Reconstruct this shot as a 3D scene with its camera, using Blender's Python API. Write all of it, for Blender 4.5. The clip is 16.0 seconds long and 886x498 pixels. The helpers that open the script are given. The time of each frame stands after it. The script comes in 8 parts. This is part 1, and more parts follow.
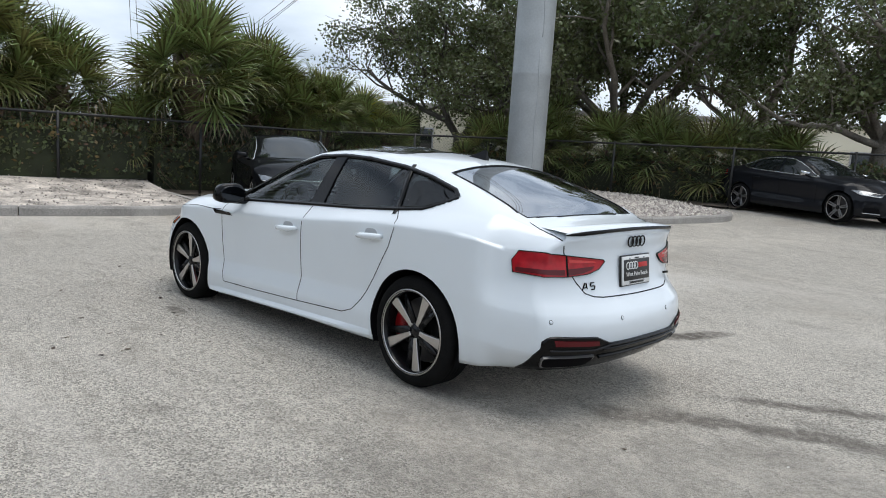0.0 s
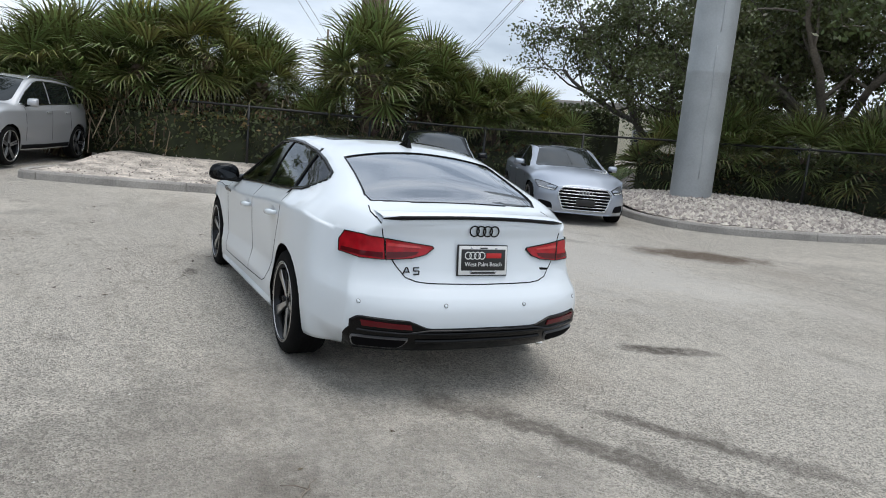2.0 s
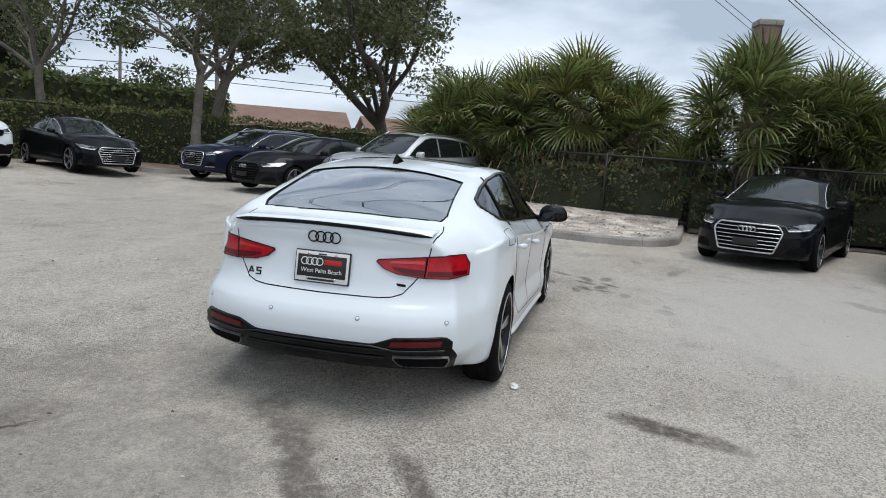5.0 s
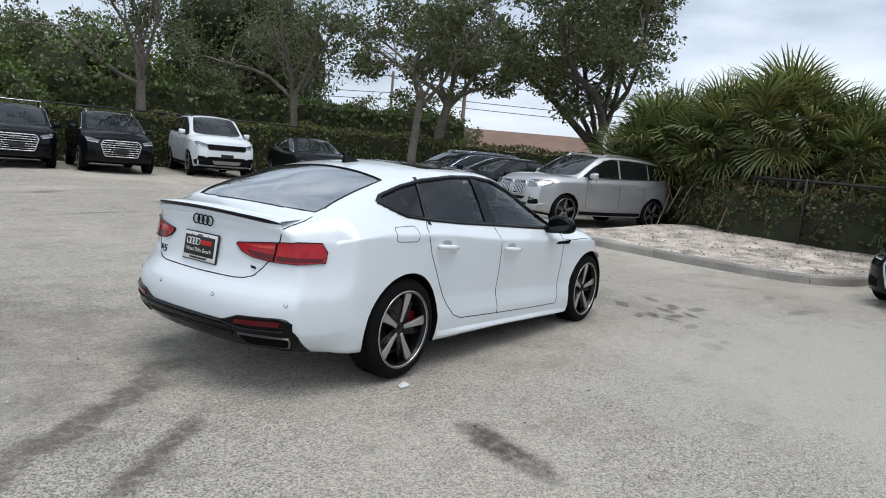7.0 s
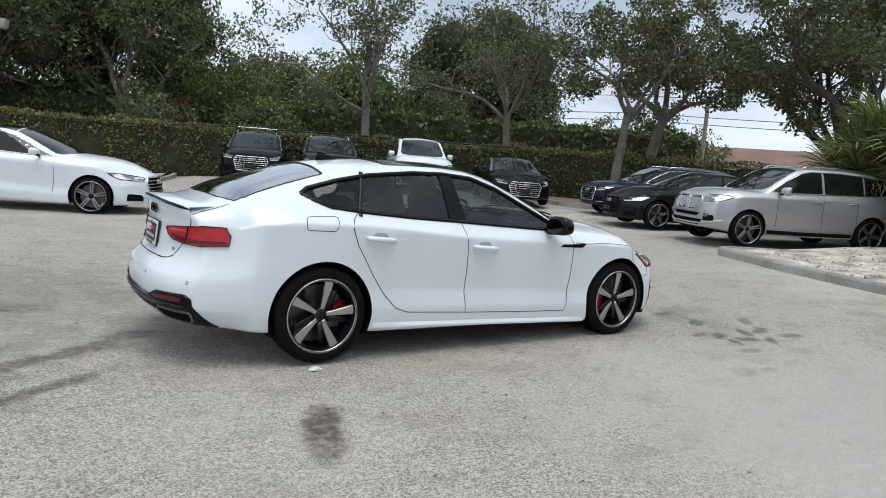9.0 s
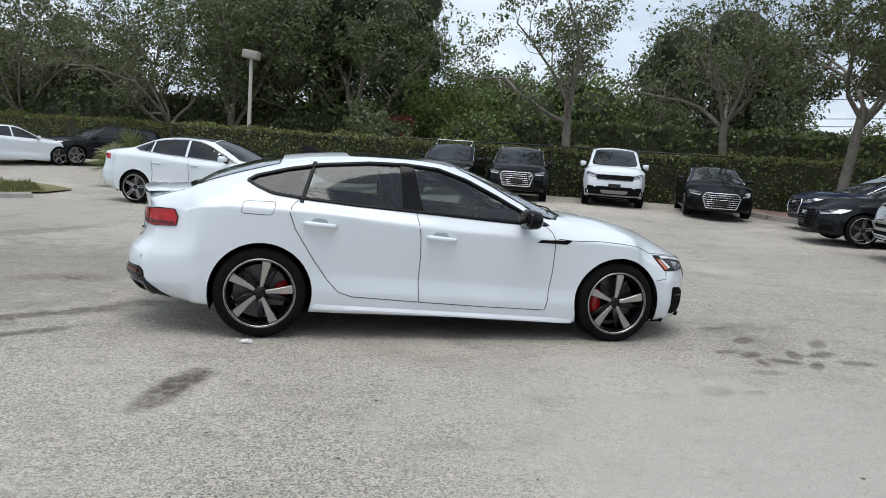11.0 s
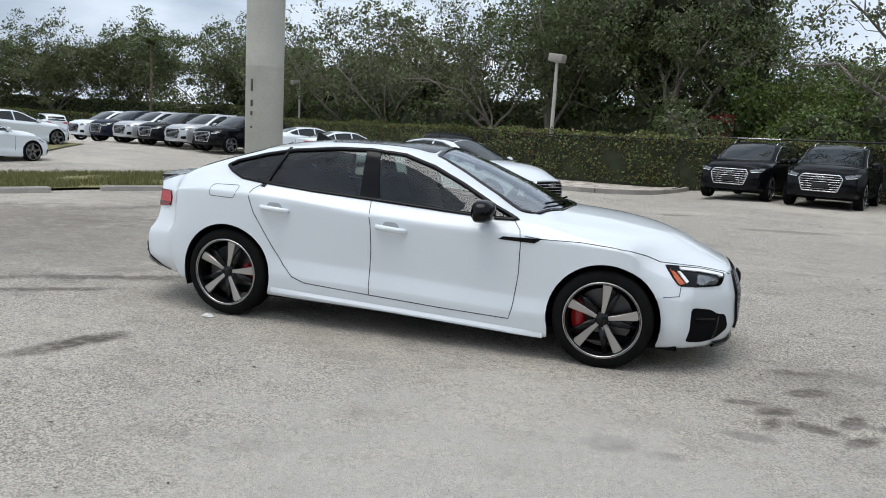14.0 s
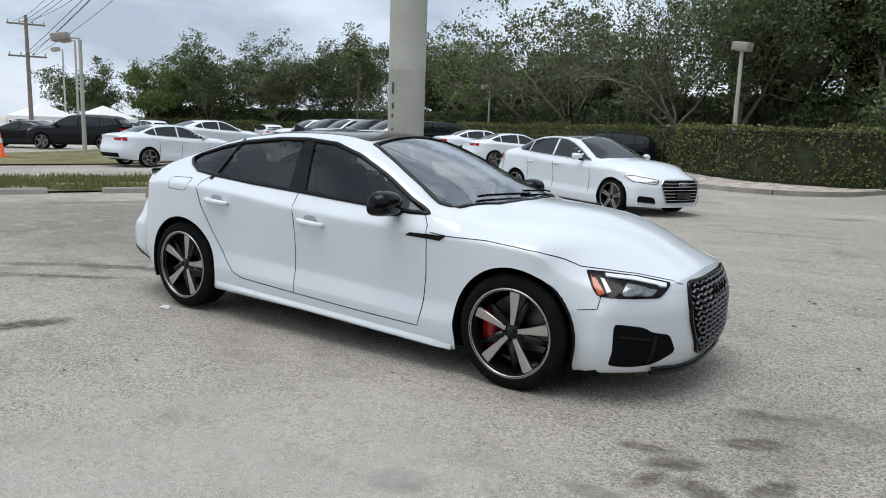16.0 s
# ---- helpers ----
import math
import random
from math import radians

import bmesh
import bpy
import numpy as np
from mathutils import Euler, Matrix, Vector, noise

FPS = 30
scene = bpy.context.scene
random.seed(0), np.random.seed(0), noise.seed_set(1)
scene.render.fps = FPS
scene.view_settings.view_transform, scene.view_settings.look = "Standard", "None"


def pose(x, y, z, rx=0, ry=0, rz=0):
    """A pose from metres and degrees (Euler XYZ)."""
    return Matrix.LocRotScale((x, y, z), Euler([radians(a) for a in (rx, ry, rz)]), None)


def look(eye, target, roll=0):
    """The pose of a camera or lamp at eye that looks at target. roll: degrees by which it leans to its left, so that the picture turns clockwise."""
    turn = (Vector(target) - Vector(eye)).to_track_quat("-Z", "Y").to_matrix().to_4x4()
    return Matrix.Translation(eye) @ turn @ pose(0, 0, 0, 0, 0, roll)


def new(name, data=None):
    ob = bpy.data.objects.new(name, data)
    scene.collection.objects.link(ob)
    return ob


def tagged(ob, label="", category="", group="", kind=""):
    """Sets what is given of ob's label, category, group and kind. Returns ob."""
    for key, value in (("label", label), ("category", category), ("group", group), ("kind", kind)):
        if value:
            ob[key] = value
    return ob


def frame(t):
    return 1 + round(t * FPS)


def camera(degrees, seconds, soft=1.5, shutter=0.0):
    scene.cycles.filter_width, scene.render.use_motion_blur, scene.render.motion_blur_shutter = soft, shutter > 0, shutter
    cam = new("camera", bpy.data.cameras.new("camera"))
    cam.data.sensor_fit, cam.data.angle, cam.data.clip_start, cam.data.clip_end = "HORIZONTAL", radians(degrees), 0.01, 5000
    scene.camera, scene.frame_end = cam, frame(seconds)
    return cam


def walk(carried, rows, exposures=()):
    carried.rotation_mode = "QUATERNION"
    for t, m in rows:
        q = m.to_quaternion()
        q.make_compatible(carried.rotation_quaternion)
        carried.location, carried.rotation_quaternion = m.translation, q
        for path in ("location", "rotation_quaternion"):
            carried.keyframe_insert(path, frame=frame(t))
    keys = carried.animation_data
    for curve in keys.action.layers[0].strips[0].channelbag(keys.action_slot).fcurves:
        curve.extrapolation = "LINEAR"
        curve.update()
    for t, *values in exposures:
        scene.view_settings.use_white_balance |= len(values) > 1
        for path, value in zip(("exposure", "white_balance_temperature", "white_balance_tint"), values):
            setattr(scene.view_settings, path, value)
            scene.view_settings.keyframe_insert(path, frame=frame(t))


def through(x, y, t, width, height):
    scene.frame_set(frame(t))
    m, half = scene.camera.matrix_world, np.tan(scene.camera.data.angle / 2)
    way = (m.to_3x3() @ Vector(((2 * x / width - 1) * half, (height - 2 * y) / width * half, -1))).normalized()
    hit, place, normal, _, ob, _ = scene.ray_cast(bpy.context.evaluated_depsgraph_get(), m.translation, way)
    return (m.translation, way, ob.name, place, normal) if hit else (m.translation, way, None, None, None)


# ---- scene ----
cam = camera(63.5, 16.0, 1.0)
PATH = [
    (0, (-4.372, 3.75, 1.428), (-2.997, 2.325, 1.147), 3.7),
    (0.5, (-4.814, 3.431, 1.413), (-3.347, 2.107, 1.113), 4.3),
    (1, (-5.205, 3.004, 1.455), (-3.637, 1.805, 1.135), 4.8),
    (1.5, (-5.583, 2.541, 1.482), (-3.911, 1.494, 1.155), 5.1),
    (2, (-5.814, 1.995, 1.509), (-4.047, 1.117, 1.181), 5.3),
    (2.5, (-6.025, 1.428, 1.515), (-4.172, 0.747, 1.196), 5.1),
    (3, (-6.112, 0.847, 1.497), (-4.193, 0.376, 1.188), 4.8),
    (3.5, (-6.196, 0.235, 1.486), (-4.234, -0.01, 1.185), 4.4),
    (4, (-6.176, -0.35, 1.474), (-4.199, -0.36, 1.178), 4.2),
    (4.5, (-6.064, -0.943, 1.487), (-4.098, -0.715, 1.195), 4.2),
    (5, (-5.931, -1.526, 1.484), (-4.004, -1.07, 1.208), 4.2),
    (5.2, (-5.847, -1.741, 1.44), (-3.94, -1.203, 1.169), 4.3),
    (7.3, (-4.819, -3.94, 1.485), (-3.254, -2.722, 1.22), 5.2),
    (7.5, (-4.674, -4.113, 1.457), (-3.156, -2.838, 1.189), 5.1),
    (8, (-4.262, -4.51, 1.467), (-2.874, -3.095, 1.2), 5.0),
    (8.5, (-3.864, -4.917, 1.472), (-2.613, -3.379, 1.211), 4.7),
    (9, (-3.397, -5.237, 1.46), (-2.289, -3.592, 1.205), 4.4),
    (9.2, (-3.209, -5.355, 1.45), (-2.16, -3.671, 1.198), 4.4),
    (11.3, (-1.024, -6.206, 1.432), (-0.668, -4.257, 1.16), 4.1),
    (11.5, (-0.837, -6.217, 1.451), (-0.548, -4.258, 1.171), 4.2),
    (12, (-0.303, -6.251, 1.448), (-0.191, -4.276, 1.15), 3.9),
    (12.5, (0.208, -6.172, 1.432), (0.153, -4.197, 1.123), 3.7),
    (13, (0.718, -6.044, 1.425), (0.499, -4.081, 1.11), 3.6),
    (13.5, (1.203, -5.865, 1.435), (0.82, -3.928, 1.12), 3.5),
    (14, (1.652, -5.601, 1.458), (1.107, -3.702, 1.147), 3.3),
    (14.5, (2.111, -5.341, 1.467), (1.405, -3.496, 1.156), 3.0),
    (15, (2.514, -5.017, 1.447), (1.663, -3.235, 1.131), 2.7),
    (15.5, (2.893, -4.692, 1.427), (1.918, -2.976, 1.103), 2.3),
    (16, (3.185, -4.336, 1.419), (2.111, -2.68, 1.093), 2.0),
]
walk(cam, [(t, look(eye, target, roll)) for t, eye, target, roll in PATH], [(0, 0.30), (2.5, 0.22), (5, 0.18), (9, 0.24), (12.5, 0.26), (16, 0.18)])

# ---- sky and sun: a bright overcast day ----
world = bpy.data.worlds.new("sky")
scene.world = world
world.use_nodes = True
wn, wl = world.node_tree.nodes, world.node_tree.links
wn.clear()
w_out = wn.new("ShaderNodeOutputWorld")
w_bg = wn.new("ShaderNodeBackground")
w_sky = wn.new("ShaderNodeTexSky")
w_sky.sky_type = "NISHITA"
w_sky.sun_disc = False
w_sky.sun_elevation, w_sky.sun_rotation = radians(79), radians(210)
w_sky.air_density, w_sky.dust_density = 1.0, 2.0
w_tc = wn.new("ShaderNodeTexCoord")
w_map = wn.new("ShaderNodeMapping")
w_map.inputs["Scale"].default_value = (1.6, 1.6, 5.0)
w_cloud = wn.new("ShaderNodeTexNoise")
w_cloud.inputs["Scale"].default_value = 1.5
w_cloud.inputs["Detail"].default_value = 7
w_cloud.inputs["Roughness"].default_value = 0.52
w_ramp = wn.new("ShaderNodeValToRGB")
w_ramp.color_ramp.elements[0].position, w_ramp.color_ramp.elements[0].color = 0.36, (3.45, 4.1, 5.0, 1)
w_ramp.color_ramp.elements[1].position, w_ramp.color_ramp.elements[1].color = 0.64, (7.4, 8.0, 8.7, 1)
w_mid = w_ramp.color_ramp.elements.new(0.5)
w_mid.color = (5.65, 6.4, 7.4, 1)
w_mix = wn.new("ShaderNodeMix")
w_mix.data_type = "RGBA"
w_mix.inputs[0].default_value = 0.86
wl.new(w_tc.outputs["Generated"], w_map.inputs["Vector"])
wl.new(w_map.outputs["Vector"], w_cloud.inputs["Vector"])
wl.new(w_cloud.outputs["Fac"], w_ramp.inputs["Fac"])
wl.new(w_sky.outputs["Color"], w_mix.inputs[6])
wl.new(w_ramp.outputs["Color"], w_mix.inputs[7])
wl.new(w_mix.outputs[2], w_bg.inputs["Color"])
w_bg.inputs["Strength"].default_value = 0.12
wl.new(w_bg.outputs["Background"], w_out.inputs["Surface"])

sun = new("sun", bpy.data.lights.new("sun", "SUN"))
sun.data.energy, sun.data.angle, sun.data.color = 1.55, radians(44), (1.0, 0.97, 0.92)
sun.matrix_world = look((0, 0, 40), (4, 7, 0))

# ---- materials ----
def material(name, color, rough=0.5, metal=0.0, vary=0.0, scale=3.0, fine=0.0, fine_scale=60.0, bump=0.0, coat=0.0, spec=0.5, per_object=0.0, per_island=0.0):
    """A surface with a broad variation (vary at scale), a fine grain (fine at fine_scale) and relief (bump)."""
    m = bpy.data.materials.new(name)
    m.use_nodes = True
    n, l = m.node_tree.nodes, m.node_tree.links
    b = n["Principled BSDF"]
    b.inputs["Roughness"].default_value, b.inputs["Metallic"].default_value = rough, metal
    b.inputs["Coat Weight"].default_value, b.inputs["Coat Roughness"].default_value = coat, 0.03
    b.inputs["Specular IOR Level"].default_value = spec
    b.inputs["Base Color"].default_value = (*color, 1)
    col = None
    if vary or fine or bump or per_object or per_island:
        tc = n.new("ShaderNodeTexCoord")
        hsv = n.new("ShaderNodeHueSaturation")
        hsv.inputs["Color"].default_value = (*color, 1)
        value = n.new("ShaderNodeMath")
        value.operation, value.inputs[0].default_value, value.inputs[1].default_value = "ADD", 1.0, 0.0
        last = value
        height = None
        for amount, size, detail in ((vary, scale, 4), (fine, fine_scale, 3)):
            if not amount:
                continue
            nz = n.new("ShaderNodeTexNoise")
            nz.inputs["Scale"].default_value, nz.inputs["Detail"].default_value = size, detail
            l.new(tc.outputs["Object"], nz.inputs["Vector"])
            ma = n.new("ShaderNodeMapRange")
            ma.inputs["From Min"].default_value, ma.inputs["From Max"].default_value = 0.28, 0.72
            ma.inputs["To Min"].default_value, ma.inputs["To Max"].default_value = -amount, amount
            l.new(nz.outputs["Fac"], ma.inputs["Value"])
            ad = n.new("ShaderNodeMath")
            ad.operation = "ADD"
            l.new(last.outputs[0], ad.inputs[0])
            l.new(ma.outputs["Result"], ad.inputs[1])
            last, height = ad, nz
        for amount, node, out in ((per_object, "ShaderNodeObjectInfo", "Random"), (per_island, "ShaderNodeNewGeometry", "Random Per Island")):
            if not amount:
                continue
            rn = n.new(node)
            ma = n.new("ShaderNodeMapRange")
            ma.inputs["To Min"].default_value, ma.inputs["To Max"].default_value = -amount, amount
            l.new(rn.outputs[out], ma.inputs["Value"])
            ad = n.new("ShaderNodeMath")
            ad.operation = "ADD"
            l.new(last.outputs[0], ad.inputs[0])
            l.new(ma.outputs["Result"], ad.inputs[1])
            last = ad
            hm = n.new("ShaderNodeMapRange")
            hm.inputs["To Min"].default_value, hm.inputs["To Max"].default_value = 0.5 - amount * 0.06, 0.5 + amount * 0.05
            l.new(rn.outputs[out], hm.inputs["Value"])
            l.new(hm.outputs["Result"], hsv.inputs["Hue"])
        l.new(last.outputs[0], hsv.inputs["Value"])
        l.new(hsv.outputs["Color"], b.inputs["Base Color"])
        if bump:
            if height is None:
                height = n.new("ShaderNodeTexNoise")
                height.inputs["Scale"].default_value = fine_scale
                l.new(tc.outputs["Object"], height.inputs["Vector"])
            bp = n.new("ShaderNodeBump")
            bp.inputs["Strength"].default_value, bp.inputs["Distance"].default_value = bump, 0.02
            l.new(height.outputs["Fac"], bp.inputs["Height"])
            l.new(bp.outputs["Normal"], b.inputs["Normal"])
    return m


def leafy(name, color, amount=0.35, through=0.3, rough=0.45):
    """Foliage: a leaf that lets some light through, each one a little different."""
    m = material(name, color, rough, per_island=amount)
    n, l = m.node_tree.nodes, m.node_tree.links
    b, out = n["Principled BSDF"], n["Material Output"]
    tr = n.new("ShaderNodeBsdfTranslucent")
    mx = n.new("ShaderNodeMixShader")
    mx.inputs[0].default_value = through
    l.new(b.inputs["Base Color"].links[0].from_socket, tr.inputs["Color"])
    l.new(b.outputs[0], mx.inputs[1])
    l.new(tr.outputs[0], mx.inputs[2])
    l.new(mx.outputs[0], out.inputs["Surface"])
    return m


def glass(name, tint, rough=0.0, ior=1.6):
    """A tinted pane: clear through, with a mirror gloss that grows towards grazing angles."""
    m = bpy.data.materials.new(name)
    m.use_nodes = True
    n, l = m.node_tree.nodes, m.node_tree.links
    n.remove(n["Principled BSDF"])
    tr = n.new("ShaderNodeBsdfTransparent")
    tr.inputs["Color"].default_value = (*tint, 1)
    gl = n.new("ShaderNodeBsdfGlossy")
    gl.inputs["Roughness"].default_value = rough
    gl.inputs["Color"].default_value = (0.95, 0.97, 1.0, 1)
    lw = n.new("ShaderNodeLayerWeight")
    lw.inputs["Blend"].default_value = 0.5
    base = ((ior - 1) / (ior + 1)) ** 2
    po = n.new("ShaderNodeMath")
    po.operation, po.inputs[1].default_value = "POWER", 5.0
    fr = n.new("ShaderNodeMath")
    fr.operation, fr.inputs[1].default_value, fr.inputs[2].default_value = "MULTIPLY_ADD", 1 - base, base
    l.new(lw.outputs["Facing"], po.inputs[0])
    l.new(po.outputs[0], fr.inputs[0])
    mx = n.new("ShaderNodeMixShader")
    l.new(fr.outputs[0], mx.inputs[0])
    l.new(tr.outputs[0], mx.inputs[1])
    l.new(gl.outputs[0], mx.inputs[2])
    l.new(mx.outputs[0], n["Material Output"].inputs["Surface"])
    return m


def paint(name, color, metal=0.0, flake=0.0):
    dark = max(color) < 0.05
    return material(name, color, 0.45, metal, vary=0.02, scale=1.2, coat=0.4 if dark else 1.0, spec=0.02 if dark else 0.15)


WHITE = paint("white_paint", (0.755, 0.805, 0.845))
BLACK_PAINT = paint("black_paint", (0.004, 0.0045, 0.006))
NAVY_PAINT = paint("navy_paint", (0.012, 0.016, 0.035))
GREY_PAINT = paint("dark_grey_paint", (0.010, 0.011, 0.014))
SILVER_PAINT = paint("silver_paint", (0.50, 0.51, 0.53), 0.6)
ICE_PAINT = paint("blue_silver_paint", (0.40, 0.44, 0.51), 0.6)
GLOSS_BLACK = material("gloss_black_trim", (0.003, 0.003, 0.0035), 0.12, spec=0.22)
MATT_BLACK = material("black_plastic", (0.008, 0.008, 0.009), 0.8, fine=0.2, fine_scale=300, bump=0.1, spec=0.05)
MATT_GREY = material("dark_grey_metal", (0.035, 0.035, 0.037), 0.4, 0.3)
STUD_GREY = material("grille_stud_metal", (0.20, 0.20, 0.205), 0.3, 0.9)
SEAM = material("panel_gap", (0.006, 0.006, 0.007), 0.9, spec=0.05)
RUBBER = material("tyre_rubber", (0.009, 0.009, 0.009), 0.85, vary=0.25, scale=8, fine=0.2, fine_scale=120, bump=0.15, spec=0.07)
ALLOY = material("machined_alloy", (0.50, 0.49, 0.48), 0.30, 1.0, fine=0.06, fine_scale=200)
DARK_ALLOY = material("dark_alloy", (0.008, 0.008, 0.009), 0.2, spec=0.3)
GREY_ALLOY = material("grey_alloy", (0.30, 0.30, 0.31), 0.35, 0.9)
STEEL = material("brake_steel", (0.10, 0.10, 0.105), 0.4, 1.0, fine=0.1, fine_scale=150)
RED_CALIPER = material("red_caliper_paint", (0.34, 0.006, 0.010), 0.35, coat=0.3)
CHROME = material("chrome", (0.60, 0.61, 0.62), 0.22, 1.0)
RED_LENS = material("red_lens", (0.42, 0.006, 0.014), 0.15, vary=0.35, scale=16, spec=0.45)
DEEP_RED = material("deep_red_lens", (0.10, 0.003, 0.007), 0.15, spec=0.4)
LAMP_CLEAR = material("lamp_reflector", (0.20, 0.21, 0.22), 0.15, 0.7, vary=0.4, scale=22, coat=1.0)
LAMP_WHITE = material("lamp_light_strip", (0.85, 0.87, 0.88), 0.15, coat=1.0)
AMBER = material("amber_lens", (0.50, 0.085, 0.010), 0.15, coat=1.0)
CLOTH = material("black_interior", (0.012, 0.012, 0.013), 0.85, fine=0.3, fine_scale=90, bump=0.2, spec=0.15)
PALE_TRIM = material("interior_card", (0.35, 0.35, 0.36), 0.7)
GLASS = glass("tinted_glass", (0.46, 0.52, 0.50), 0.0, 1.6)
QUARTER_GLASS = glass("dark_quarter_glass", (0.10, 0.11, 0.11), 0.0, 1.5)
REAR_GLASS = glass("dark_rear_glass", (0.42, 0.48, 0.47), 0.0, 5.4)
SCREEN_GLASS = glass("windscreen_glass", (0.66, 0.73, 0.70), 0.0, 3.5)
CAR_GLASS = material("dark_car_glass", (0.010, 0.013, 0.013), 0.03, spec=0.55)
PLATE_WHITE = material("plate_white", (0.75, 0.75, 0.74), 0.4)
PLATE_BLACK = material("plate_black", (0.012, 0.012, 0.012), 0.4)
PLATE_RED = material("plate_red", (0.5, 0.012, 0.012), 0.4)

CONCRETE = material("kerb_concrete", (0.33, 0.31, 0.285), 0.9, vary=0.28, scale=1.3, fine=0.22, fine_scale=45, bump=0.5)
STEEL_POLE = material("galvanised_steel", (0.40, 0.42, 0.43), 0.5, 0.25, vary=0.12, scale=1.4, fine=0.06, fine_scale=24, bump=0.05)
PAINTED_POLE = material("cream_painted_pole", (0.43, 0.42, 0.37), 0.7, vary=0.12, scale=1.0, fine=0.06, fine_scale=20, bump=0.05)
SAND = material("pale_sandy_mulch", (0.45, 0.40, 0.35), 0.95, vary=0.6, scale=2.6, fine=0.4, fine_scale=22, bump=0.7)
GRAVEL = material("gravel_bed", (0.40, 0.36, 0.32), 0.95, vary=0.2, scale=1.5, fine=0.3, fine_scale=14, bump=0.9)
STONE = material("loose_stone", (0.42, 0.38, 0.34), 0.9, fine=0.2, fine_scale=30, per_island=0.45)
GRASS = material("dry_grass", (0.16, 0.15, 0.06), 0.9, vary=0.4, scale=1.2, fine=0.4, fine_scale=30, bump=0.6)
BLADE = leafy("grass_blades", (0.17, 0.17, 0.06), 0.4)
DARK_BARK = material("dark_bark", (0.075, 0.066, 0.056), 0.9, vary=0.3, scale=2.5, fine=0.3, fine_scale=22, bump=0.8)
BARK = material("grey_bark", (0.17, 0.15, 0.125), 0.9, vary=0.3, scale=2.5, fine=0.3, fine_scale=22, bump=0.8)
PALM_BARK = material("palm_trunk_fibre", (0.16, 0.115, 0.085), 0.95, vary=0.3, scale=5, fine=0.35, fine_scale=40, bump=0.8)
PALM_BOOT = material("palm_leaf_base", (0.27, 0.19, 0.145), 0.95, vary=0.3, scale=9, per_object=0.4)
LEAF_OAK = leafy("oak_leaves", (0.098, 0.115, 0.046), 0.5)
LEAF_DARK = leafy("dark_tree_leaves", (0.086, 0.110, 0.040), 0.55)
LEAF_BRIGHT = leafy("bright_tree_leaves", (0.105, 0.150, 0.034), 0.45)
LEAF_RED = leafy("red_bush_leaves", (0.22, 0.02, 0.02), 0.3)
LEAF_HEDGE = leafy("hedge_leaves", (0.150, 0.180, 0.054), 0.6)
LEAF_BRONZE = leafy("bronze_hedge_leaves", (0.17, 0.105, 0.045), 0.5)
FROND = leafy("palm_frond", (0.150, 0.180, 0.062), 0.7, 0.3, 0.3)
FROND_OLIVE = leafy("olive_palm_frond", (0.205, 0.205, 0.070), 0.6, 0.3, 0.35)
FROND_YELLOW = leafy("yellowing_palm_frond", (0.32, 0.30, 0.045), 0.25, 0.3, 0.45)
FROND_DEAD = leafy("dead_palm_frond", (0.25, 0.19, 0.13), 0.6, 0.2, 0.8)
# solid fill of hedges and crowns: its dark colour stands in for inner shade
SHADE_CORE = material("hedge_shade", (0.030, 0.036, 0.016), 0.95, vary=0.4, scale=3)
FENCE = material("black_fence_steel", (0.012, 0.012, 0.012), 0.5, vary=0.2, scale=5)
STUCCO = material("cream_stucco", (0.62, 0.58, 0.46), 0.9, vary=0.06, scale=0.6, fine=0.05, fine_scale=40, bump=0.2)
WHITE_WALL = material("white_stucco", (0.72, 0.71, 0.68), 0.9, vary=0.06, scale=0.6)
ROOF = material("brown_shingle_roof", (0.20, 0.125, 0.095), 0.9, vary=0.15, scale=0.8, fine=0.2, fine_scale=12, bump=0.4)
WOOD = material("weathered_wood", (0.22, 0.185, 0.15), 0.85, vary=0.2, scale=2, fine=0.2, fine_scale=30, bump=0.3)
SIGN_YELLOW = material("yellow_sign_sheet", (0.85, 0.45, 0.02), 0.5)
LAMP_BOX = material("lamp_housing", (0.32, 0.29, 0.26), 0.6, vary=0.15, scale=3)
ORANGE = material("orange_cone_plastic", (0.85, 0.10, 0.015), 0.5, vary=0.1, scale=6)
TENT = material("white_canvas", (0.78, 0.78, 0.78), 0.8)
BRICK_RED = material("rusty_brown_box", (0.19, 0.13, 0.11), 0.85, vary=0.2, scale=4, fine=0.2, fine_scale=40, bump=0.3)
CABLE = material("black_cable", (0.02, 0.02, 0.02), 0.6)

# ---- mesh tools ----
from mathutils import bvhtree


def mesh_object(name, bm, mat, parent=None, label="", smooth=True):
    me = bpy.data.meshes.new(name)
    bm.normal_update()
    bm.to_mesh(me)
    bm.free()
    for mm in (mat if isinstance(mat, (list, tuple)) else [mat]):
        me.materials.append(mm)
    if smooth:
        me.shade_smooth()
    ob = new(name, me)
    ob.parent = parent
    if label:
        ob["label"] = label
    return ob


def part(name, bm, mat, parent, label="", smooth=True):
    return mesh_object(name, bm, mat, parent, label, smooth)


def shared(name, me, parent, m=None):
    """One more object on a mesh that others use too."""
    ob = new(name, me)
    ob.parent = parent
    if m is not None:
        ob.matrix_basis = m
    return ob


def thing(name, label, category, m=None, group="", kind=""):
    ob = new(name)
    ob.empty_display_size = 0.2
    if m is not None:
        ob.matrix_basis = m
    return tagged(ob, label, category, group, kind)


def raw(verts, faces):
    me = bpy.data.meshes.new("tmp")
    me.from_pydata([tuple(v) for v in verts], [], [tuple(f) for f in faces])
    bm = bmesh.new()
    bm.from_mesh(me)
    bpy.data.meshes.remove(me)
    return bm


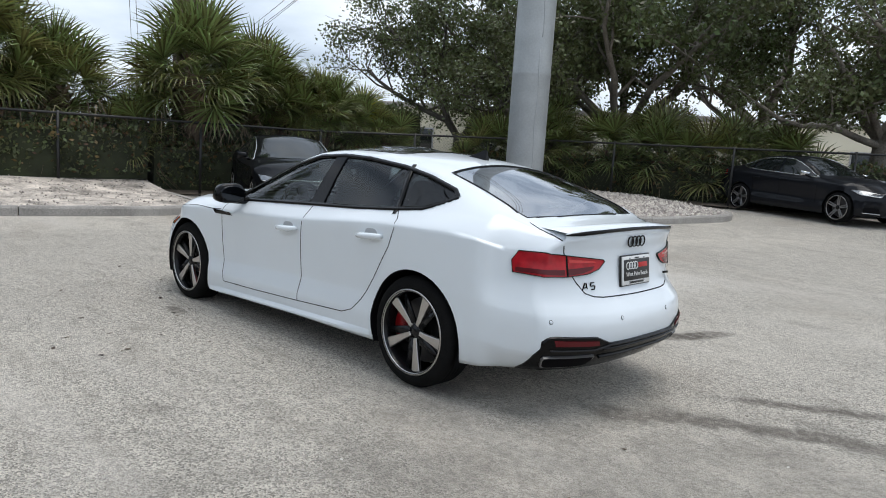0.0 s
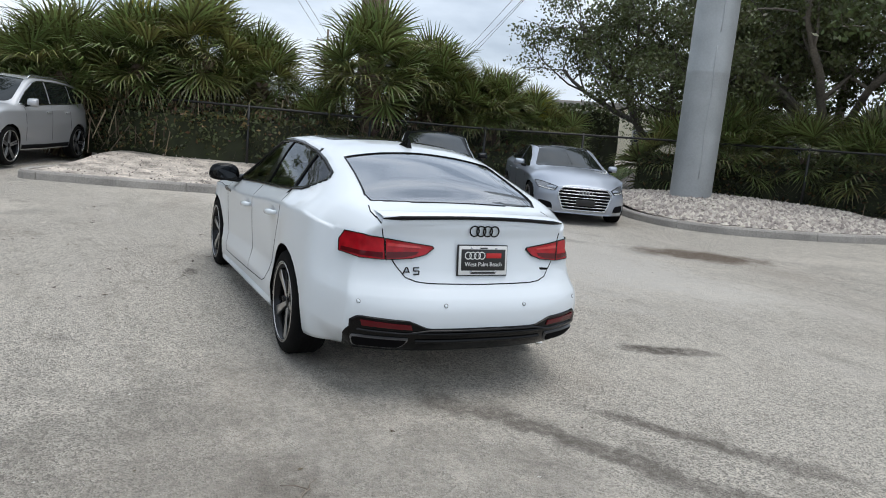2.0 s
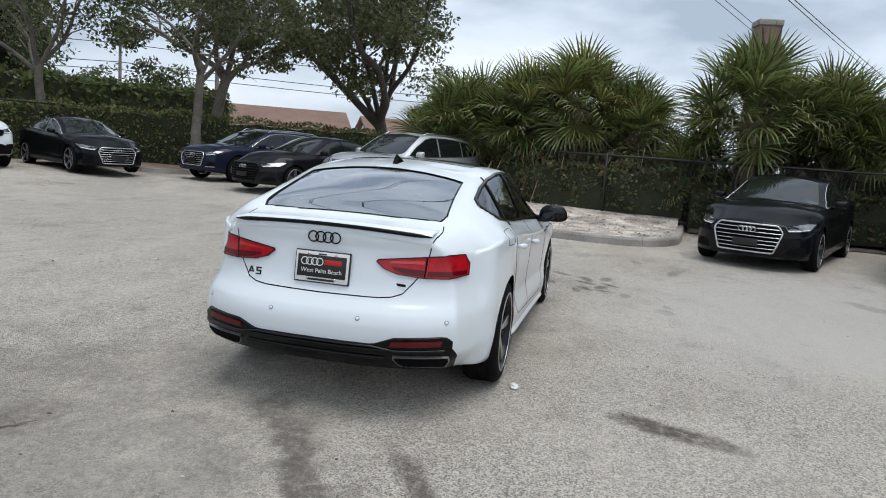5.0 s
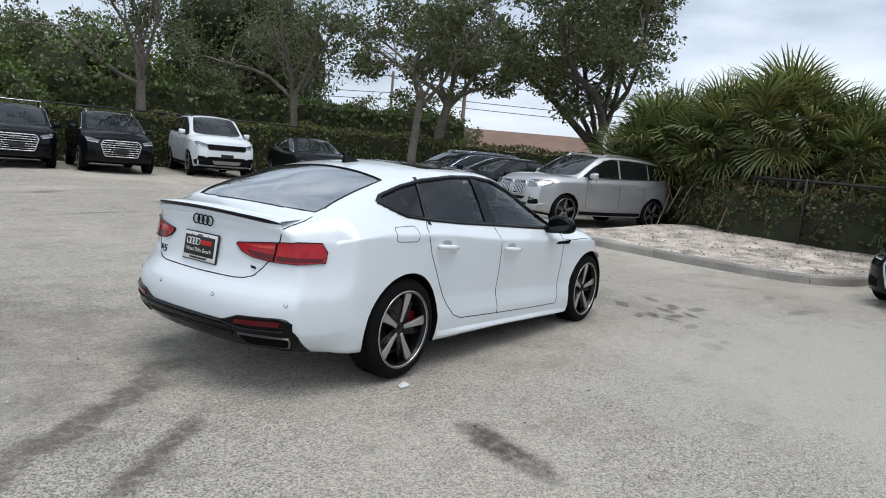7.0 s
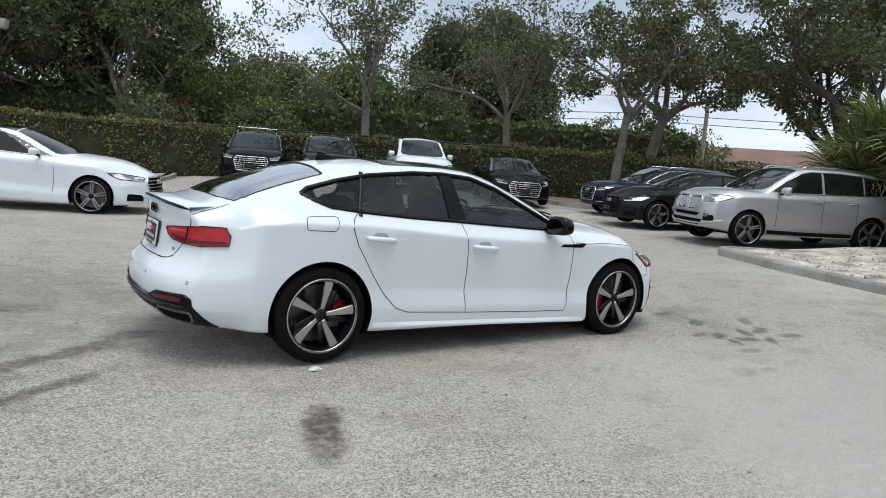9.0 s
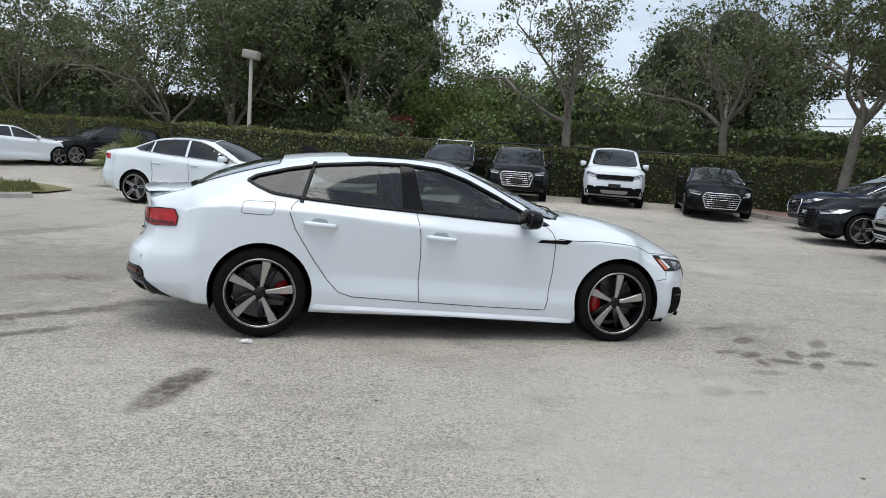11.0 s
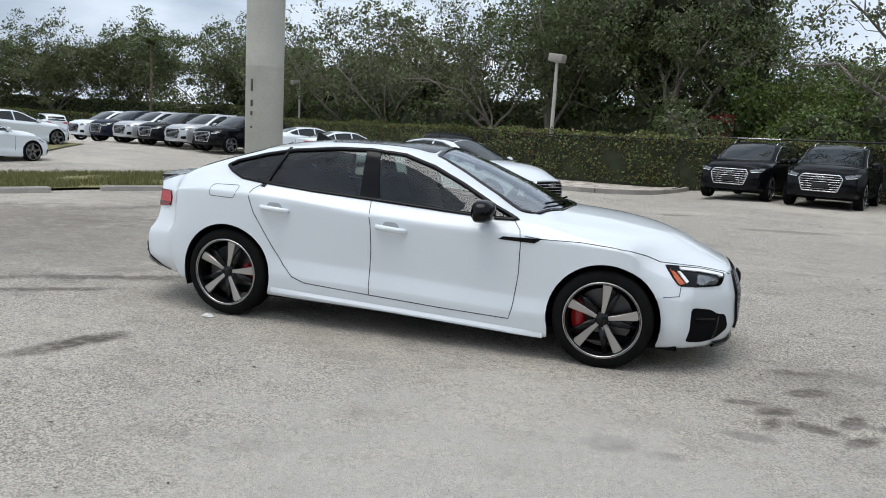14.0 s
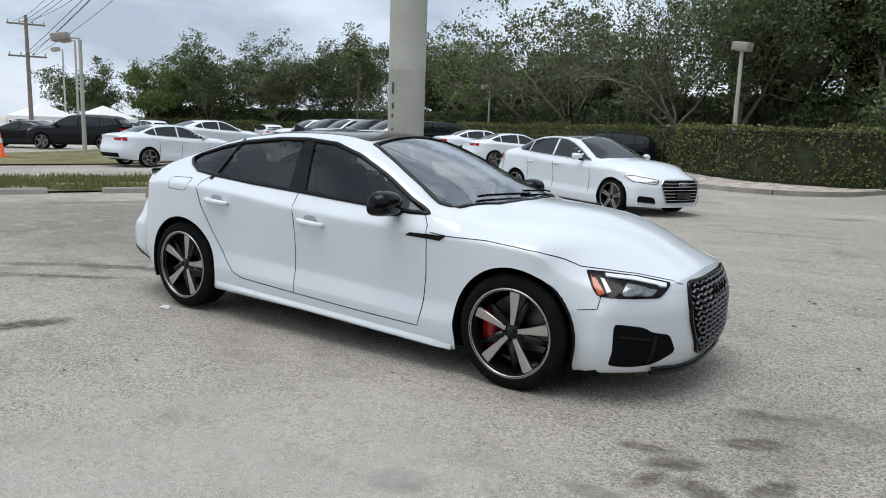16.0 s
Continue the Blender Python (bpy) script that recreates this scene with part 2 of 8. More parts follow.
def sharp(bm, angle=35):
    """Splits the edges that are sharper than angle, so that smooth shading keeps them crisp."""
    bm.normal_update()
    bmesh.ops.split_edges(bm, edges=[e for e in bm.edges if len(e.link_faces) == 2 and e.calc_face_angle(0) > radians(angle)])
    return bm


def box(sx, sy, sz, at=(0, 0, 0), bevel=0.0, rot=None):
    bm = bmesh.new()
    bmesh.ops.create_cube(bm, size=1)
    bmesh.ops.scale(bm, vec=(sx, sy, sz), verts=bm.verts)
    if bevel:
        bmesh.ops.bevel(bm, geom=bm.edges[:], offset=bevel, segments=2, profile=0.5, affect="EDGES")
    if rot is not None:
        bmesh.ops.transform(bm, matrix=rot, verts=bm.verts)
    bmesh.ops.translate(bm, vec=at, verts=bm.verts)
    return bm


def join(*bms):
    """Several bmeshes as one."""
    out = bmesh.new()
    for b in bms:
        me = bpy.data.meshes.new("tmp")
        b.to_mesh(me)
        b.free()
        out.from_mesh(me)
        bpy.data.meshes.remove(me)
    return out


def lathe(profile, steps=32, axis="Z", closed=False):
    """Turns (radius, height) pairs round an axis."""
    verts, faces, n = [], [], len(profile)
    for i in range(steps):
        a = 2 * math.pi * i / steps
        for r, h in profile:
            verts.append((r * math.cos(a), r * math.sin(a), h))
    for i in range(steps):
        j = (i + 1) % steps
        for k in range(n - 1 if not closed else n):
            k2 = (k + 1) % n
            faces.append((i * n + k, j * n + k, j * n + k2, i * n + k2))
    bm = raw(verts, faces)
    bmesh.ops.remove_doubles(bm, verts=bm.verts, dist=1e-5)
    if axis == "Y":
        bmesh.ops.transform(bm, matrix=pose(0, 0, 0, 90), verts=bm.verts)
    return bm


def tube(points, radius, sides=6, radii=None, cap=True):
    """A round bar along points."""
    pts = [Vector(p) for p in points]
    verts, faces = [], []
    ref = None
    for i, p in enumerate(pts):
        d = (pts[min(i + 1, len(pts) - 1)] - pts[max(i - 1, 0)]).normalized()
        if ref is None:
            ref = d.orthogonal().normalized()
        ref = (ref - d * ref.dot(d)).normalized()
        other = d.cross(ref)
        r = radii[i] if radii else radius
        for k in range(sides):
            a = 2 * math.pi * k / sides
            verts.append(p + (ref * math.cos(a) + other * math.sin(a)) * r)
    for i in range(len(pts) - 1):
        for k in range(sides):
            k2 = (k + 1) % sides
            faces.append((i * sides + k, i * sides + k2, (i + 1) * sides + k2, (i + 1) * sides + k))
    if cap:
        faces.append(tuple(reversed(range(sides))))
        faces.append(tuple((len(pts) - 1) * sides + k for k in range(sides)))
    return raw(verts, faces)


def spline(knots, x):
    """A smooth curve through (x, value) knots, with no overshoot."""
    ks = sorted(knots)
    if x <= ks[0][0]:
        return ks[0][1]
    if x >= ks[-1][0]:
        return ks[-1][1]
    i = max(k for k in range(len(ks) - 1) if ks[k][0] <= x)

    def slope(k):
        if k == 0 or k == len(ks) - 1:
            a, b = (0, 1) if k == 0 else (-2, -1)
            return (ks[b][1] - ks[a][1]) / (ks[b][0] - ks[a][0])
        s0 = (ks[k][1] - ks[k - 1][1]) / (ks[k][0] - ks[k - 1][0])
        s1 = (ks[k + 1][1] - ks[k][1]) / (ks[k + 1][0] - ks[k][0])
        return 0 if s0 * s1 <= 0 else 2 * s0 * s1 / (s0 + s1)

    (x0, y0), (x1, y1) = ks[i], ks[i + 1]
    h = x1 - x0
    t = (x - x0) / h
    return (y0 * (1 + 2 * t) * (1 - t) ** 2 + slope(i) * h * t * (1 - t) ** 2 + y1 * t * t * (3 - 2 * t) - slope(i + 1) * h * t * t * (1 - t))


def smooth01(a, b, x):
    t = min(1, max(0, (x - a) / (b - a)))
    return t * t * (3 - 2 * t)


def rounded(poly, r=0.03, n=4):
    """A polygon with its corners rounded."""
    out = []
    m = len(poly)
    for i in range(m):
        p, a, b = Vector(poly[i]), Vector(poly[i - 1]), Vector(poly[(i + 1) % m])
        da, db = (a - p), (b - p)
        ra, rb = min(r, da.length * 0.45), min(r, db.length * 0.45)
        pa, pb = p + da.normalized() * ra, p + db.normalized() * rb
        for k in range(n + 1):
            t = k / n
            out.append(tuple(pa * (1 - t) ** 2 + p * 2 * t * (1 - t) + pb * t * t))
    return out


def inside(poly, x, y):
    hit = False
    for i in range(len(poly)):
        (x0, y0), (x1, y1) = poly[i - 1], poly[i]
        if (y0 > y) != (y1 > y) and x < (x1 - x0) * (y - y0) / (y1 - y0) + x0:
            hit = not hit
    return hit


def nearest(poly, x, y):
    best, at = 1e9, None
    for i in range(len(poly)):
        (x0, y0), (x1, y1) = poly[i - 1], poly[i]
        dx, dy = x1 - x0, y1 - y0
        q = dx * dx + dy * dy
        t = 0 if q == 0 else min(1, max(0, ((x - x0) * dx + (y - y0) * dy) / q))
        px, py = x0 + t * dx, y0 + t * dy
        d = (px - x) ** 2 + (py - y) ** 2
        if d < best:
            best, at = d, (px, py)
    return at


AXES = {"side": (0, 2, 1), "top": (0, 1, 2), "end": (1, 2, 0)}


def cut(bm, poly, view, where):
    """Cuts a hole of the outline poly, seen along a view, through the faces for which where(centre) holds."""
    a, b, _ = AXES[view]
    xs, ys = [p[0] for p in poly], [p[1] for p in poly]
    lo, hi, lo2, hi2 = min(xs), max(xs), min(ys), max(ys)
    gone = []
    for f in bm.faces:
        c = f.calc_center_median()
        if lo < c[a] < hi and lo2 < c[b] < hi2 and where(c) and inside(poly, c[a], c[b]):
            gone.append(f)
    rim = set()
    dead = set(gone)
    for f in gone:
        for v in f.verts:
            if any(g not in dead for g in v.link_faces):
                rim.add(v)
    bmesh.ops.delete(bm, geom=gone, context="FACES")
    for v in rim:
        if v.is_valid:
            p = nearest(poly, v.co[a], v.co[b])
            v.co[a], v.co[b] = p
    return [v for v in rim if v.is_valid]


class Skin:
    """The smooth outer surface of a body, to lay things on."""

    def __init__(self, bm):
        self.tree = bvhtree.BVHTree.FromBMesh(bm)

    def at(self, view, u, v, sign=1):
        if view == "side":
            start, way = Vector((u, 3 * sign, v)), Vector((0, -sign, 0))
        elif view == "top":
            start, way = Vector((u, v, 4)), Vector((0, 0, -1))
        else:
            start, way = Vector((5 * sign, u, v)), Vector((-sign, 0, 0))
        p, n, _, _ = self.tree.ray_cast(start, way)
        if p is None:
            p, n, _, _ = self.tree.find_nearest(start + way * (2.2 if view == "side" else 2.7))
        if n.dot(way) > 0:
            n = -n
        return p, n


def patch(skin, poly, view, sign=1, out=0.003, thick=0.01, step=0.03):
    """A piece of the outline poly, laid on a skin and raised by out."""
    xs, ys = [p[0] for p in poly], [p[1] for p in poly]
    x0, y0 = min(xs), min(ys)
    nx, ny = max(2, math.ceil((max(xs) - x0) / step)), max(2, math.ceil((max(ys) - y0) / step))
    sx, sy = (max(xs) - x0) / nx, (max(ys) - y0) / ny
    cells = [(i, j) for i in range(nx) for j in range(ny) if inside(poly, x0 + (i + 0.5) * sx, y0 + (j + 0.5) * sy)]
    if not cells:
        cells = [(i, j) for i in range(nx) for j in range(ny)]
    count = {}
    for i, j in cells:
        for q in ((i, j), (i + 1, j), (i + 1, j + 1), (i, j + 1)):
            count[q] = count.get(q, 0) + 1
    flat = {q: (x0 + q[0] * sx, y0 + q[1] * sy) for q in count}
    edge = [q for q in count if count[q] < 4]
    for q in edge:
        flat[q] = nearest(poly, *flat[q])
    for c in poly if len(poly) < 12 else []:
        q = min(edge, key=lambda k: (flat[k][0] - c[0]) ** 2 + (flat[k][1] - c[1]) ** 2)
        flat[q] = c
    index, verts, normals = {}, [], []
    for q, (u, v) in flat.items():
        p, n = skin.at(view, u, v, sign)
        index[q] = len(verts)
        verts.append(p + n * out)
        normals.append(n)
    faces = [(index[i, j], index[i + 1, j], index[i + 1, j + 1], index[i, j + 1]) for i, j in cells]
    bm = raw(verts, faces)
    bmesh.ops.dissolve_degenerate(bm, edges=bm.edges, dist=1e-5)
    bm.normal_update()
    want = sum((n for n in normals), Vector())
    have = sum((f.normal * f.calc_area() for f in bm.faces), Vector())
    if want.dot(have) < 0:
        bmesh.ops.reverse_faces(bm, faces=bm.faces)
    if thick:
        top = bm.faces[:]
        bmesh.ops.extrude_face_region(bm, geom=top)
        bm.normal_update()
        mean = want.normalized()
        # the copy stays the outer face; the first one sinks into the body
        low = {v for f in top for v in f.verts}
        for v in low:
            v.co -= mean * thick
        bmesh.ops.recalc_face_normals(bm, faces=bm.faces)
        sharp(bm, 50)
    return bm


def strip(skin, pts, view, sign=1, width=0.006, out=0.0015, step=0.03, closed=False):
    """A thin flat band along a line on a skin: a panel gap or a trim."""
    line = []
    seq = list(pts) + ([pts[0]] if closed else [])
    for (u0, v0), (u1, v1) in zip(seq, seq[1:]):
        n = max(1, math.ceil(math.hypot(u1 - u0, v1 - v0) / step))
        line += [(u0 + (u1 - u0) * k / n, v0 + (v1 - v0) * k / n) for k in range(n)]
    line.append(seq[-1])
    ps = [skin.at(view, u, v, sign) for u, v in line]
    verts, faces = [], []
    for i, (p, n) in enumerate(ps):
        d = ps[min(i + 1, len(ps) - 1)][0] - ps[max(i - 1, 0)][0]
        s = d.cross(n).normalized() * width / 2
        verts += [p + s - n * 0.004, p + s + n * out, p - s + n * out, p - s - n * 0.004]
    for i in range(len(ps) - 1):
        a, b = i * 4, i * 4 + 4
        for k in range(3):
            faces.append((a + k, b + k, b + k + 1, a + k + 1))
    bm = raw(verts, faces)
    bmesh.ops.recalc_face_normals(bm, faces=bm.faces)
    return bm


# ---- the lie of the land ----
def lie(x, y):
    """Height of the paved ground: level round the car, rising gently past it and towards the far rows."""
    d = max(0.0, -y - 6.2)
    d = d * d / (d + 1.2)
    rise = 0.045 * d
    far = 0.42 * smooth01(19.5, 31.0, 0.84 * y - 0.54 * x) * smooth01(-34, -24, x)
    row = 0.13 * smooth01(7.5, 12.8, x) * smooth01(1.5, 4.0, y) * (1 - smooth01(18, 30, x))
    hedge = 0.2 * smooth01(9.0, 14.5, y) * smooth01(1.5, 4.0, x) * (1 - smooth01(24, 34, x))
    dip = 0.19 * smooth01(2, 22, 0.6 * (y - x)) * smooth01(0, 6, y + 0.4 * max(0.0, -x))
    rise += max(far, row, hedge) - dip
    return rise if rise < 0.9 else 0.9 + 0.35 * (1 - math.exp(-(rise - 0.9) / 0.35))

# ---- cars ----
SPORTBACK = dict(
    length=(-2.42, 2.28), axles=(-1.412, 1.412), hub=0.332, wheel=0.332, track=0.80,
    bottom=((-2.42, 0.30), (-2.2, 0.25), (-1.9, 0.235), (-1.0, 0.20), (0.0, 0.185), (1.0, 0.165), (1.8, 0.16), (2.28, 0.19)),
    w_bottom=((-2.42, 0.66), (-2.1, 0.76), (-1.7, 0.87), (-1.0, 0.892), (0.0, 0.888), (1.0, 0.892), (1.7, 0.88), (2.28, 0.80)),
    z_sill=((-2.42, 0.42), (-1.8, 0.40), (-0.9, 0.36), (0.0, 0.34), (0.9, 0.315), (1.8, 0.32), (2.28, 0.34)),
    w_sill=((-2.42, 0.76), (-2.2, 0.81), (-1.8, 0.895), (-1.4, 0.918), (-0.9, 0.908), (0.0, 0.906), (0.9, 0.908), (1.4, 0.918), (1.8, 0.905), (2.28, 0.84)),
    z_mid=((-2.42, 0.62), (-1.4, 0.62), (-0.95, 0.50), (0.0, 0.465), (0.95, 0.43), (1.4, 0.56), (2.28, 0.50)),
    w_mid=((-2.42, 0.75), (-2.2, 0.81), (-1.8, 0.90), (-1.4, 0.922), (-0.9, 0.888), (0.0, 0.878), (0.9, 0.886), (1.4, 0.922), (1.8, 0.905), (2.28, 0.83)),
    z_line=((-2.42, 0.94), (-1.97, 0.945), (-1.57, 0.95), (-1.32, 0.945), (-0.87, 0.92), (-0.29, 0.87), (0.3, 0.84), (0.96, 0.82), (1.42, 0.805), (1.74, 0.755), (2.0, 0.69), (2.28, 0.60)),
    w_line=((-2.42, 0.66), (-2.25, 0.755), (-2.1, 0.80), (-1.8, 0.880), (-1.4, 0.915), (-0.8, 0.905), (0.0, 0.902), (0.8, 0.905), (1.4, 0.915), (1.74, 0.875), (2.0, 0.835), (2.28, 0.78)),
    z_belt=((-2.42, 0.985), (-2.1, 1.01), (-1.7, 1.045), (-1.34, 1.045), (-0.75, 1.0), (-0.25, 0.975), (0.38, 0.945), (0.78, 0.925), (1.1, 0.895), (1.42, 0.87), (1.74, 0.815), (2.0, 0.745), (2.28, 0.645)),
    w_belt=((-2.42, 0.60), (-2.2, 0.70), (-1.9, 0.76), (-1.5, 0.80), (-0.8, 0.815), (0.0, 0.82), (0.78, 0.825), (1.1, 0.82), (1.42, 0.815), (1.74, 0.77), (2.0, 0.72), (2.28, 0.66)),
    z_edge=((-2.42, 1.02), (-2.2, 1.045), (-1.95, 1.075), (-1.75, 1.12), (-1.52, 1.185), (-1.24, 1.265), (-1.0, 1.308), (-0.64, 1.342), (-0.37, 1.348), (-0.1, 1.328), (0.13, 1.262), (0.37, 1.155), (0.62, 1.035), (0.80, 0.955), (1.1, 0.925), (1.42, 0.905), (1.74, 0.855), (2.0, 0.785), (2.28, 0.665)),
    w_edge=((-2.42, 0.50), (-2.2, 0.60), (-1.95, 0.65), (-1.6, 0.62), (-1.24, 0.595), (-0.64, 0.60), (-0.1, 0.615), (0.37, 0.665), (0.80, 0.755), (1.1, 0.73), (1.42, 0.69), (1.74, 0.64), (2.0, 0.58), (2.28, 0.50)),
    z_top=((-2.42, 1.035), (-2.3, 1.055), (-2.15, 1.072), (-1.98, 1.105), (-1.7, 1.205), (-1.36, 1.308), (-1.0, 1.366), (-0.6, 1.392), (-0.2, 1.392), (0.05, 1.375), (0.3, 1.312), (0.6, 1.198), (0.9, 1.072), (1.08, 0.996), (1.2, 0.988), (1.42, 0.968), (1.7, 0.925), (1.95, 0.862), (2.12, 0.79), (2.28, 0.70)),
    front=((0.12, -0.08), (0.2, -0.01), (0.32, 0.03), (0.5, 0.028), (0.62, -0.01), (0.70, -0.055), (0.80, -0.10)),
    rear=((0.25, 0.14), (0.34, 0.06), (0.45, -0.015), (0.55, -0.025), (0.64, -0.012), (0.70, 0.03), (0.80, 0.045), (0.95, 0.06), (1.0, 0.05), (1.05, 0.065)),
    front_sweep=(0.44, 3.2, 0.86), rear_sweep=(0.22, 3.0, 0.78), ramp=(1.45, -1.8),
)


def scaled(base, length, width, height, roof=None):
    """A body plan stretched to another size; roof replaces height knots."""
    out = {}
    for k, v in base.items():
        if k in ("length", "axles", "ramp"):
            out[k] = tuple(a * length for a in v)
        elif k in ("hub", "wheel", "track"):
            out[k] = v
        elif k in ("front", "rear"):
            out[k] = tuple((z * height, d) for z, d in v)
        elif k in ("front_sweep", "rear_sweep"):
            out[k] = v
        else:
            f = width if k.startswith("w_") else height
            out[k] = tuple((x * length, y * f) for x, y in v)
    out.update(roof or {})
    return out


def loft(plan, step=0.03, fine=1.0):
    """The closed outer skin of a car body."""
    lo, hi = plan["length"]
    n = round((hi - lo) / step)
    counts = [max(2, round(c * fine)) for c in (3, 3, 6, 6, 5, 10, 6, 6)]
    rows = []
    for i in range(n + 1):
        x = lo + (hi - lo) * i / n
        g = lambda k: spline(plan[k], x)
        zb, ze, wt = g("bottom"), g("z_edge"), g("w_edge")
        ctl = [(g("w_bottom") * 0.5, zb), (g("w_bottom"), zb), (g("w_sill"), g("z_sill")), (g("w_mid"), g("z_mid")), (g("w_line"), g("z_line")),
               (g("w_belt"), g("z_belt")), (wt, ze), (wt * 0.55, ze + (g("z_top") - ze) * 0.72), (0, g("z_top"))]
        pts = []
        for k in range(len(ctl) - 1):
            p0 = ctl[k - 1] if k else (ctl[0][0] * 2 - ctl[1][0], ctl[0][1])
            p1, p2 = ctl[k], ctl[k + 1]
            p3 = ctl[k + 2] if k + 2 < len(ctl) else (-ctl[-2][0], ctl[-2][1])
            crisp = {0: 0.2, 1: 0.2, 2: 0.16, 3: 0.12, 4: 0.12, 5: 0.4}
            soft1, soft2 = crisp.get(k, 0.5), crisp.get(k + 1, 0.5)
            for j in range(counts[k]):
                t = j / counts[k]
                q = []
                for d in (0, 1):
                    m1, m2 = (p2[d] - p0[d]) * soft1, (p3[d] - p1[d]) * soft2
                    cap = abs(p2[d] - p1[d]) * 1.6
                    m1, m2 = max(-cap, min(cap, m1)), max(-cap, min(cap, m2))
                    q.append(p1[d] * (1 + 2 * t) * (1 - t) ** 2 + m1 * t * (1 - t) ** 2 + p2[d] * t * t * (3 - 2 * t) - m2 * t * t * (1 - t))
                pts.append(q)
        pts.append(list(ctl[-1]))
        rows.append((x, pts))
    m = len(rows[0][1])

    def bend(x, y, z):
        sweep, power, half = plan["front_sweep"]
        r = smooth01(plan["ramp"][0], hi, x)
        x2 = x + r * (spline(plan["front"], z) - sweep * (min(1.15, abs(y) / half)) ** power)
        sweep, power, half = plan["rear_sweep"]
        r = smooth01(plan["ramp"][1], lo, x) if x < plan["ramp"][1] else 0
        r = smooth01(0, 1, (plan["ramp"][1] - x) / (plan["ramp"][1] - lo)) if x < plan["ramp"][1] else 0
        return x2 + r * (spline(plan["rear"], z) + sweep * (min(1.15, abs(y) / half)) ** power)

    verts, faces = [], []
    index = {}
    for i, (x, pts) in enumerate(rows):
        for side in (1, -1):
            for j, (y, z) in enumerate(pts):
                if side == -1 and j == m - 1:
                    index[i, side, j] = index[i, 1, j]
                    continue
                index[i, side, j] = len(verts)
                verts.append((bend(x, y, z), side * y, z))
    for i in range(n):
        for j in range(m - 1):
            faces.append((index[i, 1, j], index[i + 1, 1, j], index[i + 1, 1, j + 1], index[i, 1, j + 1]))
            faces.append((index[i, -1, j], index[i, -1, j + 1], index[i + 1, -1, j + 1], index[i + 1, -1, j]))
        faces.append((index[i, 1, 0], index[i, -1, 0], index[i + 1, -1, 0], index[i + 1, 1, 0]))
    cols = max(6, round(1.5 / step / 1.3))
    for i, flip in ((0, False), (n, True)):
        x, pts = rows[i]
        grid = []
        for j, (y, z) in enumerate(pts):
            line = [index[i, 1, j]]
            if j < m - 1:
                for c in range(1, cols):
                    yy = y * (1 - 2 * c / cols)
                    line.append(len(verts))
                    verts.append((bend(x, yy, z), yy, z))
                line.append(index[i, -1, j])
            else:
                line = [index[i, 1, j]] * (cols + 1)
            grid.append(line)
        for j in range(m - 1):
            for c in range(cols):
                f = [grid[j][c], grid[j][c + 1], grid[j + 1][c + 1], grid[j + 1][c]]
                f = list(dict.fromkeys(f))
                if len(f) > 2:
                    faces.append(tuple(reversed(f)) if flip else tuple(f))
    bm = raw(verts, faces)
    bmesh.ops.remove_doubles(bm, verts=bm.verts, dist=1e-4)
    bmesh.ops.recalc_face_normals(bm, faces=bm.faces)
    return bm


def arch(x, z, r, low=-0.2):
    """The outline of a wheel opening."""
    pts = [(x + r * math.cos(a), z + r * math.sin(a)) for a in (math.pi * k / 20 for k in range(-2, 23))]
    return pts + [(x - r * 0.97, low), (x + r * 0.97, low)]


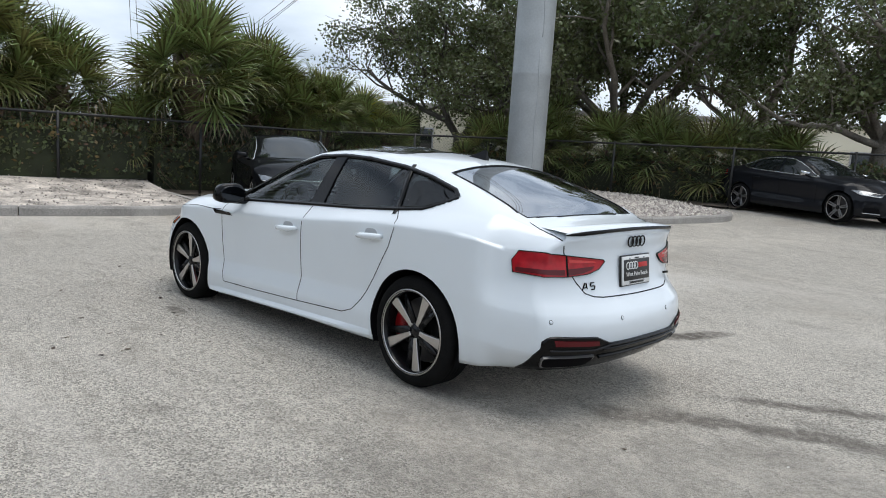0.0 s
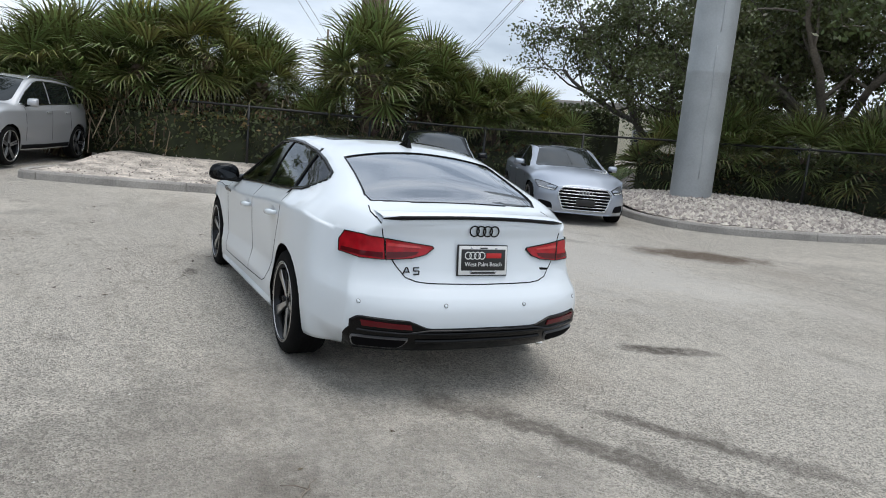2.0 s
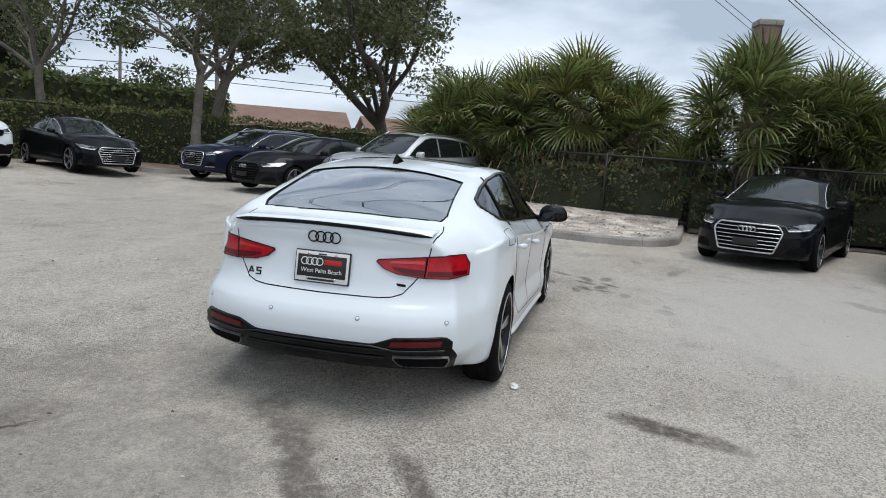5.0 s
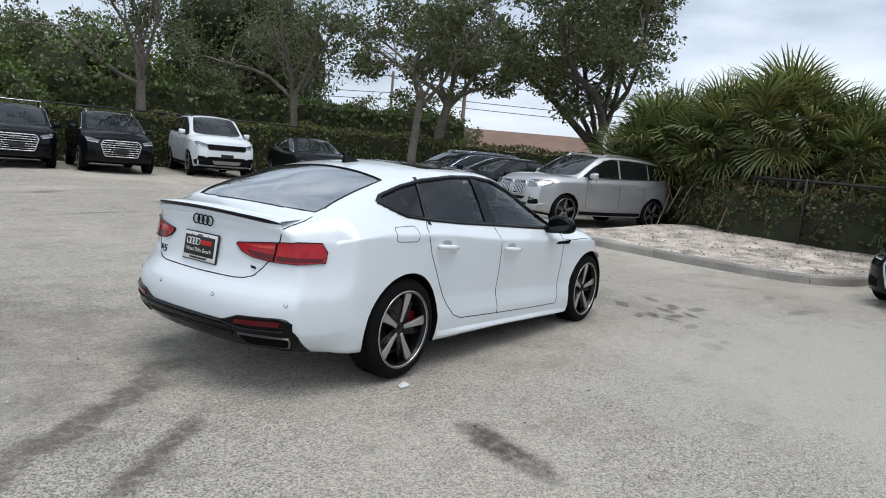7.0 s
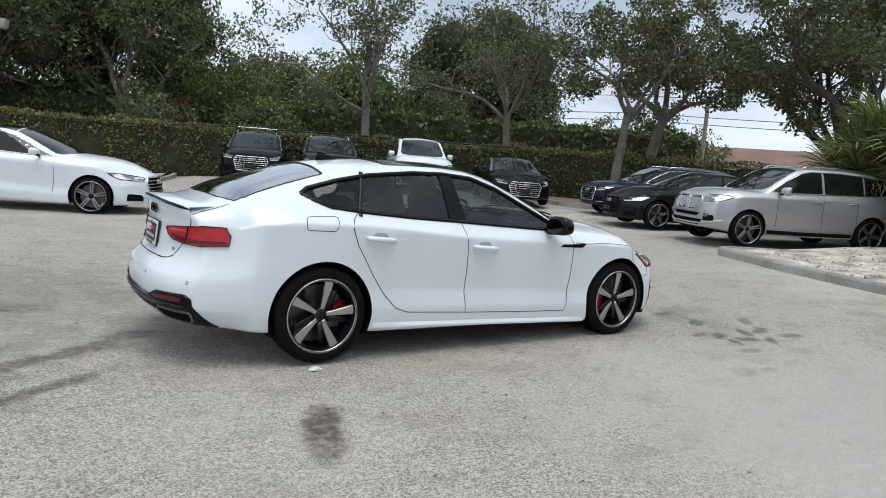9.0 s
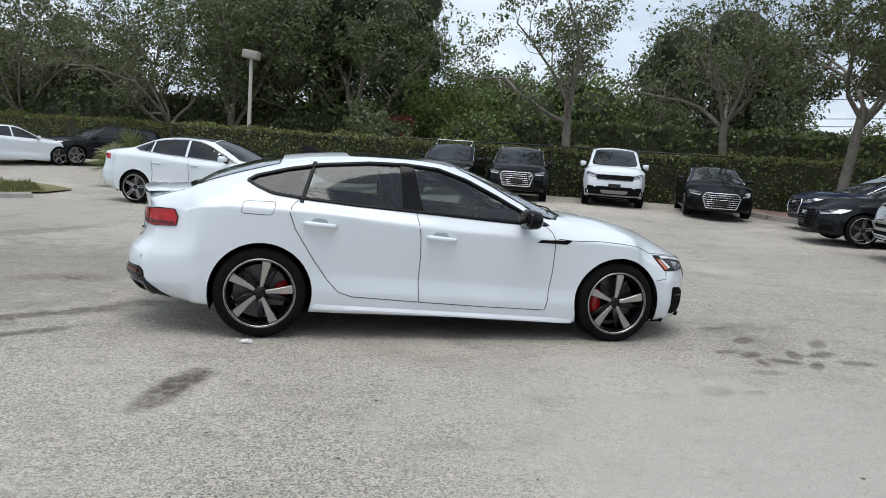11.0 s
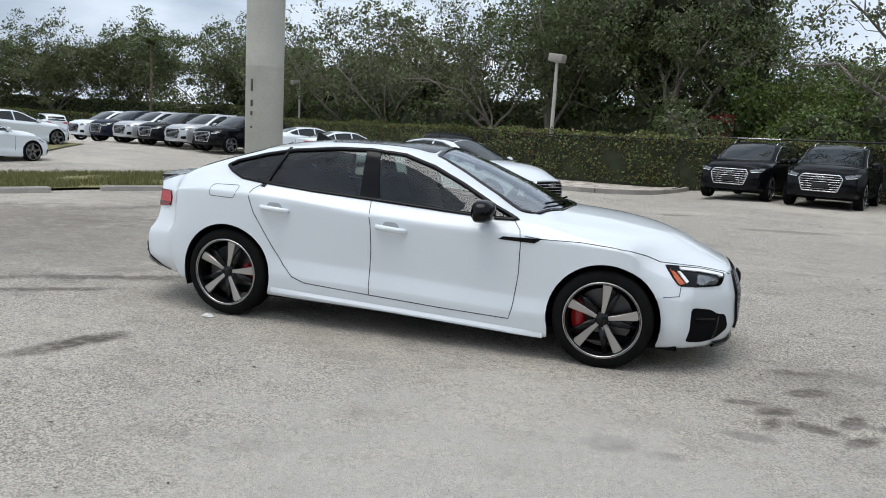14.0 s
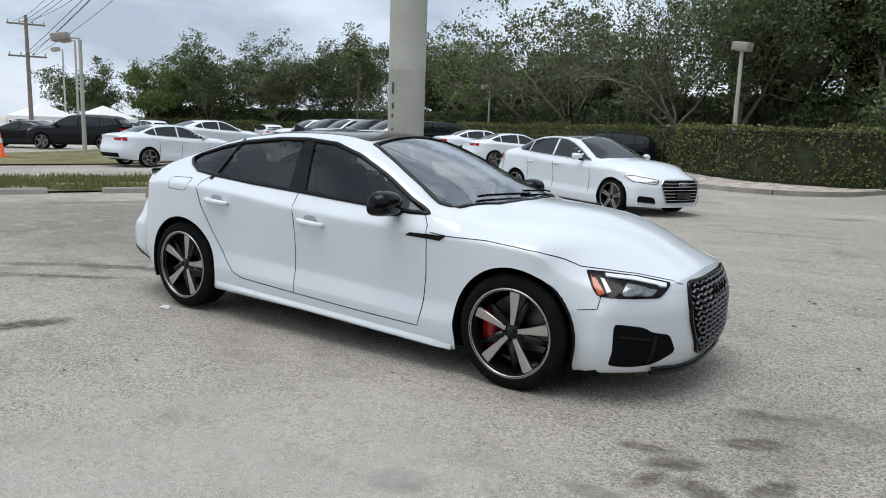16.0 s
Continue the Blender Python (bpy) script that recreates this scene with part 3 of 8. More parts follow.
def wheel_meshes(radius, rim, style, width=0.22):
    """The meshes of one wheel, its outer face towards -y, round its hub: name, mesh, label."""
    out = []
    w = width / 2
    prof = [(rim, -w), (rim + 0.012, -w - 0.006), (radius - 0.03, -w + 0.002), (radius - 0.012, -w + 0.012), (radius, -w + 0.035)]
    for k in range(1, 5):
        y = -w + 0.035 + (width - 0.07) * k / 5
        prof += [(radius, y - 0.008), (radius - 0.006, y), (radius, y + 0.008)]
    prof += [(radius, w - 0.035), (radius - 0.02, w), (rim, w)]
    tyre = lathe([(r, -h) for r, h in prof], 48, "Y", True)
    bmesh.ops.recalc_face_normals(tyre, faces=tyre.faces)
    out.append(("tyre", tyre, RUBBER, ""))
    ring = lathe([(r, -h) for r, h in [(rim + 0.004, -w - 0.004), (rim - 0.008, -w - 0.008), (rim - 0.020, -w + 0.006), (rim - 0.028, -w + 0.05), (rim - 0.035, w - 0.03), (rim, w - 0.02)]], 48, "Y", True)
    bmesh.ops.recalc_face_normals(ring, faces=ring.faces)
    sharp(ring, 40)
    lip = lathe([(r, -h) for r, h in [(rim + 0.002, -w - 0.005), (rim - 0.006, -w - 0.008), (rim - 0.015, -w - 0.002), (rim - 0.015, -w + 0.006), (rim, -w)]], 48, "Y", True)
    bmesh.ops.recalc_face_normals(lip, faces=lip.faces)
    out.append(("rim_barrel", ring, DARK_ALLOY, "dark inner rim"))
    out.append(("rim_lip", lip, ALLOY if style != "dark" else DARK_ALLOY, "machined silver rim edge"))
    # spokes: angled blades from the hub to the lip
    blades = 5
    for k in range(blades):
        a = 2 * math.pi * k / blades + math.pi / 2
        if style == "hero":
            shape = [(0.040, -0.014), (0.10, -0.020), (rim - 0.030, -0.034), (rim - 0.010, -0.012), (rim - 0.014, 0.032), (0.10, 0.016), (0.040, 0.014)]
            depth = 0.024
        else:
            shape = [(0.045, -0.030), (rim - 0.014, -0.034), (rim - 0.014, -0.012), (0.09, -0.006), (0.09, 0.006), (rim - 0.014, 0.012), (rim - 0.014, 0.034), (0.045, 0.030)]
            depth = 0.020
        verts = []
        for u, v in shape:
            y = -w + 0.012 + 0.022 * (1 - u / rim)
            for dy in (0, depth):
                verts.append((u * math.cos(a) - v * math.sin(a), y + dy, u * math.sin(a) + v * math.cos(a)))
        c = len(shape)
        faces = [tuple(2 * i for i in range(c)), tuple(2 * i + 1 for i in reversed(range(c)))]
        faces += [(2 * i, 2 * i + 1, (2 * i + 3) % (2 * c), (2 * i + 2) % (2 * c)) for i in range(c)]
        bm = raw(verts, faces)
        bmesh.ops.recalc_face_normals(bm, faces=bm.faces)
        bmesh.ops.bevel(bm, geom=bm.edges[:], offset=0.003, segments=1, affect="EDGES")
        sharp(bm, 30)
        out.append(("spoke", bm, ALLOY if style == "hero" else GREY_ALLOY, "machined silver spoke" if style == "hero" else ""))
    if style == "hero":
        for k in range(blades):
            a = 2 * math.pi * (k + 0.5) / blades + math.pi / 2
            shape = [(0.05, -0.03), (rim - 0.02, -0.012), (rim - 0.02, 0.012), (0.05, 0.03)]
            verts = []
            for u, v in shape:
                for dy in (0.03, 0.045):
                    verts.append((u * math.cos(a + 0.25) - v * math.sin(a + 0.25), -w + dy, u * math.sin(a + 0.25) + v * math.cos(a + 0.25)))
            faces = [(0, 2, 4, 6), (7, 5, 3, 1)] + [(2 * i, 2 * i + 1, (2 * i + 3) % 8, (2 * i + 2) % 8) for i in range(4)]
            bm = raw(verts, faces)
            bmesh.ops.recalc_face_normals(bm, faces=bm.faces)
            out.append(("back_spoke", bm, DARK_ALLOY, "black inner spoke"))
    hub = lathe([(0.0, w - 0.026), (0.026, w - 0.027), (0.030, w - 0.032), (0.052, w - 0.036), (0.056, w - 0.06)], 24, "Y")
    bmesh.ops.recalc_face_normals(hub, faces=hub.faces)
    out.append(("hub_cap", hub, DARK_ALLOY, "black centre cap"))
    disc = lathe([(0.06, -0.0), (rim - 0.06, -0.0), (rim - 0.06, -0.02), (0.06, -0.02)], 36, "Y", True)
    bmesh.ops.recalc_face_normals(disc, faces=disc.faces)
    sharp(disc)
    out.append(("brake_disc", disc, STEEL, "steel brake disc"))
    for i in range(5):
        a = 2 * math.pi * (i + 0.5) / 5 + 0.3
        bolt = lathe([(0.0, w - 0.034), (0.008, w - 0.035), (0.009, w - 0.05)], 8, "Y")
        bmesh.ops.translate(bolt, vec=(0.045 * math.cos(a), 0, 0.045 * math.sin(a)), verts=bolt.verts)
        out.append(("wheel_bolt", bolt, STEEL, ""))
    return out


WHEEL_KITS = {}


def add_wheels(car, plan, style, rim_ratio=0.80, caliper=False):
    r = plan["wheel"]
    key = (round(r, 3), style)
    if key not in WHEEL_KITS:
        kit = []
        for name, bm, mat, label in wheel_meshes(r, r * rim_ratio, style):
            me = bpy.data.meshes.new(name)
            bm.to_mesh(me)
            bm.free()
            me.materials.append(mat)
            me.shade_smooth()
            kit.append((name, me, label))
        WHEEL_KITS[key] = kit
    for k, x in enumerate(plan["axles"]):
        for side in (-1, 1):
            wheel = new("wheel")
            wheel.empty_display_size = 0.1
            wheel.parent = car
            wheel.matrix_basis = pose(x, side * plan["track"], r + 0.0, 0, ((5 if side > 0 else 4) if k else (25 if side > 0 else 10)), 180 if side > 0 else 0)
            for name, me, label in WHEEL_KITS[key]:
                o = shared(name, me, wheel)
                if label:
                    o["label"] = label
            if caliper:
                pts = []
                base = 180 if k else 0
                lo, hi = (-38, 38) if k else (-22, 26)
                for i in range(13):
                    a = radians(base + lo + (hi - lo) * i / 12)
                    pts.append(a)
                verts, faces = [], []
                for a in pts:
                    for rr, y in ((0.115, -0.045), (0.205, -0.045), (0.205, 0.05), (0.115, 0.05)):
                        verts.append((rr * math.cos(a), y, rr * math.sin(a)))
                for i in range(len(pts) - 1):
                    for q in range(4):
                        q2 = (q + 1) % 4
                        faces.append((i * 4 + q, i * 4 + q2, i * 4 + 4 + q2, i * 4 + 4 + q))
                faces += [(0, 1, 2, 3), tuple(len(verts) - 4 + q for q in (3, 2, 1, 0))]
                bm = raw(verts, faces)
                bmesh.ops.recalc_face_normals(bm, faces=bm.faces)
                bmesh.ops.bevel(bm, geom=bm.edges[:], offset=0.006, segments=2, affect="EDGES")
                c = part("brake_caliper", bm, RED_CALIPER, car, "red painted brake caliper")
                c.matrix_basis = pose(x, side * plan["track"], r)


def emblem(rings, r, thick, mat, parent, m, name="emblem"):
    """A row of overlapping rings."""
    bms = []
    for k in range(rings):
        pts = [(r * math.cos(2 * math.pi * i / 24) + (k - (rings - 1) / 2) * r * 1.48, 0, r * math.sin(2 * math.pi * i / 24)) for i in range(25)]
        bms.append(tube(pts, thick, 6, cap=False))
    ob = part(name, join(*bms), mat, parent, "row of ring shapes")
    ob.matrix_basis = m
    return ob

# ---- the white sportback in the middle of the lot ----
def clip(poly, a, b):
    """The part of a polygon on the left of the line from a to b."""
    side = lambda p: (b[0] - a[0]) * (p[1] - a[1]) - (b[1] - a[1]) * (p[0] - a[0])
    out = []
    for p, q in zip(poly, poly[1:] + poly[:1]):
        sp, sq = side(p), side(q)
        if sp >= 0:
            out.append(p)
        if sp * sq < 0:
            t = sp / (sp - sq)
            out.append((p[0] + (q[0] - p[0]) * t, p[1] + (q[1] - p[1]) * t))
    return out


def mirror(poly):
    return [(-u, v) for u, v in reversed(poly)]


def hero():
    car = thing("car", "white five-door fastback with black trim, parked on the worn asphalt", "car", pose(0, 0, 0.0, 0, 0.35, 0))
    plan = SPORTBACK
    bm = loft(plan, 0.026, 1.35)
    skin = Skin(bm)
    side_glass = [(-1.53, 1.135), (-1.47, 1.172), (-1.24, 1.235), (-1.0, 1.282), (-0.64, 1.318), (-0.37, 1.325), (-0.1, 1.306), (0.13, 1.238), (0.37, 1.13), (0.62, 1.004),
                  (0.79, 0.932), (0.66, 0.93), (0.38, 0.944), (-0.25, 0.978), (-0.75, 1.002), (-1.11, 1.03), (-1.34, 1.052), (-1.46, 1.095)]
    screen = [(0.11, -0.50), (0.09, -0.25), (0.085, 0), (0.09, 0.25), (0.11, 0.50), (0.40, 0.585), (0.78, 0.685), (0.90, 0.66), (1.03, 0.40), (1.08, 0), (1.03, -0.40), (0.90, -0.66), (0.78, -0.685), (0.40, -0.585)]
    back = [(-1.31, -0.53), (-1.285, -0.27), (-1.28, 0), (-1.285, 0.27), (-1.31, 0.53), (-1.6, 0.548), (-1.88, 0.575), (-1.97, 0.555), (-2.02, 0.3), (-2.03, 0), (-2.02, -0.3), (-1.97, -0.555), (-1.88, -0.575), (-1.6, -0.548)]
    for sign in (1, -1):
        for x in plan["axles"]:
            cut(bm, arch(x, plan["hub"], 0.372), "side", lambda c: c.y * sign > 0.45)
        cut(bm, side_glass, "side", lambda c: c.y * sign > 0.4)
    cut(bm, screen, "top", lambda c: c.z > 0.9)
    cut(bm, back, "top", lambda c: c.z > 0.9)
    grille = rounded([(0.385, 0.66), (0.435, 0.55), (0.425, 0.46), (0.335, 0.268), (-0.335, 0.268), (-0.425, 0.46), (-0.435, 0.55), (-0.385, 0.66)], 0.03, 3)
    lining = bm.copy()
    lining.normal_update()
    for v in lining.verts:
        v.co -= v.normal * 0.03
    bmesh.ops.reverse_faces(lining, faces=lining.faces)
    bmesh.ops.delete(lining, geom=[f for f in lining.faces if not -2.0 < f.calc_center_median().x < 1.25], context="FACES")
    body = part("body", bm, WHITE, car, "glossy white painted body shell")
    part("interior_lining", lining, CLOTH, car, "black interior lining")

    # glass and pillars
    split = ((-1.045, 1.30), (-1.145, 1.0))
    for sign in (1, -1):
        quarter = clip(side_glass, split[1], split[0])
        rest = clip(side_glass, split[0], split[1])
        rear_door = clip(rest, (-0.37, 0.9), (-0.41, 1.4))
        front = clip(rest, (-0.315, 1.4), (-0.205, 0.9))
        pillar = clip(clip(rest, (-0.41, 1.4), (-0.37, 0.9)), (-0.205, 0.9), (-0.315, 1.4))
        for name, poly, mat in (("quarter_window", quarter, QUARTER_GLASS), ("rear_door_window", rear_door, GLASS), ("front_door_window", front, GLASS)):
            part(name, patch(skin, poly, "side", sign, -0.006, 0, 0.04), mat, car, "tinted glass pane")
        part("pillar", patch(skin, pillar, "side", sign, 0.002, 0.02, 0.03), GLOSS_BLACK, car, "gloss black pillar")
        part("window_trim", strip(skin, side_glass, "side", sign, 0.026, 0.007, 0.02, True), GLOSS_BLACK, car, "black window surround")
        part("window_divider", strip(skin, split, "side", sign, 0.03, 0.004, 0.03), GLOSS_BLACK, car, "black window bar")
    part("windscreen", patch(skin, screen, "top", 1, -0.006, 0, 0.05), SCREEN_GLASS, car, "windscreen glass")
    part("windscreen_border", strip(skin, screen, "top", 1, 0.03, 0.005, 0.025, True), GLOSS_BLACK, car, "black windscreen edge")
    part("rear_window", patch(skin, back, "top", 1, -0.004, 0, 0.05), REAR_GLASS, car, "dark rear window glass")
    part("rear_window_border", strip(skin, back, "top", 1, 0.010, 0.003, 0.025, True), GLOSS_BLACK, car, "black rear window edge")
    part("sunroof", patch(skin, rounded([(0.07, -0.49), (0.07, 0.49), (-0.78, 0.47), (-0.78, -0.47)], 0.06), "top", 1, 0.003, 0.01, 0.05), GLOSS_BLACK, car, "black glass sunroof panel")

    # panel gaps
    rear_door_gap = [(-1.15, 1.03), (-1.21, 0.98), (-1.225, 0.93), (-1.18, 0.81), (-1.04, 0.59), (-0.93, 0.44), (-0.85, 0.36), (-0.75, 0.325), (-0.5, 0.312), (-0.235, 0.298)]
    front_door_gap = [(0.77, 0.925), (0.82, 0.87), (0.835, 0.80), (0.835, 0.58), (0.81, 0.34), (0.79, 0.262), (0.3, 0.275), (-0.235, 0.298)]
    middle_gap = [(-0.28, 0.975), (-0.25, 0.80), (-0.24, 0.64), (-0.245, 0.45), (-0.235, 0.298)]
    bonnet_gap = [(0.86, 0.835), (0.98, 0.826), (1.23, 0.830), (1.42, 0.818), (1.55, 0.802), (1.65, 0.772), (1.74, 0.736), (1.87, 0.722), (2.0, 0.707), (2.16, 0.676), (2.205, 0.655)]
    fuel = rounded([(-1.55, 0.995), (-1.32, 1.0), (-1.345, 0.905), (-1.565, 0.91)], 0.03)
    for sign in (1, -1):
        for line in (rear_door_gap, front_door_gap, middle_gap, bonnet_gap):
            part("panel_gap", strip(skin, line, "side", sign, 0.005), SEAM, car)
        part("bumper_gap", strip(skin, [(1.78, 0.52), (1.88, 0.535), (1.885, 0.60)], "side", sign, 0.004), SEAM, car)
        for x, z in ((-1.005, 0.855), (-0.09, 0.795)):
            # no hollow here: a flat grey patch paints the shade behind the handle
            part("handle_recess", patch(skin, rounded([(x - 0.055, z + 0.046), (x + 0.045, z + 0.044), (x + 0.065, z - 0.006), (x - 0.075, z - 0.004)], 0.03), "side", sign, 0.001, 0.01, 0.015), material("recess_shade_grey", (0.40, 0.42, 0.44), 0.45), car, "grey patch painted as the shade in the handle recess")
            base = [skin.at("side", x + dx, z - dx * 0.07, sign) for dx in (-0.115, -0.1, -0.05, 0, 0.05, 0.1, 0.115)]
            pts = [p + n * o for (p, n), o in zip(base, (0.0, 0.022, 0.034, 0.036, 0.034, 0.022, 0.0))]
            bm2 = tube(pts, 0.012, 10, [0.012, 0.017, 0.020, 0.020, 0.020, 0.017, 0.012])
            part("door_handle", bm2, WHITE, car, "white door handle")
        part("fender_vent", patch(skin, [(0.68, 0.80), (0.715, 0.822), (0.975, 0.826), (0.93, 0.795)], "side", sign, 0.004, 0.01, 0.02), GLOSS_BLACK, car, "black slim vent behind the front wheel")
        # door mirror
        shell = bmesh.new()
        bmesh.ops.create_uvsphere(shell, u_segments=18, v_segments=12, radius=1)
        for v in shell.verts:
            v.co = Vector([math.copysign(abs(q) ** 0.72, q) for q in v.co])
            v.co.x = v.co.x * (0.105 if v.co.x > 0 else 0.035)
            v.co.y *= 0.125 * (1 - 0.15 * v.co.z)
            v.co.z *= 0.075
        bmesh.ops.translate(shell, vec=(0.56, sign * 0.985, 0.985), verts=shell.verts)
        mirror_cap = part("door_mirror", shell, GLOSS_BLACK, car, "gloss black door mirror")
        part("mirror_foot", tube([(0.58, sign * 0.83, 0.93), (0.575, sign * 0.88, 0.925), (0.57, sign * 0.95, 0.935)], 0.03, 8, [0.035, 0.026, 0.03]), GLOSS_BLACK, car, "black mirror foot")
        face = lathe([(0.0, 0.001), (0.9, 0.001), (1.0, 0.0), (0.95, -0.004)], 24)
        bmesh.ops.transform(face, matrix=Matrix.Translation((0.524, sign * 0.985, 0.985)) @ Matrix.Diagonal((1, 0.105, 0.058, 1)) @ pose(0, 0, 0, 0, -90, 0), verts=face.verts)
        part("mirror_glass", face, material("mirror_glass", (0.035, 0.037, 0.04), 0.05, 1.0), mirror_cap, "mirror glass")
    part("fuel_flap_gap", strip(skin, fuel, "side", -1, 0.004, 0.0012, 0.02, True), SEAM, car)
    lid = [(0.59, 1.02), (0.575, 0.95), (0.55, 0.86), (0.50, 0.79), (0.455, 0.735), (0.40, 0.715), (0.33, 0.708), (0, 0.704)]
    part("tailgate_gap", strip(skin, lid + [(-u, v) for u, v in reversed(lid[:-1])], "end", -1, 0.006), SEAM, car)
    for sign in (1, -1):
        part("tailgate_gap", strip(skin, [(-2.03, sign * 0.585), (-2.12, sign * 0.60), (-2.20, sign * 0.592)], "top", 1, 0.006), SEAM, car)
    pts = []
    for k in range(25):
        y = -0.585 + 1.17 * k / 24
        p, n = skin.at("end", y, 1.018 - 0.03 * abs(y / 0.585) ** 2, -1)
        pts.append(Vector((p.x - 0.010, y, 1.048 - 0.026 * abs(y / 0.585) ** 2.2)))
    spoiler = tube(pts, 0.013, 8, [0.003, 0.008] + [0.011] * 21 + [0.008, 0.003])
    part("tail_spoiler", spoiler, GLOSS_BLACK, car, "thin black lip spoiler")
    lip_verts = []
    for p in pts:
        lip_verts += [(p.x + 0.17, p.y * 0.99, skin.at("top", p.x + 0.17, p.y * 0.99)[0].z + 0.001), (p.x - 0.002, p.y, p.z + 0.011), (p.x + 0.006, p.y, p.z - 0.035)]
    lip = raw(lip_verts, [(a * 3 + k, a * 3 + 3 + k, a * 3 + 4 + k, a * 3 + 1 + k) for a in range(24) for k in (0, 1)])
    bmesh.ops.recalc_face_normals(lip, faces=lip.faces)
    part("tail_lip", lip, WHITE, car)

    # tail lamps
    outer = [(0.565, 0.936), (0.66, 0.942), (0.728, 0.942), (0.750, 0.90), (0.752, 0.835), (0.68, 0.824), (0.558, 0.824)]
    inner = [(0.553, 0.824), (0.42, 0.838), (0.345, 0.862), (0.30, 0.900), (0.31, 0.910), (0.43, 0.923), (0.56, 0.935)]
    for sign in (1, -1):
        flip = (lambda q: q) if sign > 0 else mirror
        lamp = part("tail_lamp", patch(skin, flip(outer), "end", -1, 0.008, 0.02, 0.022), RED_LENS, car, "red tail lamp")
        part("tail_lamp", patch(skin, flip(inner), "end", -1, 0.008, 0.02, 0.022), RED_LENS, car, "red tail lamp")
        part("lamp_band", patch(skin, flip([(0.57, 0.862), (0.742, 0.862), (0.745, 0.840), (0.57, 0.832)]), "end", -1, 0.010, 0.012, 0.02), DEEP_RED, lamp, "deep red lower band")
        part("lamp_band", patch(skin, flip([(0.38, 0.878), (0.55, 0.866), (0.55, 0.832), (0.46, 0.842), (0.40, 0.860)]), "end", -1, 0.010, 0.012, 0.02), DEEP_RED, lamp, "deep red lower band")
        part("lamp_bar", patch(skin, flip([(0.38, 0.906), (0.55, 0.917), (0.55, 0.899), (0.37, 0.896)]), "end", -1, 0.011, 0.012, 0.02), material("bright_red_bar", (0.6, 0.02, 0.025), 0.1, coat=1.0), lamp, "bright red light bar")
        part("lamp_edge", strip(skin, flip(outer), "end", -1, 0.004, 0.0115, 0.02, True), GLOSS_BLACK, lamp, "black lamp edge")
        part("lamp_edge", strip(skin, flip(inner), "end", -1, 0.004, 0.0115, 0.02, True), GLOSS_BLACK, lamp, "black lamp edge")
        part("rear_reflector", patch(skin, flip([(0.69, 0.505), (0.44, 0.492), (0.43, 0.466), (0.68, 0.474)]), "end", -1, 0.016, 0.01, 0.03), DEEP_RED, car, "deep red reflector strip")
        pipe = rounded([(0.73, 0.418), (0.435, 0.418), (0.475, 0.352), (0.70, 0.350)], 0.02, 3)
        part("exhaust_tip", patch(skin, flip(pipe), "end", -1, 0.022, 0.03, 0.02), GREY_ALLOY, car, "dark chrome exhaust trim")
        c = (sum(p[0] for p in pipe) / len(pipe), sum(p[1] for p in pipe) / len(pipe))
        hole = [((p[0] - c[0]) * 0.95 + c[0], (p[1] - c[1]) * 0.84 + c[1]) for p in pipe]
        part("exhaust_opening", patch(skin, flip(hole), "end", -1, 0.0245, 0.01, 0.02), SEAM, car, "black exhaust opening")
        for y, z in ((0.705, 0.60), (0.252, 0.60)):
            p, n = skin.at("end", sign * y, z, -1)
            disc = lathe([(0.0, 0.003), (0.009, 0.003), (0.010, 0.0)], 14)
            bmesh.ops.transform(disc, matrix=Matrix.Translation(p) @ n.to_track_quat("Z", "Y").to_matrix().to_4x4(), verts=disc.verts)
            sensor = part("parking_sensor", disc, WHITE, car, "small round white sensor")
            ring = tube([p + n.to_track_quat("Z", "Y").to_matrix() @ Vector((0.0105 * math.cos(a), 0.0105 * math.sin(a), 0.001)) for a in (2 * math.pi * i / 16 for i in range(17))], 0.0015, 5, cap=False)
            part("sensor_ring", ring, SEAM, sensor)
    diffuser = [(0.738, 0.495), (0.70, 0.520), (0.45, 0.510), (0.34, 0.468), (-0.34, 0.468), (-0.45, 0.510), (-0.70, 0.520), (-0.738, 0.495), (-0.735, 0.40), (-0.68, 0.312), (0.68, 0.312), (0.735, 0.40)]
    part("rear_diffuser", patch(skin, diffuser, "end", -1, 0.010, 0.03, 0.03), GLOSS_BLACK, car, "gloss black rear valance")
    for sign in (1, -1):
        part("valance_corner", patch(skin, [(-2.29, 0.505), (-2.20, 0.40), (-2.06, 0.285), (-2.14, 0.275), (-2.30, 0.36)], "side", sign, 0.008, 0.02, 0.02), GLOSS_BLACK, car, "black bumper corner")
    for z in (0.40, 0.445):
        part("diffuser_fin", strip(skin, [(-0.40, z), (0.40, z)], "end", -1, 0.014, 0.022), GLOSS_BLACK, car)
    part("diffuser_fin", strip(skin, [(0.70, 0.45), (0.46, 0.444), (0.34, 0.462), (-0.34, 0.462), (-0.46, 0.444), (-0.70, 0.45)], "end", -1, 0.008, 0.02), DARK_ALLOY, car, "dark grey trim line")

    # badge, number board, emblem
    p, n = skin.at("end", 0, 0.84, -1)
    board = part("dealer_plate", box(0.012, 0.33, 0.175, (0, 0, 0), 0.004), PLATE_WHITE, car, "white framed black dealer plate")
    board.matrix_basis = Matrix.Translation((p.x - 0.018, 0, 0.838)) @ pose(0, 0, 0, 0, 6, 0) @ Matrix.Scale(0.94, 4)
    part("plate_holder", box(0.012, 0.345, 0.19, (0.008, 0, 0), 0.004), PLATE_BLACK, board, "black plate holder")
    part("plate_face", box(0.004, 0.302, 0.128, (-0.007, 0, 0.004), 0.001), PLATE_BLACK, board, "black plate face")
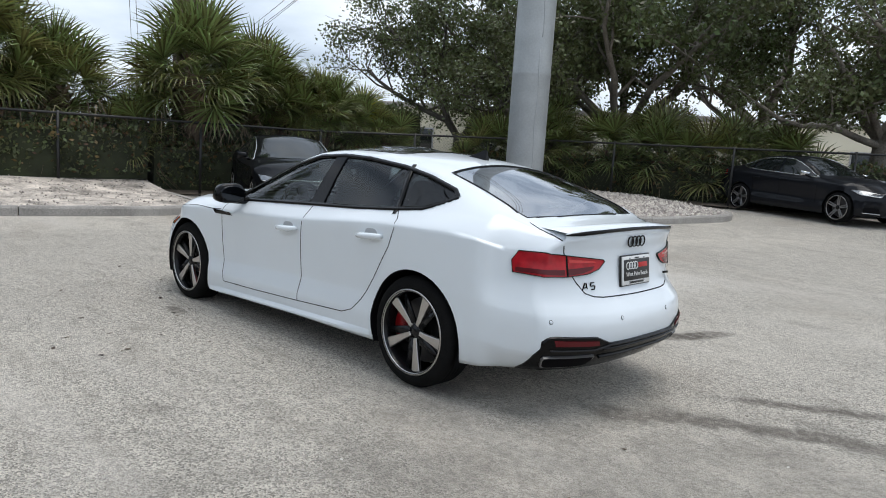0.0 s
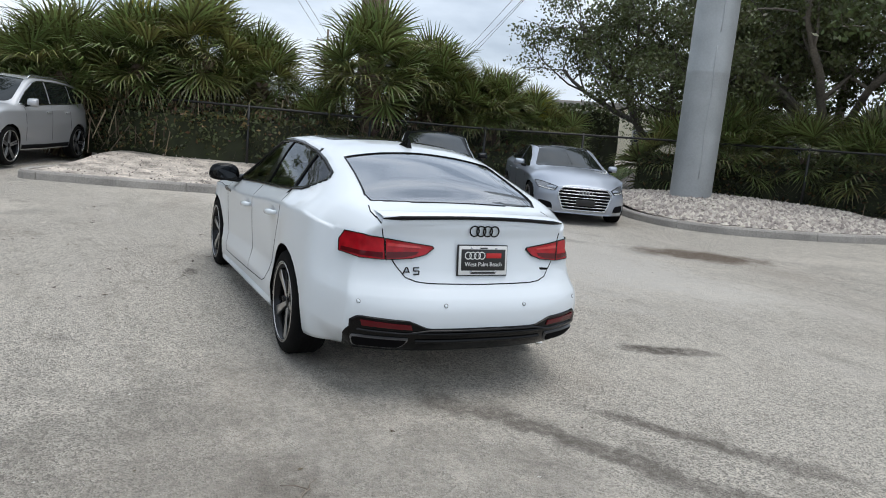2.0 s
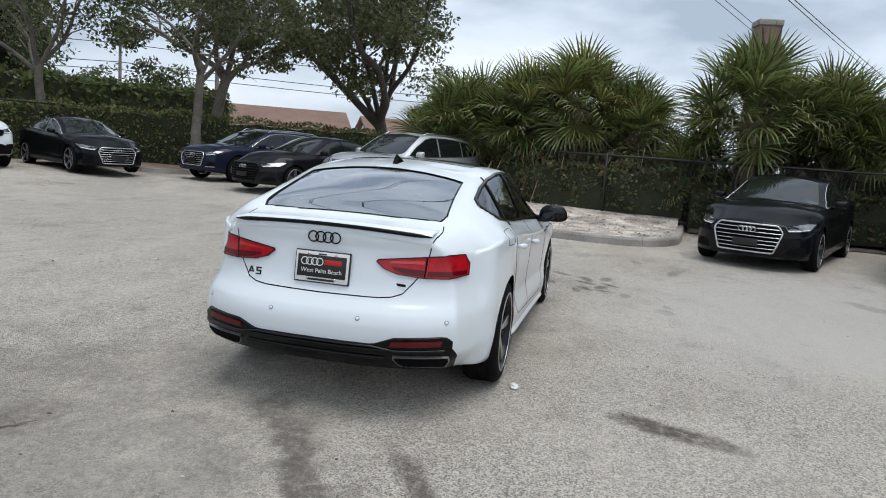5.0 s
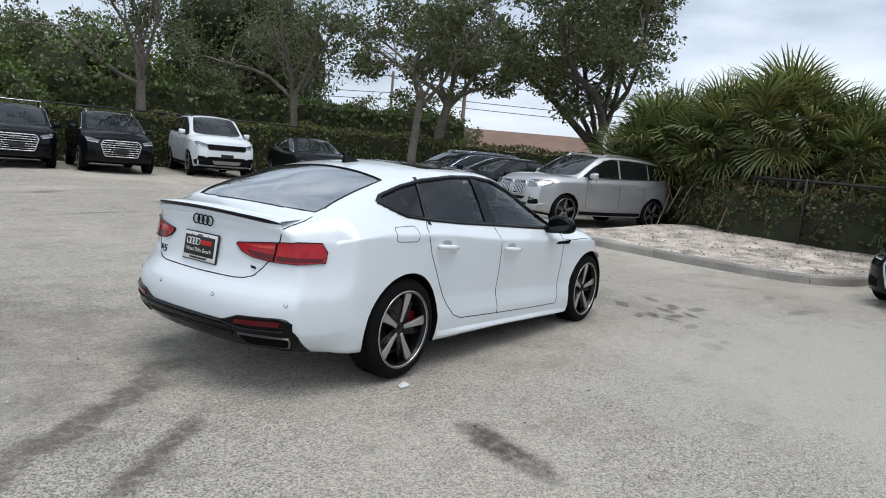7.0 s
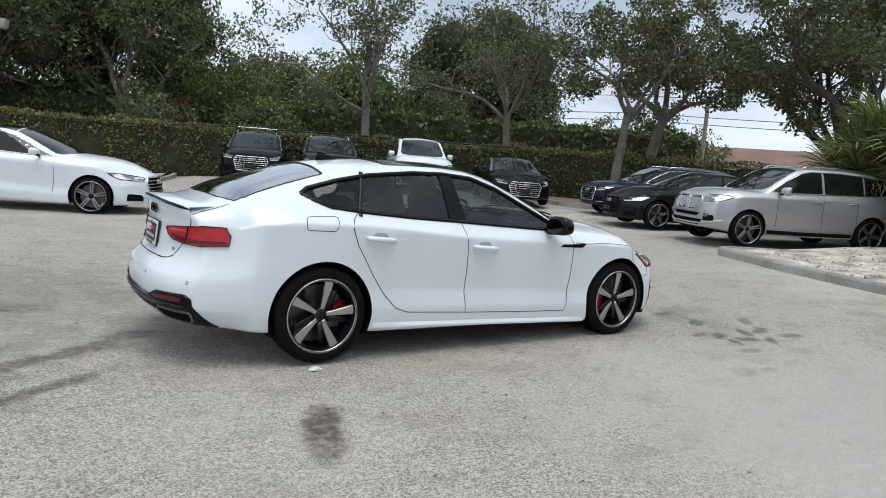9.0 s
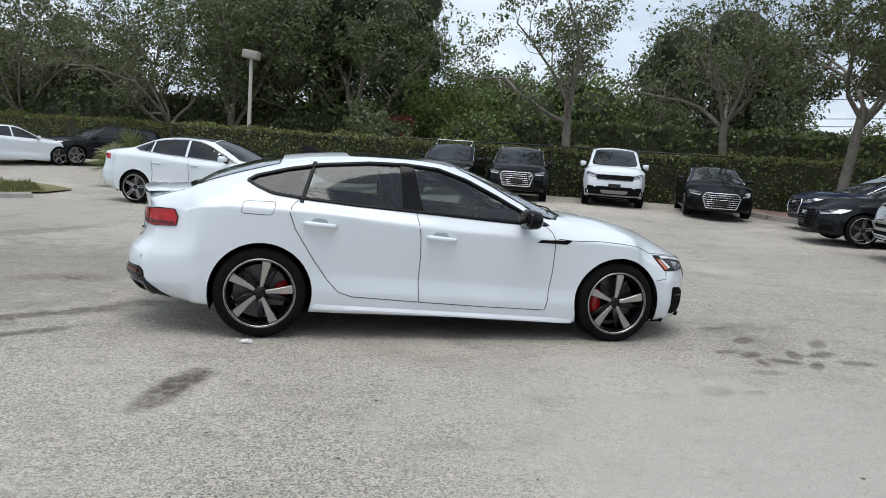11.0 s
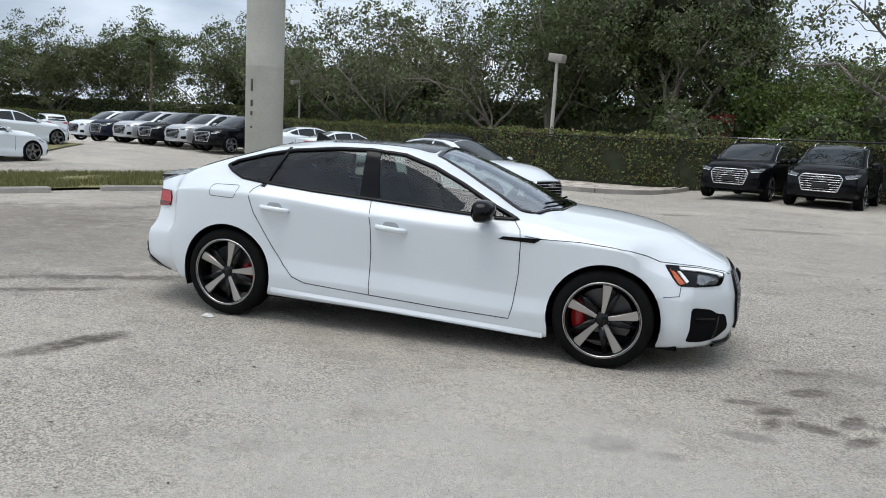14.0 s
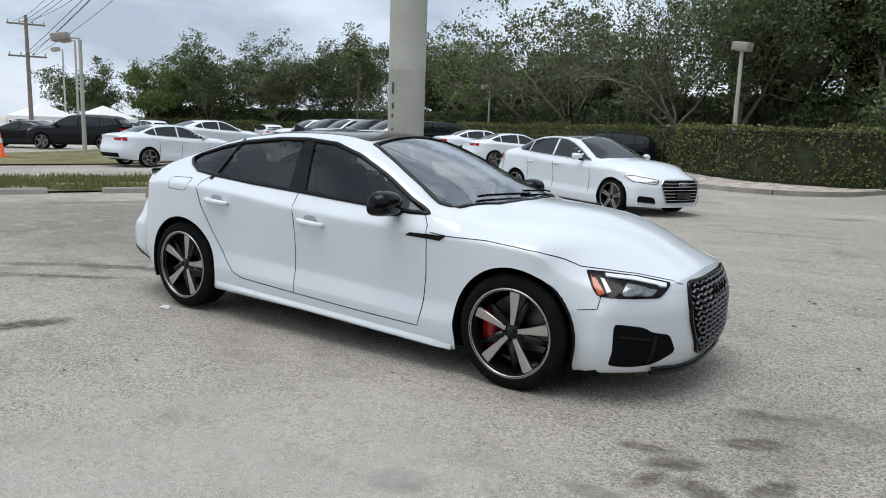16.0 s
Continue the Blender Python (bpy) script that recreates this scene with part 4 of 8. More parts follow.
    part("plate_bar", box(0.003, 0.105, 0.030, (-0.0095, -0.070, 0.030), 0.001), PLATE_RED, board, "red bar")
    emblem(4, 0.021, 0.003, PLATE_WHITE, board, pose(-0.010, 0.060, 0.030, 0, 0, -90), "ring_mark")
    text = bpy.data.curves.new("plate_lettering", "FONT")
    text.body, text.size, text.align_x, text.extrude = "West Palm Beach", 0.036, "CENTER", 0.0006
    words = new("plate_lettering", text)
    words.parent = board
    words.matrix_basis = pose(-0.0100, 0, -0.034, 90, 0, -90)
    text.materials.append(PLATE_WHITE)
    part("plate_bar", box(0.003, 0.17, 0.012, (-0.0075, 0, -0.074), 0.001), PLATE_BLACK, board, "black bar of small print")
    part("plate_bar", box(0.003, 0.05, 0.008, (-0.0075, 0, 0.075), 0.001), PLATE_BLACK, board)
    for y in (-0.085, 0.085):
        for z in (-0.068, 0.072):
            bolt = lathe([(0.0, 0.003), (0.007, 0.002), (0.008, 0.0)], 10)
            bmesh.ops.transform(bolt, matrix=pose(-0.008, y, z, 0, -90, 0), verts=bolt.verts)
            part("plate_bolt", bolt, CHROME, board)
    p, n = skin.at("end", 0, 0.985, -1)
    emblem(4, 0.029, 0.0042, GLOSS_BLACK, car, Matrix.Translation((p.x - 0.008, 0, 0.985)) @ pose(0, 0, 0, 0, 0, -90), "rear_emblem")
    # the model badge as two small block shapes
    def badge_bar(y, z, w, h, tilt=0):
        p, n = skin.at("end", y, z, -1)
        part("badge_stroke", box(0.006, w, h, (0, 0, 0), 0.001, pose(0, 0, 0, tilt, 0, 0)), GLOSS_BLACK, car, "black badge stroke").matrix_basis = Matrix.Translation((p.x - 0.004, y, z))
    badge_bar(0.458, 0.772, 0.006, 0.042, 24)
    badge_bar(0.438, 0.772, 0.006, 0.042, -24)
    badge_bar(0.448, 0.764, 0.022, 0.005)
    for y, z, w, h in ((0.395, 0.789, 0.034, 0.006), (0.409, 0.780, 0.006, 0.020), (0.395, 0.772, 0.034, 0.006), (0.381, 0.763, 0.006, 0.020), (0.395, 0.754, 0.034, 0.006)):
        badge_bar(y, z, w, h)
    p, n = skin.at("end", -0.43, 0.785, -1)
    part("small_badge", box(0.006, 0.085, 0.014, (0, 0, 0), 0.002), GLOSS_BLACK, car, "small black badge bar").matrix_basis = Matrix.Translation((p.x - 0.003, -0.43, 0.782)) @ pose(0, 0, 0, 0, 0, -12)

    # front
    part("grille", patch(skin, grille, "end", 1, 0.004, 0.03, 0.03), SEAM, car, "black radiator grille")
    frame_line = strip(skin, grille, "end", 1, 0.018, 0.016, 0.03, True)
    part("grille_frame", frame_line, GLOSS_BLACK, car, "gloss black grille frame")
    cells = []
    for r in range(13):
        z = 0.284 + r * 0.030
        for c in range(-10, 11):
            y = c * 0.048 + (0.024 if r % 2 else 0)
            if inside(grille, y, z) and inside(grille, y + 0.02, z + 0.014) and inside(grille, y - 0.02, z - 0.014):
                p, n = skin.at("end", y, z, 1)
                cells.append(box(0.016, 0.040, 0.011, (p.x + 0.008, y, z), 0.004, pose(0, 0, 0, 24 if (r + c) % 2 else -24, 0, 0)))
    tagged(part("grille_studs", join(*cells), STUD_GREY, car, "honeycomb of dark metal studs"), kind="stuff")
    p, n = skin.at("end", 0, 0.575, 1)
    emblem(4, 0.043, 0.006, GLOSS_BLACK, car, Matrix.Translation((p.x + 0.02, 0, 0.58)) @ pose(0, 0, 0, 0, 0, 90), "front_emblem")
    head = rounded([(1.77, 0.720), (1.87, 0.712), (2.004, 0.698), (2.163, 0.667), (2.155, 0.627), (2.135, 0.598), (1.999, 0.598), (1.872, 0.600), (1.826, 0.645)], 0.008, 2)
    for sign in (1, -1):
        flip = (lambda q: q) if sign > 0 else mirror
        hl = part("headlamp", patch(skin, head, "side", sign, 0.005, 0.02, 0.022), GLOSS_BLACK, car, "dark headlamp with a light strip")
        part("light_strip", patch(skin, [(1.86, 0.703), (2.0, 0.690), (2.145, 0.662), (2.145, 0.652), (2.0, 0.676), (1.875, 0.688)], "side", sign, 0.013, 0.012, 0.012), LAMP_WHITE, hl, "white daytime light strip")
        part("light_strip", patch(skin, [(1.850, 0.680), (1.870, 0.676), (1.928, 0.622), (1.912, 0.614)], "side", sign, 0.0135, 0.012, 0.012), LAMP_WHITE, hl, "white daytime light strip")
        part("turn_light", patch(skin, [(1.800, 0.694), (1.838, 0.672), (1.902, 0.612), (1.874, 0.606), (1.836, 0.642)], "side", sign, 0.0125, 0.012, 0.012), AMBER, hl, "amber side light")
        part("lens_reflector", patch(skin, rounded([(1.98, 0.662), (2.12, 0.640), (2.10, 0.608), (1.98, 0.610)], 0.012), "side", sign, 0.012, 0.012, 0.012), LAMP_CLEAR, hl, "clear reflector")
        intake = rounded([(0.795, 0.465), (0.682, 0.446), (0.654, 0.418), (0.566, 0.402), (0.522, 0.305), (0.627, 0.238), (0.716, 0.226), (0.795, 0.235)], 0.02, 2)
        duct = part("bumper_intake", patch(skin, flip(intake), "end", 1, 0.004, 0.02, 0.025), MATT_BLACK, car, "black bumper intake")
        part("intake_blade", strip(skin, flip([(0.775, 0.395), (0.66, 0.38)]), "end", 1, 0.012, 0.012), GLOSS_BLACK, duct)
        part("intake_blade", strip(skin, flip([(0.652, 0.250), (0.640, 0.400)]), "end", 1, 0.014, 0.012), GLOSS_BLACK, duct)
    part("front_splitter", strip(skin, [(-0.62, 0.205), (-0.40, 0.195), (0, 0.19), (0.40, 0.195), (0.62, 0.205)], "end", 1, 0.034, 0.024), GLOSS_BLACK, car, "black front lip")

    # sills, arches, underside
    for sign in (1, -1):
        verts = []
        xs = [-1.03 + 2.06 * k / 20 for k in range(21)]
        for x in xs:
            z = 0.235 - 0.033 * (x + 1.03)
            w = skin.at("side", x, z + 0.05, sign)[0].y
            k = min(1.0, (1.035 - abs(x)) / 0.12)
            verts += [(x, w - sign * 0.004, z + 0.03), (x, w + sign * (0.016 * k - 0.003), z + 0.004), (x, w + sign * (0.014 * k - 0.003), z - 0.010), (x, w - sign * 0.06, z - 0.014)]
        sill = raw(verts, [(a * 4 + k, a * 4 + 4 + k, a * 4 + 5 + k, a * 4 + 1 + k) for a in range(20) for k in range(3)])
        bmesh.ops.recalc_face_normals(sill, faces=sill.faces)
        sharp(sill, 40)
        part("side_skirt", sill, WHITE, car, "white side skirt")
        for x in plan["axles"]:
            verts, faces = [], []
            for k in range(25):
                a = math.pi * (-0.12 + 1.24 * k / 24)
                for y in (0.895, 0.52):
                    verts.append((x + 0.372 * math.cos(a), sign * y, plan["hub"] + 0.372 * math.sin(a)))
            verts.append((x, sign * 0.52, plan["hub"]))
            for k in range(24):
                faces += [(2 * k, 2 * k + 2, 2 * k + 3, 2 * k + 1), (2 * k + 1, 2 * k + 3, len(verts) - 1)]
            liner = raw(verts, faces)
            part("wheel_arch_liner", liner, MATT_BLACK, car, "black wheel arch liner", False)
    part("underbody", box(3.3, 1.62, 0.06, (0.25, 0, 0.195), 0.01), MATT_BLACK, car, "black underbody")
    add_wheels(car, plan, "hero", 0.77, True)

    # roof fin, wipers
    p, n = skin.at("top", -1.05, 0)
    fin = raw([(-1.13, -0.022, p.z - 0.02), (-1.13, 0.022, p.z - 0.02), (-0.96, 0.018, p.z + 0.004), (-0.96, -0.018, p.z + 0.004), (-1.125, 0, p.z + 0.055), (-1.10, 0, p.z + 0.06), (-1.13, -0.01, p.z + 0.03), (-1.13, 0.01, p.z + 0.03)],
              [(0, 3, 5, 4), (0, 4, 1), (1, 4, 5, 2), (3, 2, 5), (0, 1, 2, 3)])
    bmesh.ops.recalc_face_normals(fin, faces=fin.faces)
    part("roof_aerial", fin, GLOSS_BLACK, car, "black roof fin", False)
    for y0, y1 in ((0.55, 0.02), (0.05, -0.48)):
        pts = []
        for k in range(7):
            y = y0 + (y1 - y0) * k / 6
            p, n = skin.at("top", 1.02 - 0.10 * (y / 0.6) ** 2 - 0.035 * k / 6, y)
            pts.append(p + Vector((0, 0, 0.014)))
        part("wiper", tube(pts, 0.007, 6), MATT_BLACK, car, "black wiper")

    # cabin
    for x, wide in ((0.02, 0.50), ):
        for y in (0.37, -0.37):
            seat = part("front_seat", box(0.50, 0.48, 0.18, (0.10, y, 0.46), 0.05), CLOTH, car, "black front seat")
            part("seat_back", box(0.15, 0.50, 0.70, (-0.22, y, 0.82), 0.06, pose(0, 0, 0, 0, -18, 0)), CLOTH, seat)
            part("headrest", box(0.12, 0.28, 0.20, (-0.36, y, 1.19), 0.05, pose(0, 0, 0, 0, -12, 0)), CLOTH, seat)
    bench = part("rear_seat", box(0.50, 1.24, 0.20, (-0.75, 0, 0.48), 0.05), CLOTH, car, "black rear bench")
    part("seat_back", box(0.16, 1.28, 0.60, (-1.07, 0, 0.84), 0.06, pose(0, 0, 0, 0, -24, 0)), CLOTH, bench)
    for y in (0.38, -0.38):
        part("headrest", box(0.10, 0.26, 0.15, (-1.22, y, 1.13), 0.04), CLOTH, bench)
    part("parcel_shelf", box(0.62, 1.16, 0.03, (-1.55, 0, 0.985), 0.01), CLOTH, car)
    part("dashboard", box(0.42, 1.42, 0.20, (0.78, 0, 0.835), 0.06), CLOTH, car, "black dashboard")
    part("centre_console", box(0.9, 0.22, 0.22, (0.25, 0, 0.48), 0.04), CLOTH, car)
    wheel_ring = tube([(0.19 * math.cos(a), 0.19 * math.sin(a), 0) for a in (2 * math.pi * k / 28 for k in range(29))], 0.016, 8, cap=False)
    steer = part("steering_wheel", wheel_ring, CLOTH, car, "black steering wheel")
    steer.matrix_basis = pose(0.46, 0.37, 0.90, 0, -64, 0)
    part("steering_hub", box(0.30, 0.10, 0.03, (0, 0, 0), 0.01), CLOTH, steer)
    part("rear_view_mirror", box(0.03, 0.22, 0.06, (0.30, 0, 1.235), 0.012), CLOTH, car)
    part("cabin_floor", box(2.6, 1.5, 0.04, (-0.2, 0, 0.32)), CLOTH, car)
    return car


def tail_shift(p):
    """How far a place on the lofted tail moves forward and down to the true overhang and tail height."""
    w = smooth01(-1.62, -2.05, p.x) if p.z > 0.95 else smooth01(-1.80, -2.08, p.x)
    drop = 0.056 - 0.030 * smooth01(0.90, 1.05, p.z) - 0.026 * smooth01(1.05, 1.26, p.z) - 0.036 * (1 - smooth01(0.22, 0.36, p.z))
    back = 0.018 + 0.044 * smooth01(0.56, 0.80, p.z)
    return Vector((back * smooth01(-1.80, -2.12, p.x), 0, -drop * w))


def settle_tail(car):
    for ob in car.children:
        if ob.type != "MESH":
            continue
        if ob.matrix_basis.translation.length > 0.01:
            if ob.matrix_basis.translation.x < -1.7:
                ob.matrix_basis = Matrix.Translation(tail_shift(ob.matrix_basis.translation)) @ ob.matrix_basis
            continue
        for o in (ob, *ob.children):
            if o.type == "MESH" and o.matrix_basis.translation.length < 0.01:
                for v in o.data.vertices:
                    if v.co.x < -1.6:
                        v.co += tail_shift(v.co)


settle_tail(hero())

# ---- ground ----
def asphalt():
    """Pale worn asphalt: stone grain, chalky patches, dark tyre and oil stains."""
    m = bpy.data.materials.new("worn_asphalt")
    m.use_nodes = True
    n, l = m.node_tree.nodes, m.node_tree.links
    b = n["Principled BSDF"]
    tc = n.new("ShaderNodeTexCoord")

    def noise_at(scale, detail=4, rough=0.55, stretch=None, warp=0.0):
        t = n.new("ShaderNodeTexNoise")
        t.inputs["Scale"].default_value, t.inputs["Detail"].default_value, t.inputs["Roughness"].default_value = scale, detail, rough
        t.inputs["Distortion"].default_value = warp
        src = tc.outputs["Object"]
        if stretch:
            mp = n.new("ShaderNodeMapping")
            mp.inputs["Scale"].default_value = (*stretch[:2], 1)
            mp.inputs["Rotation"].default_value = (0, 0, radians(stretch[2]))
            l.new(src, mp.inputs["Vector"])
            src = mp.outputs["Vector"]
        l.new(src, t.inputs["Vector"])
        return t.outputs["Fac"]

    def spread(value, a, c, lo, hi):
        r = n.new("ShaderNodeMapRange")
        r.interpolation_type = "SMOOTHSTEP"
        for k, v in zip(("From Min", "From Max", "To Min", "To Max"), (a, c, lo, hi)):
            r.inputs[k].default_value = v
        l.new(value, r.inputs["Value"])
        return r.outputs["Result"]

    def mix(fac, a, c):
        x = n.new("ShaderNodeMix")
        x.data_type = "RGBA"
        if isinstance(fac, float):
            x.inputs[0].default_value = fac
        else:
            l.new(fac, x.inputs[0])
        for i, v in ((6, a), (7, c)):
            if isinstance(v, tuple):
                x.inputs[i].default_value = (*v, 1)
            else:
                l.new(v, x.inputs[i])
        return x.outputs[2]

    def math_node(op, a, c):
        x = n.new("ShaderNodeMath")
        x.operation, x.use_clamp = op, True
        for i, v in ((0, a), (1, c)):
            if isinstance(v, (int, float)):
                x.inputs[i].default_value = v
            else:
                l.new(v, x.inputs[i])
        return x.outputs[0]

    grain = n.new("ShaderNodeTexVoronoi")
    grain.inputs["Scale"].default_value = 118
    l.new(tc.outputs["Object"], grain.inputs["Vector"])
    sep = n.new("ShaderNodeSeparateColor")
    l.new(grain.outputs["Color"], sep.inputs["Color"])
    stone = mix(spread(sep.outputs[0], -0.25, 0.95, 0.0, 1.0), (0.06, 0.055, 0.047), (0.83, 0.77, 0.675))
    grit = mix(spread(noise_at(190, 2), 0.35, 0.65, 0.0, 1.0), (0.19, 0.178, 0.157), (0.655, 0.605, 0.53))
    base = mix(0.25, stone, grit)
    # chalky dust, in long soft patches
    dust = math_node("MULTIPLY", spread(noise_at(0.23, 5, 0.6, None, 0.6), 0.44, 0.66, 0.0, 1.0), spread(noise_at(9, 4), 0.25, 0.6, 0.35, 1.0))
    base = mix(math_node("MULTIPLY", dust, 0.62), base, (0.74, 0.68, 0.59))
    streak = spread(noise_at(0.8, 4, 0.6, (0.25, 1.6, -28)), 0.52, 0.72, 0.0, 0.5)
    base = mix(streak, base, (0.66, 0.61, 0.55))
    worn = spread(noise_at(1.7, 6, 0.7, (1.0, 1.7, -35)), 0.50, 0.70, 0.0, 0.42)
    base = mix(worn, base, (0.27, 0.24, 0.20))
    mottle = spread(noise_at(24, 3, 0.6), 0.48, 0.66, 0.0, 0.3)
    base = mix(mottle, base, (0.20, 0.18, 0.155))
    dark = spread(noise_at(0.5, 5, 0.65), 0.54, 0.74, 0.0, 0.42)
    brown = spread(noise_at(0.34, 5, 0.65, (0.6, 1.3, 20)), 0.52, 0.70, 0.0, 0.38)
    base = mix(brown, base, (0.36, 0.305, 0.25))
    base = mix(dark, base, (0.16, 0.15, 0.135))
    pits = spread(noise_at(150, 2, 0.6), 0.62, 0.68, 0.0, 0.6)
    base = mix(pits, base, (0.085, 0.078, 0.07))
    edge = noise_at(3.2, 5, 0.65)
    fleck = noise_at(16, 3, 0.6)

    def stain(x, y, rx, ry, turn, depth, tint=(0.105, 0.09, 0.075), patchy=0.5):
        nonlocal base
        mp = n.new("ShaderNodeMapping")
        mp.vector_type = "TEXTURE"
        mp.inputs["Location"].default_value = (x, y, 0)
        mp.inputs["Rotation"].default_value = (0, 0, radians(turn))
        mp.inputs["Scale"].default_value = (rx, ry, 1)
        l.new(tc.outputs["Object"], mp.inputs["Vector"])
        sx = n.new("ShaderNodeSeparateXYZ")
        l.new(mp.outputs["Vector"], sx.inputs[0])
        cx = n.new("ShaderNodeCombineXYZ")
        l.new(sx.outputs[0], cx.inputs[0])
        l.new(sx.outputs[1], cx.inputs[1])
        ln = n.new("ShaderNodeVectorMath")
        ln.operation = "LENGTH"
        l.new(cx.outputs[0], ln.inputs[0])
        ad = n.new("ShaderNodeMath")
        ad.operation = "MULTIPLY_ADD"
        l.new(edge, ad.inputs[0])
        ad.inputs[1].default_value = 1.6
        l.new(ln.outputs["Value"], ad.inputs[2])
        k = spread(ad.outputs[0], 1.25, 1.95, depth, 0.0)
        k = math_node("MULTIPLY", k, spread(fleck, 0.3, 0.62, 1.0 - patchy, 1.0))
        base = mix(k, base, tint)

    for s in STAINS:
        stain(*s)
    l.new(base, b.inputs["Base Color"])
    b.inputs["Roughness"].default_value = 0.88
    b.inputs["Specular IOR Level"].default_value = 0.3
    bp = n.new("ShaderNodeBump")
    bp.inputs["Strength"].default_value, bp.inputs["Distance"].default_value = 1.0, 0.014
    l.new(grain.outputs["Distance"], bp.inputs["Height"])
    l.new(bp.outputs["Normal"], b.inputs["Normal"])
    return m


# place x, y, half sizes, turn, depth: the dark marks on the pavement
STAINS = (
    (-1.85, -1.97, 0.42, 0.14, 68, 0.9), (-1.80, -1.85, 0.30, 0.12, 68, 0.5),
    (-2.75, -0.06, 0.42, 0.13, 30, 0.75), (-3.30, -0.38, 0.45, 0.13, 30, 0.8), (-3.85, -0.75, 0.40, 0.12, 33, 0.65), (-3.02, -0.80, 0.42, 0.10, 34, 0.8), (-3.60, -1.20, 0.45, 0.11, 36, 0.55), (-2.45, 0.20, 0.25, 0.16, 20, 0.6),
    (1.58, -2.13, 0.15, 0.11, 20, 0.85), (1.84, -2.16, 0.13, 0.06, 10, 0.7), (2.46, -1.26, 0.17, 0.07, 35, 0.85), (2.63, -1.45, 0.18, 0.08, -20, 0.85), (2.86, -1.25, 0.18, 0.07, 60, 0.85), (3.10, -1.26, 0.20, 0.08, 25, 0.8), (2.26, -1.73, 0.15, 0.07, 0, 0.8), (2.70, -0.82, 0.18, 0.08, 30, 0.75), (2.70, -0.40, 0.22, 0.10, 10, 0.65), (2.40, -1.48, 0.13, 0.06, 70, 0.75), (2.84, -1.55, 0.17, 0.07, 40, 0.8), (3.25, -1.50, 0.2, 0.08, -10, 0.7), (2.28, -1.18, 0.14, 0.05, 15, 0.7), (3.4, -0.9, 0.22, 0.08, 40, 0.6),
    (-4.4, 1.4, 3.2, 2.6, 20, 0.55, (0.20, 0.185, 0.16), 0.3), (-7.6, 1.6, 3.4, 2.4, 40, 0.5, (0.22, 0.19, 0.155), 0.4), (0.4, -4.1, 1.7, 0.9, 20, 0.6, (0.68, 0.645, 0.59), 0.5), (2.4, -3.6, 3.4, 2.0, -20, 0.85, (0.58, 0.55, 0.505), 0.45), (-6.6, 3.6, 3.4, 1.6, 50, 0.5, (0.24, 0.215, 0.185), 0.4), (-3.3, 1.25, 0.5, 0.25, 0, 0.3), (1.95, -6.15, 1.15, 0.55, 58, 0.95, (0.13, 0.095, 0.068), 0.2), (3.2, -4.6, 0.5, 0.2, 40, 0.4),
    (1.05, 1.18, 0.16, 0.08, 0, 0.7), (-0.9, 2.2, 0.16, 0.08, 0, 0.4), (-6.4, 5.0, 2.2, 0.30, 62, 0.5), (-4.6, 4.6, 1.6, 0.25, 58, 0.4), (-8.6, 3.0, 1.2, 0.2, 60, 0.5), (4.2, 9.5, 1.0, 0.25, 10, 0.5), (1.5, 7.9, 1.0, 0.08, 8, 0.6), (2.26, 11.3, 0.5, 0.2, 10, 0.55),
    (4.4, -2.4, 0.4, 0.1, -15, 0.5), (5.2, -1.9, 0.25, 0.08, 10, 0.45),
)


def far_coords(n, near, far):
    """Sample places that lie close together near the middle and reach to the horizon."""
    return [math.copysign(near * abs(i) / n + far * (abs(i) / n) ** 6, i) for i in range(-n, n + 1)]


def ground_sheet():
    xs, ys = far_coords(70, 60, 900), far_coords(70, 60, 900)
    verts = [(x, y, lie(x, y)) for x in xs for y in ys]
    m = len(ys)
    faces = [(i * m + j, (i + 1) * m + j, (i + 1) * m + j + 1, i * m + j + 1) for i in range(len(xs) - 1) for j in range(m - 1)]
    tagged(mesh_object("ground", raw(verts, faces), asphalt()), "pale worn asphalt with chalky patches and dark stains", "ground", kind="structure")


ground_sheet()


def smooth_line(pts, step=0.4):
    """A rounded line through points."""
    out = []
    m = len(pts)
    for i in range(m - 1):
        p0, p1, p2, p3 = (Vector(pts[max(0, min(m - 1, k))]) for k in (i - 1, i, i + 1, i + 2))
        c = max(1, round((p2 - p1).length / step))
        for k in range(c):
            t = k / c
            out.append(0.5 * ((2 * p1) + (p2 - p0) * t + (2 * p0 - 5 * p1 + 4 * p2 - p3) * t * t + (3 * p1 - p0 - 3 * p2 + p3) * t ** 3))
    out.append(Vector(pts[-1]))
    return out


